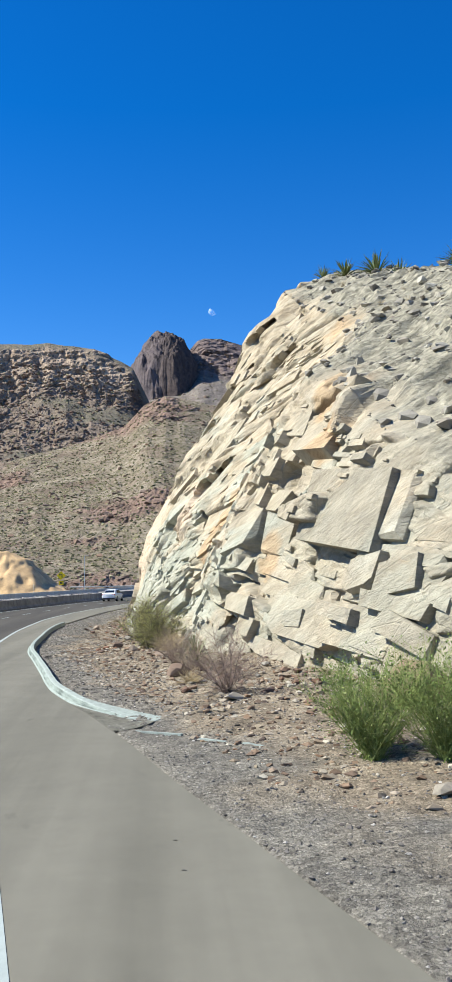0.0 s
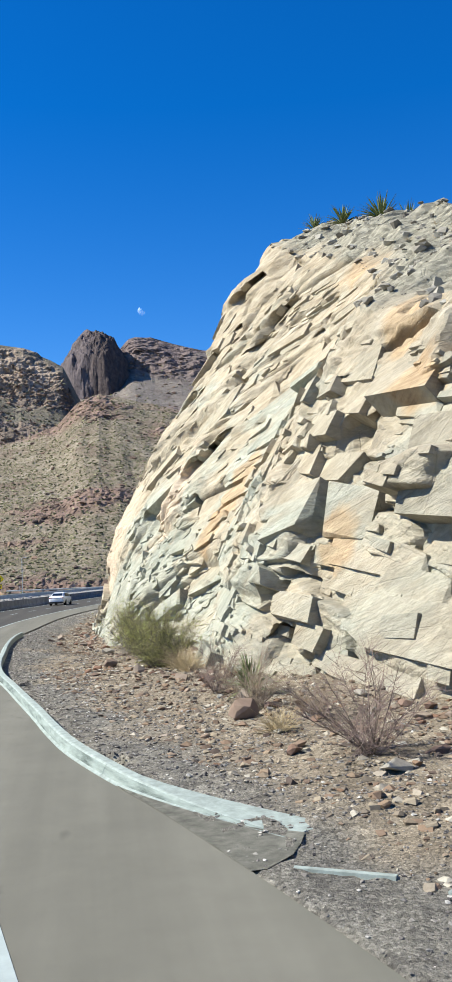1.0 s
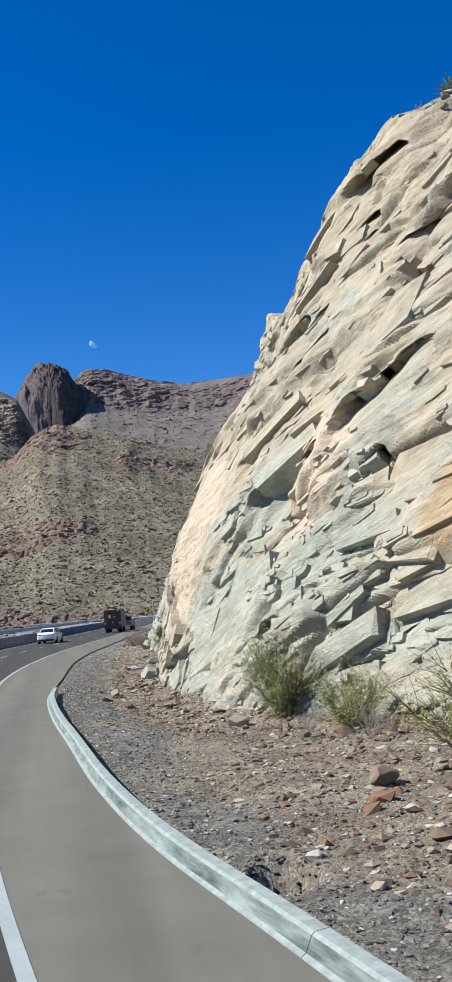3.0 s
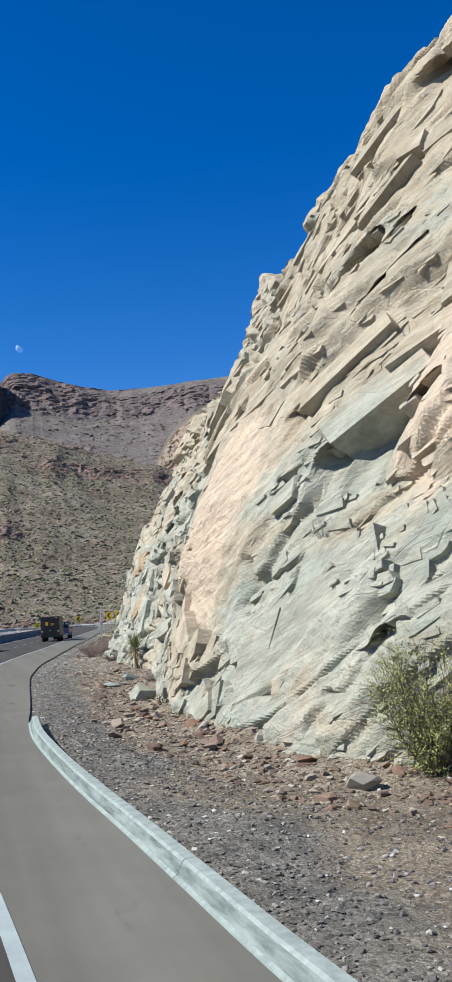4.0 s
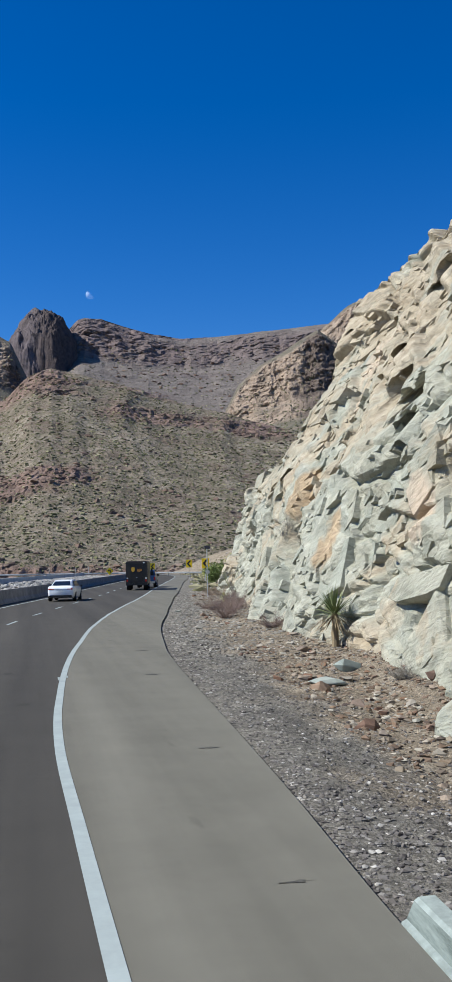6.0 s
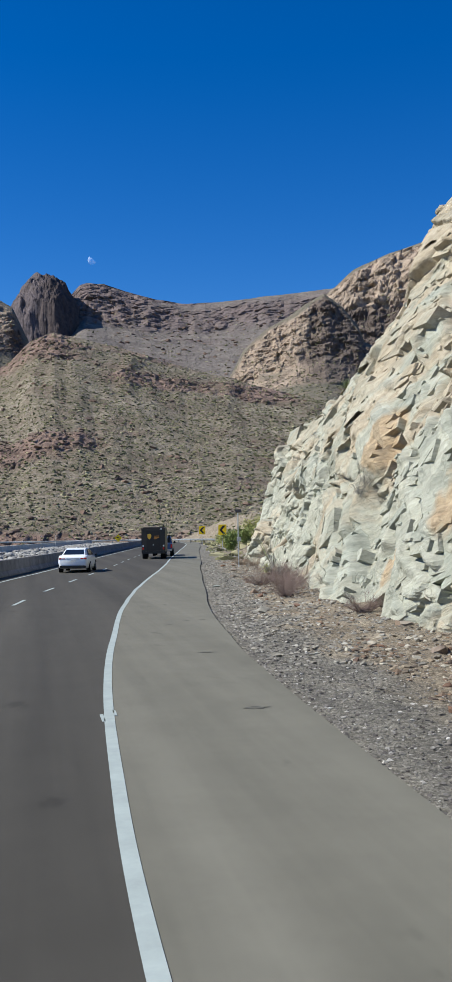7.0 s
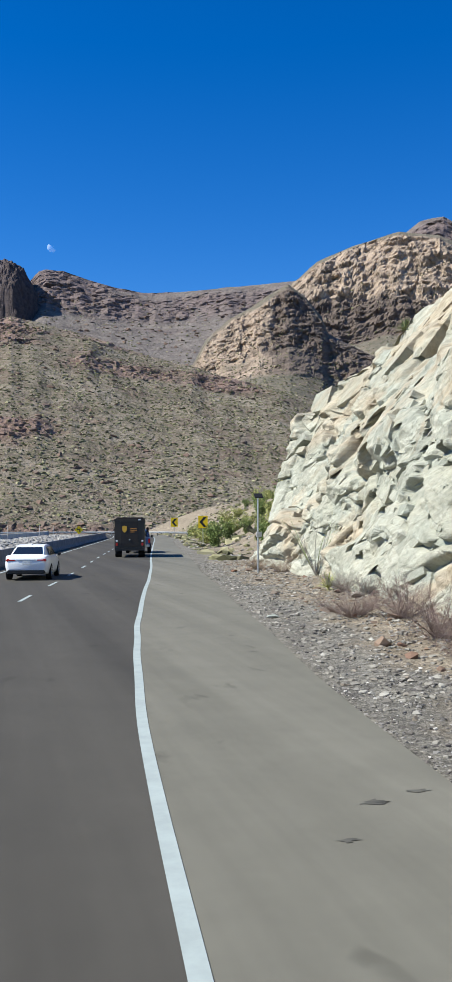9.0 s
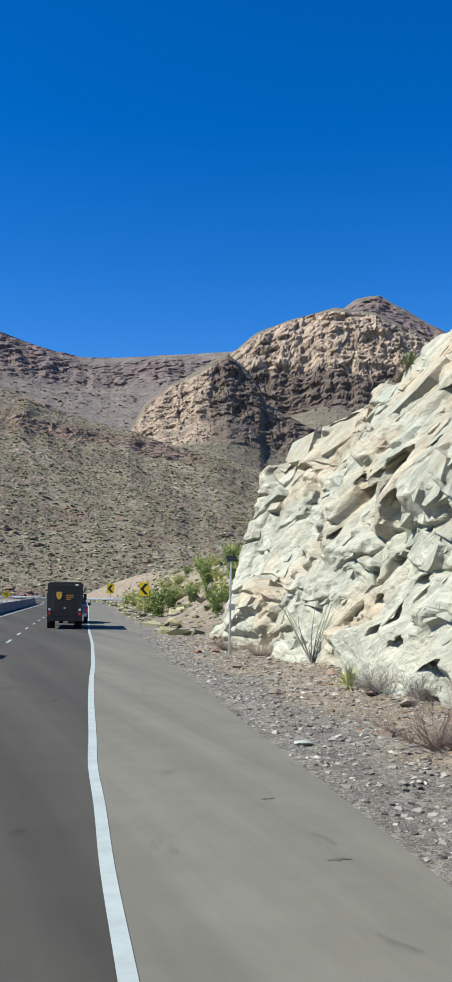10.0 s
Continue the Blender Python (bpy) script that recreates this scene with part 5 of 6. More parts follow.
# vehicles ------------------------------------------------------------------------------------------
M_WHITE_CAR = plain("white_car_paint", (0.74, 0.77, 0.80), 0.25, 0.5, wear=0.02)
M_BLUE_CAR = plain("blue_truck_paint", (0.028, 0.065, 0.16), 0.3, 0.5, wear=0.06)
M_BROWN = plain("dark_brown_paint", (0.028, 0.022, 0.018), 0.4, 0.45, wear=0.1)
M_BROWN2 = plain("door_brown_paint", (0.018, 0.014, 0.012), 0.45, 0.4, wear=0.1)
M_GLASS = plain("dark_car_glass", (0.01, 0.013, 0.016), 0.08, 0.6, wear=0.05)
M_TYRE = plain("tyre_rubber", (0.014, 0.014, 0.014), 0.9, 0.2)
M_RIM = plain("alloy_rim", (0.45, 0.46, 0.47), 0.35, 0.5, 0.8)
M_RED = plain("red_lens", (0.42, 0.012, 0.012), 0.2, 0.5, wear=0.05)
M_PLATE = plain("plate_white", (0.7, 0.72, 0.72), 0.5)
M_SILVER = plain("bumper_chrome", (0.42, 0.43, 0.44), 0.3, 0.5, 0.6)
M_GOLD = plain("gold_emblem", (0.62, 0.36, 0.04), 0.5, wear=0.05)
M_ORANGE = plain("faded_gold_lettering", (0.45, 0.20, 0.04), 0.6, wear=0.05)


def loft(bm, rings):
    made = [[bm.verts.new(p) for p in ring] for ring in rings]
    n = len(made[0])
    for a, b in zip(made, made[1:]):
        for k in range(n):
            bm.faces.new((a[k], a[(k + 1) % n], b[(k + 1) % n], b[k]))
    bm.faces.new(made[0][::-1])
    bm.faces.new(made[-1])
    return bm


def hull_ring(y, w, z0, z1, r=0.12, tuck=0.93):
    """A rounded cross-section of a car body."""
    h = z1 - z0
    half = [(w * tuck * 0.96, z0), (w * tuck, z0 + 0.04), (w, z0 + h * 0.42), (w * 0.995, z0 + h * 0.62), (w * 0.965, z1 - r * 0.55), (w * 0.93 - r * 0.2, z1 - r * 0.12), (w * 0.8 - r * 0.4, z1)]
    return [(x, y, z) for x, z in half] + [(-x, y, z) for x, z in half[::-1]]


def wheel(parent, x, y, r, width, name="wheel"):
    hub = new(name)
    hub.parent = parent
    hub.location = (x, y, r)
    side = 1 if x > 0 else -1
    bm = bmesh.new()
    prof = [(r * 0.62, -0.5), (r * 0.95, -0.5), (r, -0.36), (r, 0.36), (r * 0.95, 0.5), (r * 0.62, 0.5)]
    rings = []
    for k in range(24):
        a = 2 * math.pi * k / 24
        rings.append([bm.verts.new((w * width, q * math.cos(a), q * math.sin(a))) for q, w in prof])
    for a, b in zip(rings, rings[1:] + rings[:1]):
        for k in range(6):
            bm.faces.new((a[k], a[(k + 1) % 6], b[(k + 1) % 6], b[k]))
    part("tyre", bm, M_TYRE, hub, "black tyre")
    bm = bmesh.new()
    rod(bm, (-0.3 * width, 0, 0), (0.3 * width, 0, 0), r * 0.63, seg=20)
    for k in range(5):
        a = 2 * math.pi * k / 5
        rod(bm, (side * 0.42 * width, 0, 0), (side * 0.40 * width, r * 0.58 * math.cos(a), r * 0.58 * math.sin(a)), 0.05, 0.035, 6)
    part("rim", bm, M_RIM, hub, "pale alloy rim")
    return hub


def panel_quad(name, corners, material, parent, thick=0.012, label=""):
    """A thin pane or plate from four corners, given thickness outwards."""
    bm = bmesh.new()
    c = [Vector(p) for p in corners]
    n = (c[1] - c[0]).cross(c[3] - c[0]).normalized()
    a = [bm.verts.new(p - n * thick * 0.5) for p in c]
    b = [bm.verts.new(p + n * thick) for p in c]
    bm.faces.new(a[::-1]); bm.faces.new(b)
    for k in range(4):
        bm.faces.new((a[k], a[(k + 1) % 4], b[(k + 1) % 4], b[k]))
    return part(name, bm, material, parent, label)


def small_box(name, dims, material, parent, bevel=0.01, label="", taper=(1, 1)):
    bm = bmesh.new()
    box(bm, *dims, bevel, taper)
    return part(name, bm, material, parent, label)


def sedan():
    ob = tagged(new("sedan"), "white four-door saloon with dark windows on the road", "car")
    st = [(-2.42, 0.72, 0.46, 0.86), (-2.36, 0.84, 0.33, 0.99), (-2.05, 0.905, 0.26, 1.05), (-1.3, 0.925, 0.21, 1.01), (0, 0.93, 0.20, 0.985), (1.0, 0.925, 0.20, 0.97), (1.75, 0.90, 0.21, 0.91), (2.2, 0.82, 0.27, 0.80), (2.42, 0.62, 0.38, 0.66)]
    bm = bmesh.new()
    loft(bm, [hull_ring(*s) for s in st])
    part("body", bm, M_WHITE_CAR, ob, soft=True)
    cab = [(-2.0, 0.72, 0.68, 1.0, 1.045), (-1.25, 0.80, 0.58, 0.98, 1.36), (-0.6, 0.83, 0.58, 0.97, 1.45), (0.2, 0.83, 0.59, 0.96, 1.455), (0.6, 0.82, 0.60, 0.96, 1.38), (1.45, 0.76, 0.70, 0.93, 0.965)]
    bm = bmesh.new()
    loft(bm, [[(w, y, z0), (t + 0.06, y, z1 - 0.06), (t, y, z1), (-t, y, z1), (-t - 0.06, y, z1 - 0.06), (-w, y, z0)] for y, w, t, z0, z1 in cab])
    part("roof", bm, M_WHITE_CAR, ob, soft=False)
    panel_quad("rear_window", [(-0.62, -1.93, 1.075), (0.62, -1.93, 1.075), (0.52, -1.3, 1.345), (-0.52, -1.3, 1.345)], M_GLASS, ob, 0.02, "dark sloping rear window")
    panel_quad("windscreen", [(0.62, 1.38, 1.0), (-0.62, 1.38, 1.0), (-0.54, 0.66, 1.37), (0.54, 0.66, 1.37)], M_GLASS, ob, 0.02)
    for s in (1, -1):
        panel_quad("side_window", [(s * 0.815, -1.3, 1.02), (s * 0.825, 0.9, 1.0), (s * 0.68, 0.45, 1.345), (s * 0.665, -0.95, 1.36)], M_GLASS, ob, 0.02 * s, "dark side window")
        tl = small_box("tail_light", (min(s * 0.42, s * 0.83), max(s * 0.42, s * 0.83), -2.43, -2.33, 0.79, 0.90), M_RED, ob, 0.03, "red tail light")
        bm = bmesh.new()
        box(bm, min(s * 0.93, s * 1.1), max(s * 0.93, s * 1.1), 0.72, 0.86, 0.93, 1.06, 0.04)
        part("wing_mirror", bm, M_BLACK, ob, "black door mirror")
        for y in (-1.42, 1.38):
            wheel(ob, s * 0.83, y, 0.335, 0.22)
    small_box("rear_bumper", (-0.78, 0.78, -2.455, -2.2, 0.28, 0.43), M_BLACK, ob, 0.03, "black lower bumper")
    small_box("boot_trim", (-0.4, 0.4, -2.445, -2.40, 0.845, 0.87), M_SILVER, ob, 0.006, "chrome strip on the boot")
    small_box("number_plate", (-0.17, 0.17, -2.452, -2.40, 0.66, 0.80), M_PLATE, ob, 0.005)
    small_box("aerial_fin", (-0.03, 0.03, -0.75, -0.6, 1.44, 1.51), M_WHITE_CAR, ob, 0.01, "", (0.4, 0.6))
    return ob


def pickup():
    ob = tagged(new("pickup_truck"), "dark blue crew-cab pickup with a silver bumper", "pickup truck")
    bm = bmesh.new()
    loft(bm, [hull_ring(y, w, z0, z1, 0.08) for y, w, z0, z1 in ((-2.85, 0.95, 0.62, 1.20), (-2.8, 0.98, 0.52, 1.25), (-1.0, 0.99, 0.48, 1.25), (-0.95, 0.99, 0.45, 1.22), (1.2, 0.99, 0.45, 1.2), (1.4, 0.98, 0.46, 1.22), (2.6, 0.95, 0.5, 1.14), (2.85, 0.86, 0.55, 1.0))])
    part("body", bm, M_BLUE_CAR, ob, soft=False)
    bm = bmesh.new()
    loft(bm, [[(w, y, z0), (t + 0.05, y, z1 - 0.06), (t, y, z1), (-t, y, z1), (-t - 0.05, y, z1 - 0.06), (-w, y, z0)] for y, w, t, z0, z1 in ((-0.98, 0.90, 0.74, 1.2, 1.78), (-0.85, 0.92, 0.73, 1.2, 1.87), (0.4, 0.92, 0.74, 1.2, 1.90), (0.75, 0.91, 0.74, 1.19, 1.84), (1.5, 0.86, 0.8, 1.15, 1.2))])
    part("cab", bm, M_BLUE_CAR, ob)
    panel_quad("rear_window", [(-0.7, -1.005, 1.32), (0.7, -1.005, 1.32), (0.66, -0.965, 1.72), (-0.66, -0.965, 1.72)], M_GLASS, ob, 0.02, "dark rear window")
    panel_quad("windscreen", [(0.74, 1.4, 1.25), (-0.74, 1.4, 1.25), (-0.66, 0.84, 1.78), (0.66, 0.84, 1.78)], M_GLASS, ob, 0.02)
    small_box("tailgate", (-0.78, 0.78, -2.885, -2.8, 0.72, 1.22), M_BLUE_CAR, ob, 0.02)
    small_box("bed_liner", (-0.82, 0.82, -2.7, -1.1, 1.235, 1.262), M_BLACK, ob, 0.005, "black load bed liner")
    small_box("rear_bumper", (-0.92, 0.92, -3.0, -2.8, 0.5, 0.69), M_SILVER, ob, 0.03, "silver rear bumper")
    small_box("number_plate", (-0.16, 0.16, -3.012, -2.98, 0.53, 0.66), M_PLATE, ob, 0.004)
    small_box("tailgate_badge", (-0.11, 0.11, -2.893, -2.88, 0.95, 1.02), M_SILVER, ob, 0.004)
    for s in (1, -1):
        small_box("tail_light", (min(s * 0.80, s * 0.965), max(s * 0.80, s * 0.965), -2.88, -2.78, 0.80, 1.16), M_RED, ob, 0.02, "red tail light")
        panel_quad("side_window", [(s * 0.905, -0.85, 1.26), (s * 0.905, 1.15, 1.22), (s * 0.79, 0.7, 1.76), (s * 0.785, -0.8, 1.76)], M_GLASS, ob, 0.02 * s, "dark side window")
        bm = bmesh.new()
        box(bm, min(s * 0.98, s * 1.2), max(s * 0.98, s * 1.2), 0.85, 0.97, 1.2, 1.42, 0.04)
        part("wing_mirror", bm, M_BLACK, ob, "black door mirror")
        for y in (-1.75, 1.85):
            wheel(ob, s * 0.86, y, 0.40, 0.28)
    return ob


def delivery_truck():
    ob = tagged(new("delivery_truck"), "dark brown box-bodied delivery truck with a gold shield", "truck")
    small_box("body", (-1.08, 1.08, 0, 6.2, 0.62, 2.78), M_BROWN, ob, 0.05)
    small_box("roof", (-1.04, 1.04, 0.05, 6.1, 2.78, 2.90), M_BROWN, ob, 0.05, "", (0.94, 0.98))
    small_box("cab_front", (-1.04, 1.04, 6.15, 7.1, 0.6, 1.7), M_BROWN, ob, 0.1, "", (0.96, 0.7))
    small_box("rear_frame", (-1.09, 1.09, -0.04, 0.02, 2.62, 2.80), M_BROWN, ob, 0.02)
    small_box("rear_door", (-0.62, 0.62, -0.035, 0.02, 0.78, 2.58), M_BROWN2, ob, 0.01, "darker roll-up rear door")
    small_box("door_handle", (-0.06, 0.06, -0.07, -0.03, 1.25, 1.33), M_SILVER, ob, 0.008, "small steel handle")
    bm = bmesh.new()
    pts = [(-0.17, 0.2), (0, 0.25), (0.17, 0.2), (0.17, -0.05), (0.1, -0.18), (0, -0.25), (-0.1, -0.18), (-0.17, -0.05)]
    a = [bm.verts.new((-0.36 + x, -0.055, 2.05 + z)) for x, z in pts]
    b = [bm.verts.new((-0.36 + x, -0.03, 2.05 + z)) for x, z in pts]
    bm.faces.new(a[::-1]); bm.faces.new(b)
    for k in range(8):
        bm.faces.new((a[k], a[(k + 1) % 8], b[(k + 1) % 8], b[k]))
    part("shield_emblem", bm, M_GOLD, ob, "gold shield emblem")
    for z, w in ((2.08, 0.46), (1.96, 0.46), (1.84, 0.30)):
        small_box("lettering_bar", (0.06, 0.06 + w, -0.05, -0.03, z - 0.028, z + 0.028), M_ORANGE, ob, 0.0, "faded gold bar of lettering")
    small_box("rear_bumper", (-1.06, 1.06, -0.16, 0.05, 0.5, 0.72), M_BLACK, ob, 0.02, "black step bumper")
    small_box("top_marker", (0.62, 0.80, -0.06, -0.01, 2.68, 2.76), M_PLATE, ob, 0.005, "white marker light")
    for s in (1, -1):
        small_box("tail_light", (s * 0.92 - 0.07, s * 0.92 + 0.07, -0.06, 0.0, 0.86, 1.06), M_RED, ob, 0.01, "red tail light")
        small_box("reflector", (s * 0.92 - 0.07, s * 0.92 + 0.07, -0.055, 0.0, 1.14, 1.26), M_PLATE, ob, 0.01, "pale lens")
        bm = bmesh.new()
        box(bm, s * 1.25 - 0.09, s * 1.25 + 0.09, 5.9, 6.0, 1.75, 2.15, 0.02)
        rod(bm, (s * 1.06, 5.95, 2.1), (s * 1.25, 5.95, 2.1), 0.02, seg=6)
        part("wing_mirror", bm, M_BLACK, ob, "black mirror on an arm")
        wheel(ob, s * 0.84, 1.5, 0.42, 0.46)
        wheel(ob, s * 0.88, 5.6, 0.42, 0.26)
    return ob


def on_road(y, off, back=0.0):
    k = int(np.searchsorted(ROAD_Y, y))
    p = FOG_LINE[k] + off * RIGHT[k]
    return Matrix.Translation((p[0], p[1], 0.0)) @ Matrix.Rotation(math.atan2(RIGHT[k][1], RIGHT[k][0]), 4, "Z")


sedan().matrix_basis = on_road(96.0, -4.3) @ Matrix.Scale(0.85, 4)
delivery_truck().matrix_basis = on_road(116.0, -1.25) @ Matrix.Scale(0.82, 4)
pickup().matrix_basis = on_road(126.5, -0.9) @ Matrix.Scale(0.85, 4)

# the moon by day -----------------------------------------------------------------------------------
mm = bpy.data.materials.new("day_moon")
mm.use_nodes = True
mt = mm.node_tree
for nd in list(mt.nodes):
    mt.nodes.remove(nd)
m_out, m_add, m_tr, m_di = (mt.nodes.new(k) for k in ("ShaderNodeOutputMaterial", "ShaderNodeAddShader", "ShaderNodeBsdfTransparent", "ShaderNodeBsdfDiffuse"))
m_di.inputs["Color"].default_value = (0.22, 0.23, 0.24, 1)
mt.links.new(m_tr.outputs[0], m_add.inputs[0])
mt.links.new(m_di.outputs[0], m_add.inputs[1])
mt.links.new(m_add.outputs[0], m_out.inputs["Surface"])
bm = bmesh.new()
bmesh.ops.create_icosphere(bm, subdivisions=3, radius=20)
bm.normal_update()
moon_at = Vector((0.0609, 0.9581, 0.2800))
bmesh.ops.delete(bm, geom=[f for f in bm.faces if f.normal.dot(moon_at) > -0.05 or f.normal.dot(Vector((-0.65, 0.0, -0.75))) < -0.05], context="FACES")
moon = tagged(part("moon", bm, mm, soft=True), "pale half moon in the day sky", "moon", kind="structure")
moon.location = Vector(EYE0) + 4400 * (Vector((0.0609, 0.9581, 0.2800)))


# loose rocks and rubble on the verge ---------------------------------------------------------------
def verge_points(n, y0, y1, k0, k1, seed, power=1.0):
    """Places on the verge: y in a stretch, k from the shoulder's edge (0) to the rock's foot (1)."""
    r = np.random.default_rng(seed)
    y = r.uniform(y0, y1, n)
    k = k0 + (k1 - k0) * r.uniform(0, 1, n) ** power
    e, f = edge(y), foot(y)
    kerbed = np.where((y > 10.3) & (y < 44.5), 0.38, 0.04)
    x = e + kerbed + np.maximum(f - e - kerbed, 0.3) * k
    return np.stack([x, y, ground_height(x, y)], -1)


near = [verge_points(11000, -3, 20, 0, 1.0, 11), verge_points(12000, 20, 62, 0, 1.0, 12, 1.3), verge_points(5000, 62, 112, 0, 1.0, 13)]
for pts, lo, hi, seed in ((near[0], 0.018, 0.06, 1), (near[1], 0.025, 0.075, 2), (near[2], 0.03, 0.09, 3)):
    size = lo + (hi - lo) * np.random.default_rng(seed).uniform(0, 1, len(pts)) ** 3
    tagged(scatter("gravel", pts, size, M_PEBBLE, seed=seed), "grey and pale gravel strewn over the verge", "gravel", kind="stuff")
crushed = np.concatenate([verge_points(6000, 10.5, 48, 0.0, 0.42, 17, 1.2), verge_points(2500, 45, 72, 0.0, 0.5, 18, 1.2)])
tagged(scatter("crushed_gravel", crushed, 0.03 + 0.04 * np.random.default_rng(19).uniform(0, 1, len(crushed)) ** 2, M_PEBBLE, seed=20), "dense crushed gravel beside the shoulder", "gravel", kind="stuff")
pale = verge_points(8000, 60, 112, 0.05, 1.05, 22)
tagged(scatter("pale_scree", pale, 0.035 + 0.11 * np.random.default_rng(15).uniform(0, 1, len(pale)) ** 3, M_SCREE, seed=16), "pale grey and tan broken stone along the verge", "scree", kind="stuff")
rub = np.concatenate([verge_points(7500, 4, 30, 0.15, 1.05, 21, 0.9), verge_points(7500, 30, 62, 0.4, 1.05, 24, 0.8), verge_points(1200, 62, 108, 0.5, 1.05, 23)])
size = 0.03 + 0.15 * np.random.default_rng(5).uniform(0, 1, len(rub)) ** 4
tagged(scatter("rubble", rub, size, M_RUBBLE, seed=6), "red-brown broken stone below the rock face", "rubble", kind="stuff")

stone_meshes = [mesh_from("rock", v, f, M_STONE) for v, f in STONES]
r5 = random.Random(5)
rocks = np.concatenate([verge_points(150, 10, 62, 0.35, 1.0, 31), verge_points(150, 14, 56, 0.62, 1.0, 33)])
rocks = np.concatenate([rocks, verge_points(60, 62, 106, 0.35, 1.0, 32)])
for p in rocks:
    s = 0.12 + 0.26 * r5.random() ** 2.5
    ob = new("rock", stone_meshes[r5.randrange(len(stone_meshes))])
    ob.matrix_basis = Matrix.Translation(Vector(p) + Vector((0, 0, s * 0.12))) @ Euler((r5.uniform(-0.3, 0.3), r5.uniform(-0.3, 0.3), r5.uniform(0, 6.3))).to_matrix().to_4x4() @ Matrix.Scale(s, 4)
    tagged(ob, "loose red-brown rock lying on the verge", "rock", "loose rocks")


def boulder(name, label, x, y, size, material, seed, turn=0, tip=0, category="boulder"):
    bm = bmesh.new()
    r = random.Random(seed)
    for _ in range(26):
        v = Vector((r.gauss(0, 1), r.gauss(0, 1), r.gauss(0, 1))).normalized() * r.uniform(0.42, 0.56)
        bm.verts.new((v.x * size[0], v.y * size[1], v.z * size[2]))
    made = bmesh.ops.convex_hull(bm, input=bm.verts)
    bmesh.ops.delete(bm, geom=[g for g in made["geom_interior"] if isinstance(g, bmesh.types.BMVert)], context="VERTS")
    bmesh.ops.bevel(bm, geom=bm.edges[:], offset=0.008 * max(size), segments=1, affect="EDGES")
    ob = part(name, bm, material)
    z = float(ground_height(np.array(x), np.array(y)))
    ob.matrix_basis = Matrix.Translation((x, y, z + size[2] * 0.3)) @ Euler((radians(tip), 0, radians(turn))).to_matrix().to_4x4()
    return tagged(ob, label, category)


boulder("boulder", "pale grey-green angular boulder at the rock's foot", 0.72, 50.9, (0.9, 0.75, 0.62), M_CLIFF, 3, 20, 12)
boulder("boulder", "grey block leaning by the pale boulder", 1.25, 49.9, (0.7, 0.55, 0.55), M_CLIFF, 4, 50)
boulder("slab", "flat green-grey stone slab on the rubble", 0.58, 56.3, (0.8, 0.4, 0.2), M_SLAB, 5, -20, 0, "stone slab")
boulder("slab", "tilted green-grey stone slab by the rock's foot", 1.52, 57.8, (0.7, 0.45, 0.3), M_SLAB, 6, 30, 15, "stone slab")
boulder("boulder", "round rust-red boulder half sunk in the verge", 2.68, 16.6, (0.5, 0.45, 0.42), M_STONE, 7)
boulder("boulder", "rust-red broken boulder on the rubble", 0.85, 27.4, (0.45, 0.34, 0.28), M_STONE, 8, 40)
boulder("boulder", "red-brown boulder on the rubble", 0.93, 36.2, (0.5, 0.36, 0.3), M_STONE, 9)
boulder("boulder", "dark maroon boulder behind the broom bush", 6.3, 9.6, (1.3, 1.0, 0.9), M_STONE, 10)
boulder("boulder", "pale stone beside the dead stump", 5.15, 4.5, (0.34, 0.22, 0.16), M_SCREE, 11)
boulder("slab", "pale flat stone on the gravel", 1.5, 80.1, (0.3, 0.25, 0.1), M_SLAB, 12, 0, 0, "stone slab")


# plants ------------------------------------------------------------------------------------------------
def plant(ob, x, y, turn=0, z=None, scale=1.0):
    if z is None:
        z = float(ground_height(np.array(float(x)), np.array(float(y))))
    ob.matrix_basis = Matrix.Translation((x, y, z)) @ Matrix.Rotation(radians(turn), 4, "Z") @ Matrix.Scale(scale, 4)
    return ob


broom = "dense bright green broom bush on the verge"
plant(shrub("broom_bush", broom, 1.25, 2.0, 110, 2200, 5000, 0.035, M_BROOM, M_BROOM, 1, 0.7, 0.007, M_BROOM), 4.87, 6.5)
plant(shrub("broom_bush", broom, 1.35, 2.0, 100, 2000, 4500, 0.035, M_BROOM, M_BROOM, 2, 0.7, 0.007, M_BROOM), 5.6, 5.9)
creo = "yellow-green creosote bush at the rock's foot"
plant(shrub("creosote_bush", creo, 1.7, 2.3, 44, 1500, 18000, 0.032, M_BARK, M_CREOSOTE, 3, 0.6, 0.011), 1.9, 36.0)
plant(shrub("creosote_bush", creo, 1.2, 1.6, 26, 700, 8000, 0.032, M_BARK, M_CREOSOTE, 13, 0.4, 0.012), 2.3, 33.0)
plant(shrub("creosote_bush", creo, 1.6, 2.1, 44, 1500, 17000, 0.030, M_BARK, M_CREOSOTE, 4, 0.4, 0.013), 2.05, 26.2)
dry = "bare grey-brown dry bush on the verge"
mauve = "leafless mauve-grey bush with fine twigs"
plant(shrub("dry_bush", mauve, 1.25, 1.7, 18, 700, 0, 0, M_BARK, M_MAUVE, 5, 0.4, 0.011, M_MAUVE), 3.56, 12.9)
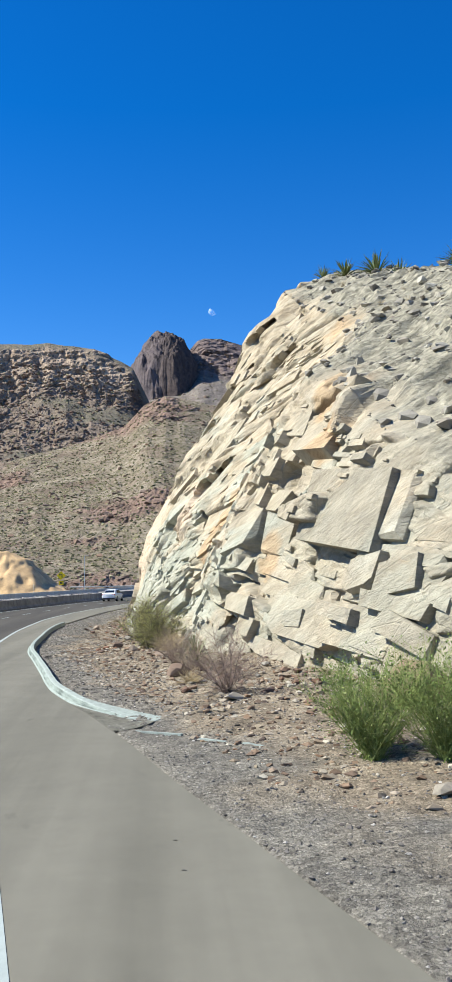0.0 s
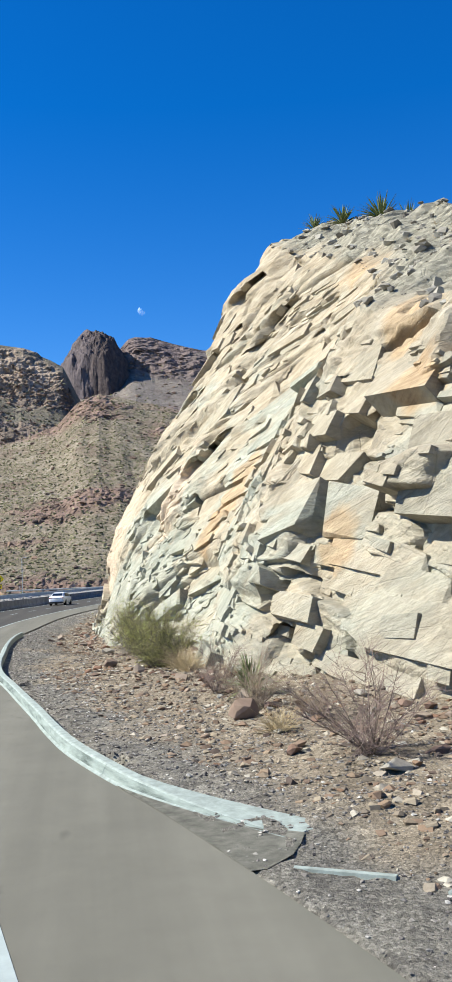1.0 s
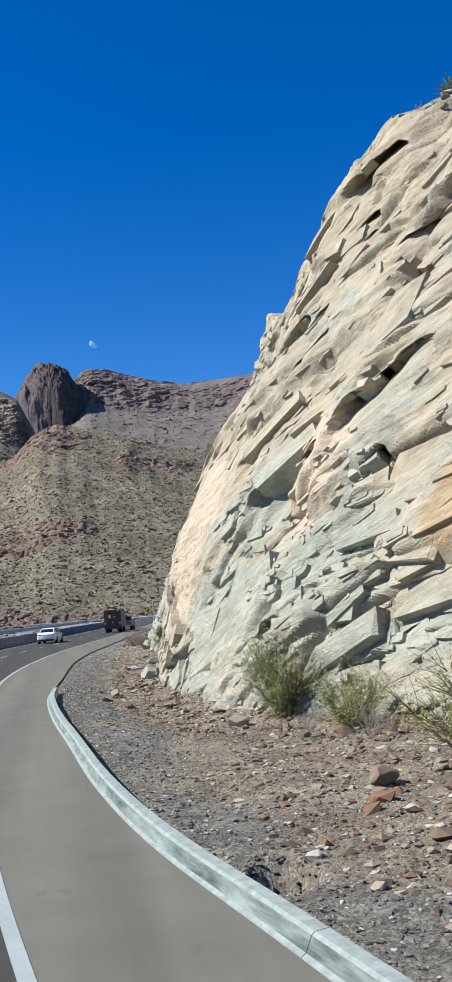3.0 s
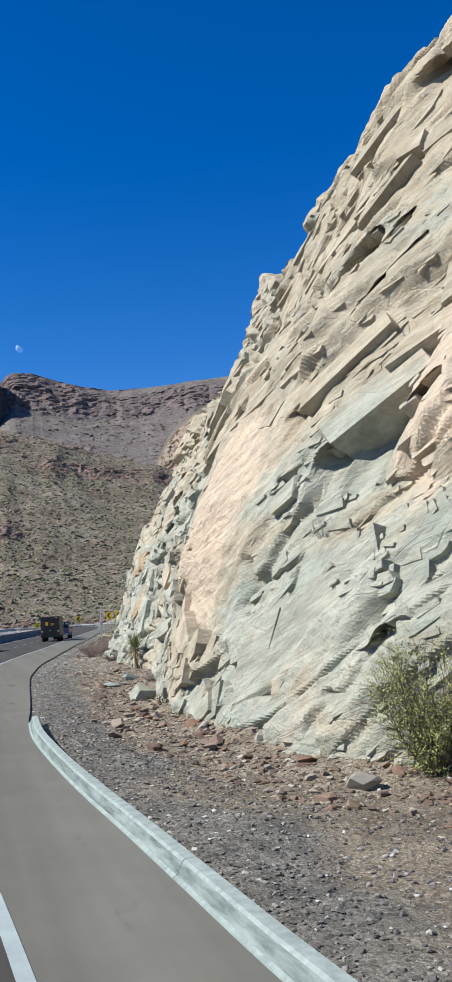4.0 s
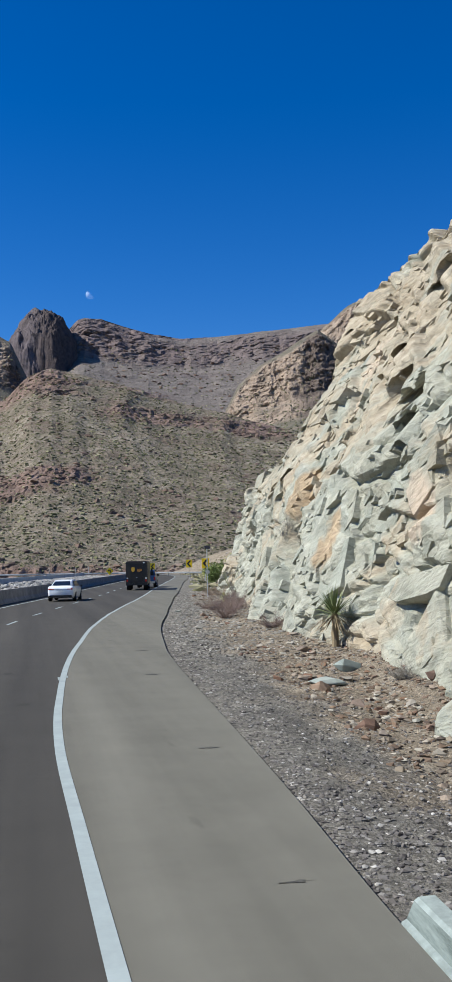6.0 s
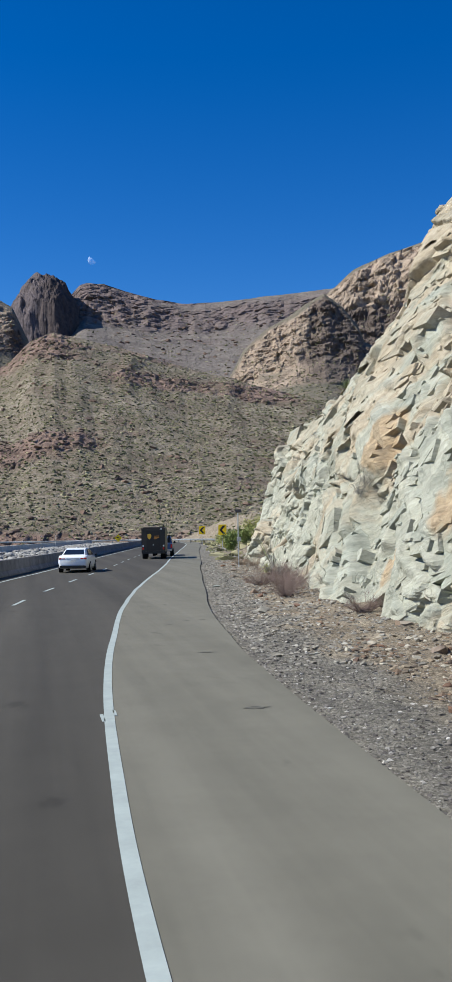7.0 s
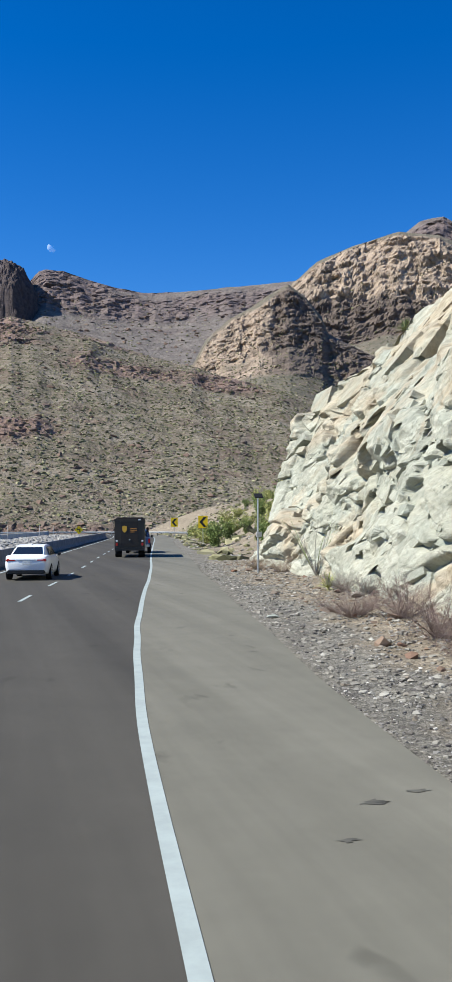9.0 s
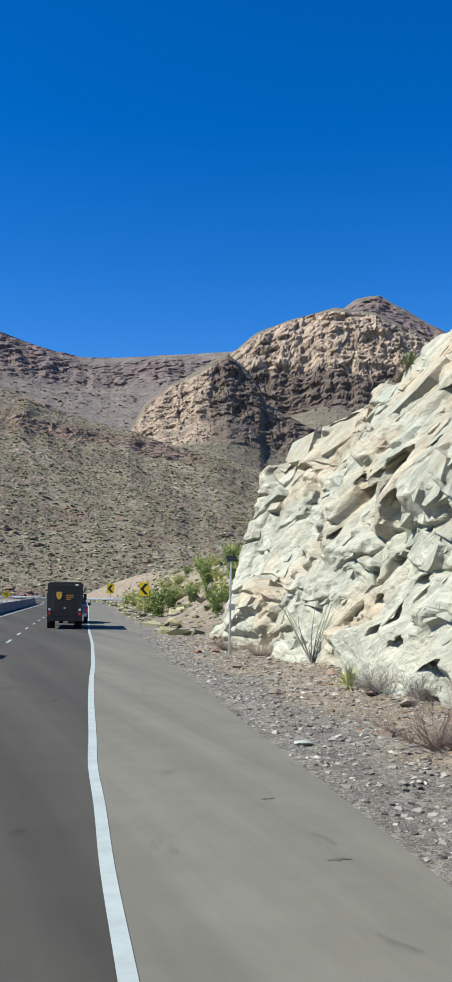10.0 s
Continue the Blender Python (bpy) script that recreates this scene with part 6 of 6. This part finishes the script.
plant(shrub("dry_bush", dry, 1.1, 1.5, 22, 600, 0, 0, M_DRY, M_DRY, 6, 0.5, 0.008), 2.93, 17.3)
plant(shrub("dry_bush", mauve, 1.0, 1.4, 16, 500, 0, 0, M_BARK, M_MAUVE, 7, 0.4, 0.009, M_MAUVE), 2.7, 19.7)
plant(shrub("dry_bush", dry, 0.8, 1.1, 20, 420, 0, 0, M_DRY, M_DRY, 8, 0.5, 0.007), 3.7, 16.2)
for x, y, s in ((2.6, 23.6, 0.9), (2.5, 24.7, 1.0), (2.45, 31.0, 0.6), (2.8, 29.6, 0.6), (2.97, 15.3, 0.6)):
    plant(tuft("straw_tuft", "dry straw-coloured grass tuft", 0.75 * s, 170, M_STRAW, int(10 * y)), x, y)
for x, y, s in ((1.4, 32.6, 0.5), (2.0, 31.0, 0.55)):
    plant(shrub("dry_bush", "low grey brush at the rock's foot", s, s * 1.2, 20, 300, 0, 0, M_GREYBRUSH, M_GREYBRUSH, int(y), 0.5, 0.006), x, y)
plant(rosette("sotol", "spiky grey-green sotol with stiff blades", "sotol", 0.75, 120, 0.016, M_YUCCA, 21, 20, 0.1), 3.2, 19.0)
plant(rosette("yucca", "shaggy green yucca against the rock", "yucca", 0.75, 110, 0.020, M_YUCCA, 22, 60, 0.0, 0.75), 2.3, 60.9)
plant(rosette("sotol", "small yellow-green sotol by the rock's foot", "sotol", 0.5, 70, 0.014, M_CREOSOTE, 23, 10, 0.05), 4.64, 85.2)

# ocotillo: long wands from one root
ocotillo = tagged(new("ocotillo"), "ocotillo with long bare grey-green wands", "ocotillo")
ro = np.random.default_rng(8)
for k in range(17):
    a = ro.uniform(0, 2 * np.pi)
    path = stem(ro, (0, 0, -0.05), (0.5 * math.cos(a), 0.5 * math.sin(a), 1), ro.uniform(1.6, 2.4), 6, 0.35)
    v, f = ribbons([path], [0.022])
    new("wand", mesh_from("wand", v, f, M_GREYBRUSH if k % 3 else M_YUCCA)).parent = ocotillo
plant(ocotillo, 6.45, 91.2)
for x, y, s, mt_ in ((4.7, 84.3, 0.6, M_GREYBRUSH), (4.8, 82.7, 0.5, M_GREYBRUSH), (2.9, 79.0, 0.8, M_MAUVE), (3.5, 78.0, 0.8, M_MAUVE), (2.7, 74.9, 0.8, M_MAUVE), (2.1, 72.8, 0.8, M_MAUVE), (3.6, 73.5, 0.5, M_GREYBRUSH), (6.4, 95.0, 0.7, M_DRY), (6.5, 98.5, 0.6, M_DRY), (2.2, 66.5, 0.5, M_MAUVE), (2.0, 56.0, 0.35, M_GREYBRUSH), (4.9, 81.0, 0.6, M_MAUVE)):
    plant(shrub("dry_bush", "low bare bush along the rock's foot", s * 1.2, s * 2.2, 26, 900, 0, 0, mt_, mt_, int(y * 7), 0.4, 0.008), x, y)

# green bank past the rock
rb = random.Random(12)
bank_a = shrub("creosote_bush", "green bush on the bank past the rock", 1.7, 2.4, 18, 120, 1300, 0.15, M_BARK, M_CREOSOTE, 41, 0.5, 0.015)
bank_b = shrub("broom_bush", "dark green bush on the bank past the rock", 1.6, 2.0, 24, 120, 1300, 0.15, M_BROOM, M_BROOM, 42, 0.8, 0.012, M_BROOM)
spots = []
while len(spots) < 85:
    y = rb.uniform(115, 214)
    x = float(edge(y)) + 3.2 + 22 * rb.random() ** 1.4
    spots.append((x, y))
plant(bank_a, *spots[0]); plant(bank_b, *spots[1])
for k, (x, y) in enumerate(spots[2:]):
    z = float(ground_height(np.array(x), np.array(y)))
    copy_thing((bank_a, bank_b)[k % 2], Matrix.Translation((x, y, z)) @ Matrix.Rotation(rb.uniform(0, 6.3), 4, "Z") @ Matrix.Scale(rb.uniform(0.6, 1.3), 4))


# growth on the rock: rested on its surface
def on_rock(y, z, inside=0.05):
    """Where the rock's surface lies at a height z in the plan's row y."""
    i = int(np.argmin(np.abs(ROCK[:, 0, 1] - y)))
    col = ROCK[i, 3:ROWS_FACE + 20]
    j = int(np.argmin(np.abs(col[:, 2] - z)))
    return Vector(col[j]) + Vector((inside, 0, -inside))


rock_brush = [shrub("dry_bush", "grey brush rooted in a crack of the rock", 0.5, 0.7, 18, 260, 0, 0, M_GREYBRUSH, M_GREYBRUSH, 60 + k, 0.5, 0.006) for k in range(2)]
for k, (y, z, s) in enumerate(((40.6, 3.2, 1.0), (34.1, 1.4, 1.3), (35.7, 3.9, 0.7), (41.0, 3.3, 0.7), (30.7, 3.3, 0.8), (29.9, 2.9, 0.9), (29.4, 2.4, 0.8), (32.2, 1.8, 0.8), (31.7, 1.5, 0.8), (28.8, 1.6, 0.9), (43.2, 8.9, 0.8), (43.5, 1.1, 0.9), (56.9, 18.3, 0.9), (71.9, 3.1, 1.4), (71.2, 2.6, 1.0))):
    m = Matrix.Translation(on_rock(y, z)) @ Matrix.Rotation(k * 1.3, 4, "Z") @ Matrix.Scale(s, 4)
    if k < 2:
        rock_brush[k].matrix_basis = m
    else:
        copy_thing(rock_brush[k % 2], m)


def on_top(x, y):
    """The height of the rock's top at a place."""
    i = int(np.argmin(np.abs(ROCK[:, 0, 1] - y)))
    row = ROCK[i, ROWS_FACE - 70:]
    j = int(np.argmin(np.abs(row[:, 0] - x)))
    return float(row[j, 2])


top_yucca = rosette("yucca", "green yucca on the top of the rock", "yucca", 0.7, 90, 0.02, M_YUCCA, 71, 20, 0.05)
for k, (x, y, s) in enumerate(((14.4, 40.0, 1.5), (13.4, 40.6, 1.3), (12.2, 42.5, 1.0), (11.4, 44.5, 0.8), (10.8, 46.5, 0.6), (17.6, 38.5, 1.3), (15.2, 33.0, 1.2))):
    m = Matrix.Translation((x, y, on_top(x, y) - 0.03)) @ Matrix.Rotation(k * 1.1, 4, "Z") @ Matrix.Scale(s, 4)
    if k == 0:
        top_yucca.matrix_basis = m
    else:
        copy_thing(top_yucca, m)
copy_thing(top_yucca, Matrix.Translation((12.0, 95.8, on_top(12.0, 95.8) - 0.05)) @ Matrix.Scale(0.6, 4))
slope_brush = shrub("dry_bush", "dry straw-coloured bush on the rubble slope", 0.5, 0.9, 16, 240, 0, 0, M_STRAW, M_STRAW, 75, 0.4, 0.007)
rs = random.Random(9)
for k in range(34):
    y = rs.uniform(14, 44)
    x = float(foot(y)) + rs.uniform(8.0, 16)
    m = Matrix.Translation((x, y, on_top(x, y) - 0.04)) @ Matrix.Rotation(k, 4, "Z") @ Matrix.Scale(rs.uniform(0.5, 1.2), 4)
    if k == 0:
        slope_brush.matrix_basis = m
    else:
        copy_thing(slope_brush, m)

# loose stone on the slope behind the rock's edge, and on the bank past its end
def on_back(n, y0, y1, seed):
    r = np.random.default_rng(seed)
    i = r.integers(int((y0 + 4) / ROCK_STEP), int((y1 + 4) / ROCK_STEP), n)
    j = r.integers(ROWS_FACE, ROCK.shape[1] - 2, n)
    return ROCK[i, j] + r.uniform(-0.1, 0.1, (n, 3)) * (1, 1, 0.3)


pts = on_back(8000, 4, 50, 81)
tagged(scatter("slope_rubble", pts, 0.06 + 0.5 * np.random.default_rng(82).uniform(0, 1, len(pts)) ** 5, M_SCREE, seed=83), "grey and tan rubble on the slope above the cut", "rubble", kind="stuff")
rr = np.random.default_rng(84)
by = rr.uniform(110, 245, 5000)
bx = edge(by) + 1.0 + 34 * rr.uniform(0, 1, 5000) ** 1.3
bank_at = np.stack([bx, by, ground_height(bx, by)], -1)
tagged(scatter("bank_stone", bank_at[:3200], 0.08 + 0.5 * rr.uniform(0, 1, 3200) ** 4, M_SCREE, seed=85), "pale stone strewn over the earth bank", "stones", kind="stuff")
tagged(scatter("bank_scrub", bank_at[3200:], 0.3 + 1.0 * rr.uniform(0, 1, 1800) ** 2, M_SCRUB, [stone_shape(140 + k, 9, 0.8) for k in range(5)], seed=86), "low green scrub on the earth bank", "scrub", kind="stuff")

# scrub and stones on the hillside ------------------------------------------------------------------------
def on_hill(P, rock, n, want_rock, seed, rows):
    r = np.random.default_rng(seed)
    i = r.integers(0, int(P.shape[0] * rows), n)
    j = r.integers(0, P.shape[1] - 1, n)
    fi, fj = r.uniform(0, 1, (n, 1)), r.uniform(0, 1, (n, 1))
    at = (P[i, j] * (1 - fi) + P[i + 1, j] * fi) * (1 - fj) + (P[i, j + 1] * (1 - fi) + P[i + 1, j + 1] * fi) * fj
    k = r.uniform(0, 1, n) < (rock[i, j] if want_rock else 1 - 0.6 * rock[i, j])
    return at[k]


CLUMPS = [stone_shape(100 + k, 9, 0.75) for k in range(6)]
hp, hr = HILLS["hillside"]
at = on_hill(hp, hr, 62000, False, 3, 0.86)
tagged(scatter("scrub", at, 0.6 + 1.5 * np.random.default_rng(2).uniform(0, 1, len(at)) ** 2.5, M_SCRUB, CLUMPS, seed=8), "olive and tan desert scrub dotting the hillside", "scrub", kind="stuff")
at = on_hill(hp, hr * 0.75 + 0.12, 26000, True, 4, 0.8)
tagged(scatter("outcrop_stone", at, 0.8 + 3.2 * np.random.default_rng(6).uniform(0, 1, len(at)) ** 3, M_OUTCROP, STONES, seed=9), "dark red-brown outcrop rocks on the hillside", "outcrop", kind="stuff")


# blocks that stand out of the rock cut ---------------------------------------------------------------------
def block_shape(seed):
    """An irregular broken plate, 1 m across: an uneven outline, a slightly tilted front, one or two edges split off."""
    r = random.Random(seed)
    bm = bmesh.new()
    corners = []
    tx, ty = r.uniform(-0.04, 0.04), r.uniform(-0.05, 0.05)
    lean = r.uniform(-0.12, 0.12)
    for x, y in ((-0.5, -0.5), (0.5, -0.5), (0.5, 0.5), (-0.5, 0.5)):
        x, y = x * r.uniform(0.84, 1.04) + lean * y, y * r.uniform(0.80, 1.04)
        if r.random() < 0.22:
            corners += [(x * r.uniform(0.6, 0.8), y), (x, y * r.uniform(0.4, 0.75))]
        else:
            corners.append((x, y))
    for x, y in corners:
        bm.verts.new((x, y, -0.5))
        if r.random() < 0.2:
            g = r.uniform(0.80, 0.93)
            bm.verts.new((x, y, 0.5 - r.uniform(0.04, 0.16)))
            bm.verts.new((x * g, y * g, 0.5 + tx * x + ty * y))
        else:
            bm.verts.new((x * 0.99, y * 0.985, 0.5 + tx * x + ty * y))
    made = bmesh.ops.convex_hull(bm, input=bm.verts)
    bmesh.ops.delete(bm, geom=[g for g in made["geom_interior"] if isinstance(g, bmesh.types.BMVert)], context="VERTS")
    bmesh.ops.recalc_face_normals(bm, faces=bm.faces)
    bm.verts.index_update()
    v = np.array([tuple(q.co) for q in bm.verts])
    f = np.array([[q.index for q in face.verts] for face in bm.faces])
    bm.free()
    return v, f


BLOCKS = [block_shape(k) for k in range(40)]


def block_poses(n, y0, y1, lo, hi, depth, out, broken, seed, top=1.0):
    """Poses (n, 3, 4) of blocks bedded in the face: sizes along and across the bedding, and how far they stand out."""
    r = np.random.default_rng(seed)
    i = r.integers(int((y0 + 4) / ROCK_STEP), int((y1 + 4) / ROCK_STEP), n)
    j = (6 + r.uniform(0, 1, n) * (ROWS_FACE - 8) * top).astype(int)
    P, N = ROCK[i, j], ROCK_N[i, j]
    fz = fbm(P[:, 1] * 0.22, P[:, 2] * 0.22, 2, 91)
    keep = (r.uniform(0, 1, n) < smooth(-0.4, 0.5, fz if broken > 0 else -fz) * 0.9 + 0.1) & (r.uniform(0, 1, n) < P[:, 2].max() * 0 + np.clip(ROCK[i, ROWS_FACE, 2] / 16, 0.15, 1))
    keep &= r.uniform(0, 1, n) < 1 - 0.4 * smooth(56, 62, P[:, 1])
    keep &= (np.abs(P[:, 1] - 45.3) > 1.7 + 0.2 * hi[0]) | (np.abs(P[:, 2] - 4.2) > 2.8)      # one flat panel
    keep &= (ROCK_HOLE if hi[0] < 1.0 else NEAR_HOLE)[i, j] < 0.3
    P, N, i, j = P[keep], N[keep], i[keep], j[keep]
    n = len(P)
    th = bedding(P[:, 1]) + r.normal(0.0, 0.06 + 0.20 * smooth(26, 40, P[:, 1]), n)
    k = r.uniform(0, 1, n) ** 1.8
    su = lo[0] + (hi[0] - lo[0]) * k
    N = N + r.normal(0, 1, (n, 3)) * np.minimum(0.03 / su, 0.06)[:, None]
    N /= np.linalg.norm(N, axis=1)[:, None]
    U = np.cross(N, np.stack([0 * th, np.sin(th), np.cos(th)], -1))      # the trace of the beds on the face
    U *= np.sign(U[:, 1])[:, None]
    U /= np.linalg.norm(U, axis=1)[:, None]
    V = np.cross(N, U)
    sv = lo[1] + (hi[1] - lo[1]) * np.clip(k + r.normal(0, 0.15, n), 0, 1)
    e = r.uniform(out[0], out[1], n) - 0.08 * smooth(70, 90, P[:, 1]) + (r.uniform(0, 1, n) < 0.05) * r.uniform(0.08, 0.3, n) * min(1.0, depth)
    # bed each block by the surface round it, so that none stands proud on a bulge
    lows = []
    for a in (-0.42, 0.0, 0.42):
        for b in (-0.4, 0.0, 0.4):
            ii = np.clip(i + np.rint(a * su / ROCK_STEP).astype(int), 0, ROCK.shape[0] - 1)
            jj = np.clip(j + np.rint(b * sv / 0.05).astype(int), 2, ROWS_FACE)
            lows.append(((ROCK[ii, jj] - P) * N).sum(1))
    e = e + np.minimum(np.quantile(np.array(lows), 0.42, axis=0), 0.06)
    C = P + N * (e - depth / 2)[:, None]
    return np.stack([U * su[:, None], V * sv[:, None], N * depth, C], -1)


def block_mesh(name, poses, seed):
    r = np.random.default_rng(seed)
    which = r.integers(0, len(BLOCKS), len(poses))
    flip = r.choice((-1.0, 1.0), (len(poses), 2))
    vs, fs, base = [], [], 0
    for k, (v, f) in enumerate(BLOCKS):
        m = poses[which == k]
        if not len(m):
            continue
        q = np.repeat(v[None], len(m), 0)
        s = flip[which == k]
        turn = s[:, 0] * s[:, 1]
        q = q * np.stack([turn, turn, 1 + 0 * turn], -1)[:, None]
        w = np.einsum("nij,nkj->nki", m[:, :, :3], q) + m[:, None, :, 3]
        vs.append(w.reshape(-1, 3))
        fs.append((f[None] + base + np.arange(len(m))[:, None, None] * len(v)).reshape(-1, 3))
        base += w.shape[0] * w.shape[1]
    vs, fs = np.concatenate(vs), np.concatenate(fs)
    me = bpy.data.meshes.new(name)
    me.vertices.add(len(vs))
    me.vertices.foreach_set("co", vs.reshape(-1).astype(np.float32))
    me.loops.add(fs.size)
    me.loops.foreach_set("vertex_index", fs.reshape(-1).astype(np.int32))
    me.polygons.add(len(fs))
    me.polygons.foreach_set("loop_start", np.arange(0, fs.size, 3, dtype=np.int32))
    me.polygons.foreach_set("use_smooth", np.zeros(len(fs), bool))
    me.update(calc_edges=True)
    me.materials.append(M_CLIFF)
    ob = new(name, me)
    ob.parent = bpy.data.objects["rock_cut"]
    return ob


slabs = np.concatenate([block_poses(800, 6, 95, (1.2, 0.45), (4.0, 1.8), 0.9, (-0.06, 0.05), 0, 500, 0.88), block_poses(500, 8, 33, (1.3, 0.16), (4.6, 0.75), 0.9, (-0.07, 0.12), 0, 506, 0.88), block_poses(500, 8, 33, (1.0, 0.12), (3.0, 0.4), 0.9, (-0.05, 0.16), 1, 508, 0.88)])
mid = np.concatenate([block_poses(4400, 4, 101, (0.4, 0.18), (1.5, 0.7), 0.6, (-0.05, 0.08), 1, 501, 0.95), block_poses(900, 4, 101, (0.8, 0.2), (2.2, 0.5), 0.6, (-0.06, 0.07), 0, 504, 0.95)])
ledges = block_poses(100, 9, 74, (1.2, 0.25), (3.2, 0.6), 1.1, (0.10, 0.34), 1, 507, 0.85)
mid = np.concatenate([mid, ledges, block_poses(600, 80, 101, (0.5, 0.14), (1.9, 0.5), 0.6, (0.02, 0.13), 1, 511, 0.93), block_poses(300, 80, 101, (0.6, 0.16), (2.2, 0.55), 0.6, (0.0, 0.12), 0, 512, 0.93)])
small = block_poses(15000, 4, 106, (0.25, 0.07), (0.9, 0.24), 0.3, (-0.02, 0.06), 1, 502, 0.93)
tagged(block_mesh("broken_block", mid, 1), kind="stuff")
tagged(block_mesh("broken_chip", small, 2), kind="stuff")
MARKED = [     # row, height, length, breadth, turn, how far each stands out
    (15.6, 3.8, 4.6, 1.9, 0.0, 0.22), (13.7, 3.6, 1.6, 1.5, 0.1, 0.34), (19.6, 5.9, 2.6, 1.5, 0.0, 0.25), (18.9, 2.5, 3.6, 0.7, 0.0, 0.25), (20.1, 3.3, 2.0, 1.2, 0.0, 0.3), (13.9, 2.3, 1.6, 0.74, 0.2, 0.4),
    (12.5, 2.2, 1.5, 0.83, 0.3, 0.4), (11.6, 1.2, 1.9, 0.53, -0.1, 0.4), (20.7, 5.4, 1.2, 0.48, 0.0, 0.2), (18.9, 5.1, 1.5, 0.41, 0.0, 0.22), (16.7, 4.9, 1.8, 0.34, 0.0, 0.25), (19.4, 7.5, 2.2, 0.5, 0.0, 0.15),
    (22.0, 3.4, 1.8, 1.4, 0.2, 0.25), (16.9, 1.2, 4.4, 1.1, 0.0, 0.12), (21.7, 2.6, 1.1, 0.46, 0.0, 0.3), (20.5, 2.5, 1.1, 0.41, 0.0, 0.3),
    (20.9, 1.5, 1.9, 0.56, 0.0, 0.35), (20.3, 3.5, 1.1, 0.72, 0.0, 0.25), (23.0, 4.7, 1.7, 0.76, 0.0, 0.3), (22.3, 5.4, 1.3, 0.68, 0.1, 0.3), (20.2, 1.0, 1.1, 0.58, 0.0, 0.3), (19.9, 2.0, 0.9, 0.6, 0.0, 0.3),
    (40.3, 5.75, 2.8, 0.95, 0.1, 0.3), (42.1, 4.2, 1.0, 0.58, 0.0, 0.25), (41.9, 6.8, 2.8, 0.75, 0.1, 0.25), (39.3, 6.7, 2.3, 0.9, 0.1, 0.25), (104.6, 5.9, 2.6, 0.4, 0.0, 0.8), (103.5, 5.4, 1.8, 0.35, 0.0, 0.4),
    (102.6, 7.7, 3.0, 1.2, 0.0, 0.3), (99.1, 7.8, 3.2, 1.0, 0.1, 0.25), (90.7, 5.8, 3.6, 0.9, 0.1, 0.4), (91.8, 7.9, 3.6, 1.2, 0.1, 0.3), (97.0, 5.1, 2.6, 1.2, 0.0, 0.3), (87.2, 7.8, 3.0, 0.8, 0.1, 0.35)]


def marked_poses():
    out = []
    for y, z, along, across, turn, e in MARKED:
        i = int(round((y + 4) / ROCK_STEP))
        j = int(np.argmin(np.abs(ROCK[i, :ROWS_FACE, 2] - z)))
        near = ROCK[max(i - 8, 0):i + 9, max(j - 8, 0):j + 9].reshape(-1, 3)
        N = ROCK_N[i, j]
        th = float(bedding(np.array(y))) + turn
        U = np.cross(N, (0, math.sin(th), math.cos(th)))
        U *= np.sign(U[1])
        U /= np.linalg.norm(U)
        c = np.array((ROCK[i, j, 0], y, z))
        lift = float(np.median((near - c) @ N)) + 0.6 * e
        out.append(np.stack([U * along, np.cross(N, U) * across, N * 1.4, c + N * (lift - 0.7)], -1))
        tilt = np.random.default_rng(len(out)).normal(0, 0.10, 2)
        out[-1][:, 2] += 1.4 * (tilt[0] * U + tilt[1] * np.cross(N, U))
    return np.array(out)


slab_meshes = [mesh_from("rock_slab", v, f, M_CLIFF) for v, f in BLOCKS]
pick = np.concatenate([marked_poses(), slabs[np.argsort(np.abs(slabs[:, 1, 3] - 34))]])
for k, m in enumerate(pick[:290]):
    ob = new("rock_slab", slab_meshes[k % len(slab_meshes)])
    ob.parent = bpy.data.objects["rock_cut"]
    ob.matrix_basis = Matrix([list(row) for row in m] + [[0, 0, 0, 1]])
if len(pick) > 290:
    tagged(block_mesh("far_slab", pick[290:], 3), kind="stuff")

for key, n_, size, mat_, seed_ in (("mesa", 9000, (2.0, 6.0), M_OUTCROP, 91), ("mesa", 9000, (1.5, 3.5), M_SCRUB, 92), ("far_peak", 5000, (3.0, 9.0), M_OUTCROP, 93), ("far_peak", 5000, (2.5, 5.0), M_SCRUB, 94), ("cliff_spur", 5000, (1.2, 3.0), M_SCRUB, 95), ("upper_mesa", 5000, (1.6, 3.6), M_SCRUB, 96)):
    hp, hr = HILLS[key]
    at = on_hill(hp, hr * 0.6 + 0.35 if mat_ == M_OUTCROP else hr, n_, mat_ == M_OUTCROP, seed_, 0.72)
    k = np.random.default_rng(seed_).uniform(0, 1, len(at)) ** 2.5
    tagged(scatter("outcrop_stone" if mat_ == M_OUTCROP else "scrub", at, size[0] + (size[1] - size[0]) * k, mat_, STONES if mat_ == M_OUTCROP else CLUMPS, seed=seed_), "brown rocks on the mountain slope" if mat_ == M_OUTCROP else "dark scrub on the mountain slope", "outcrop" if mat_ == M_OUTCROP else "scrub", kind="stuff")
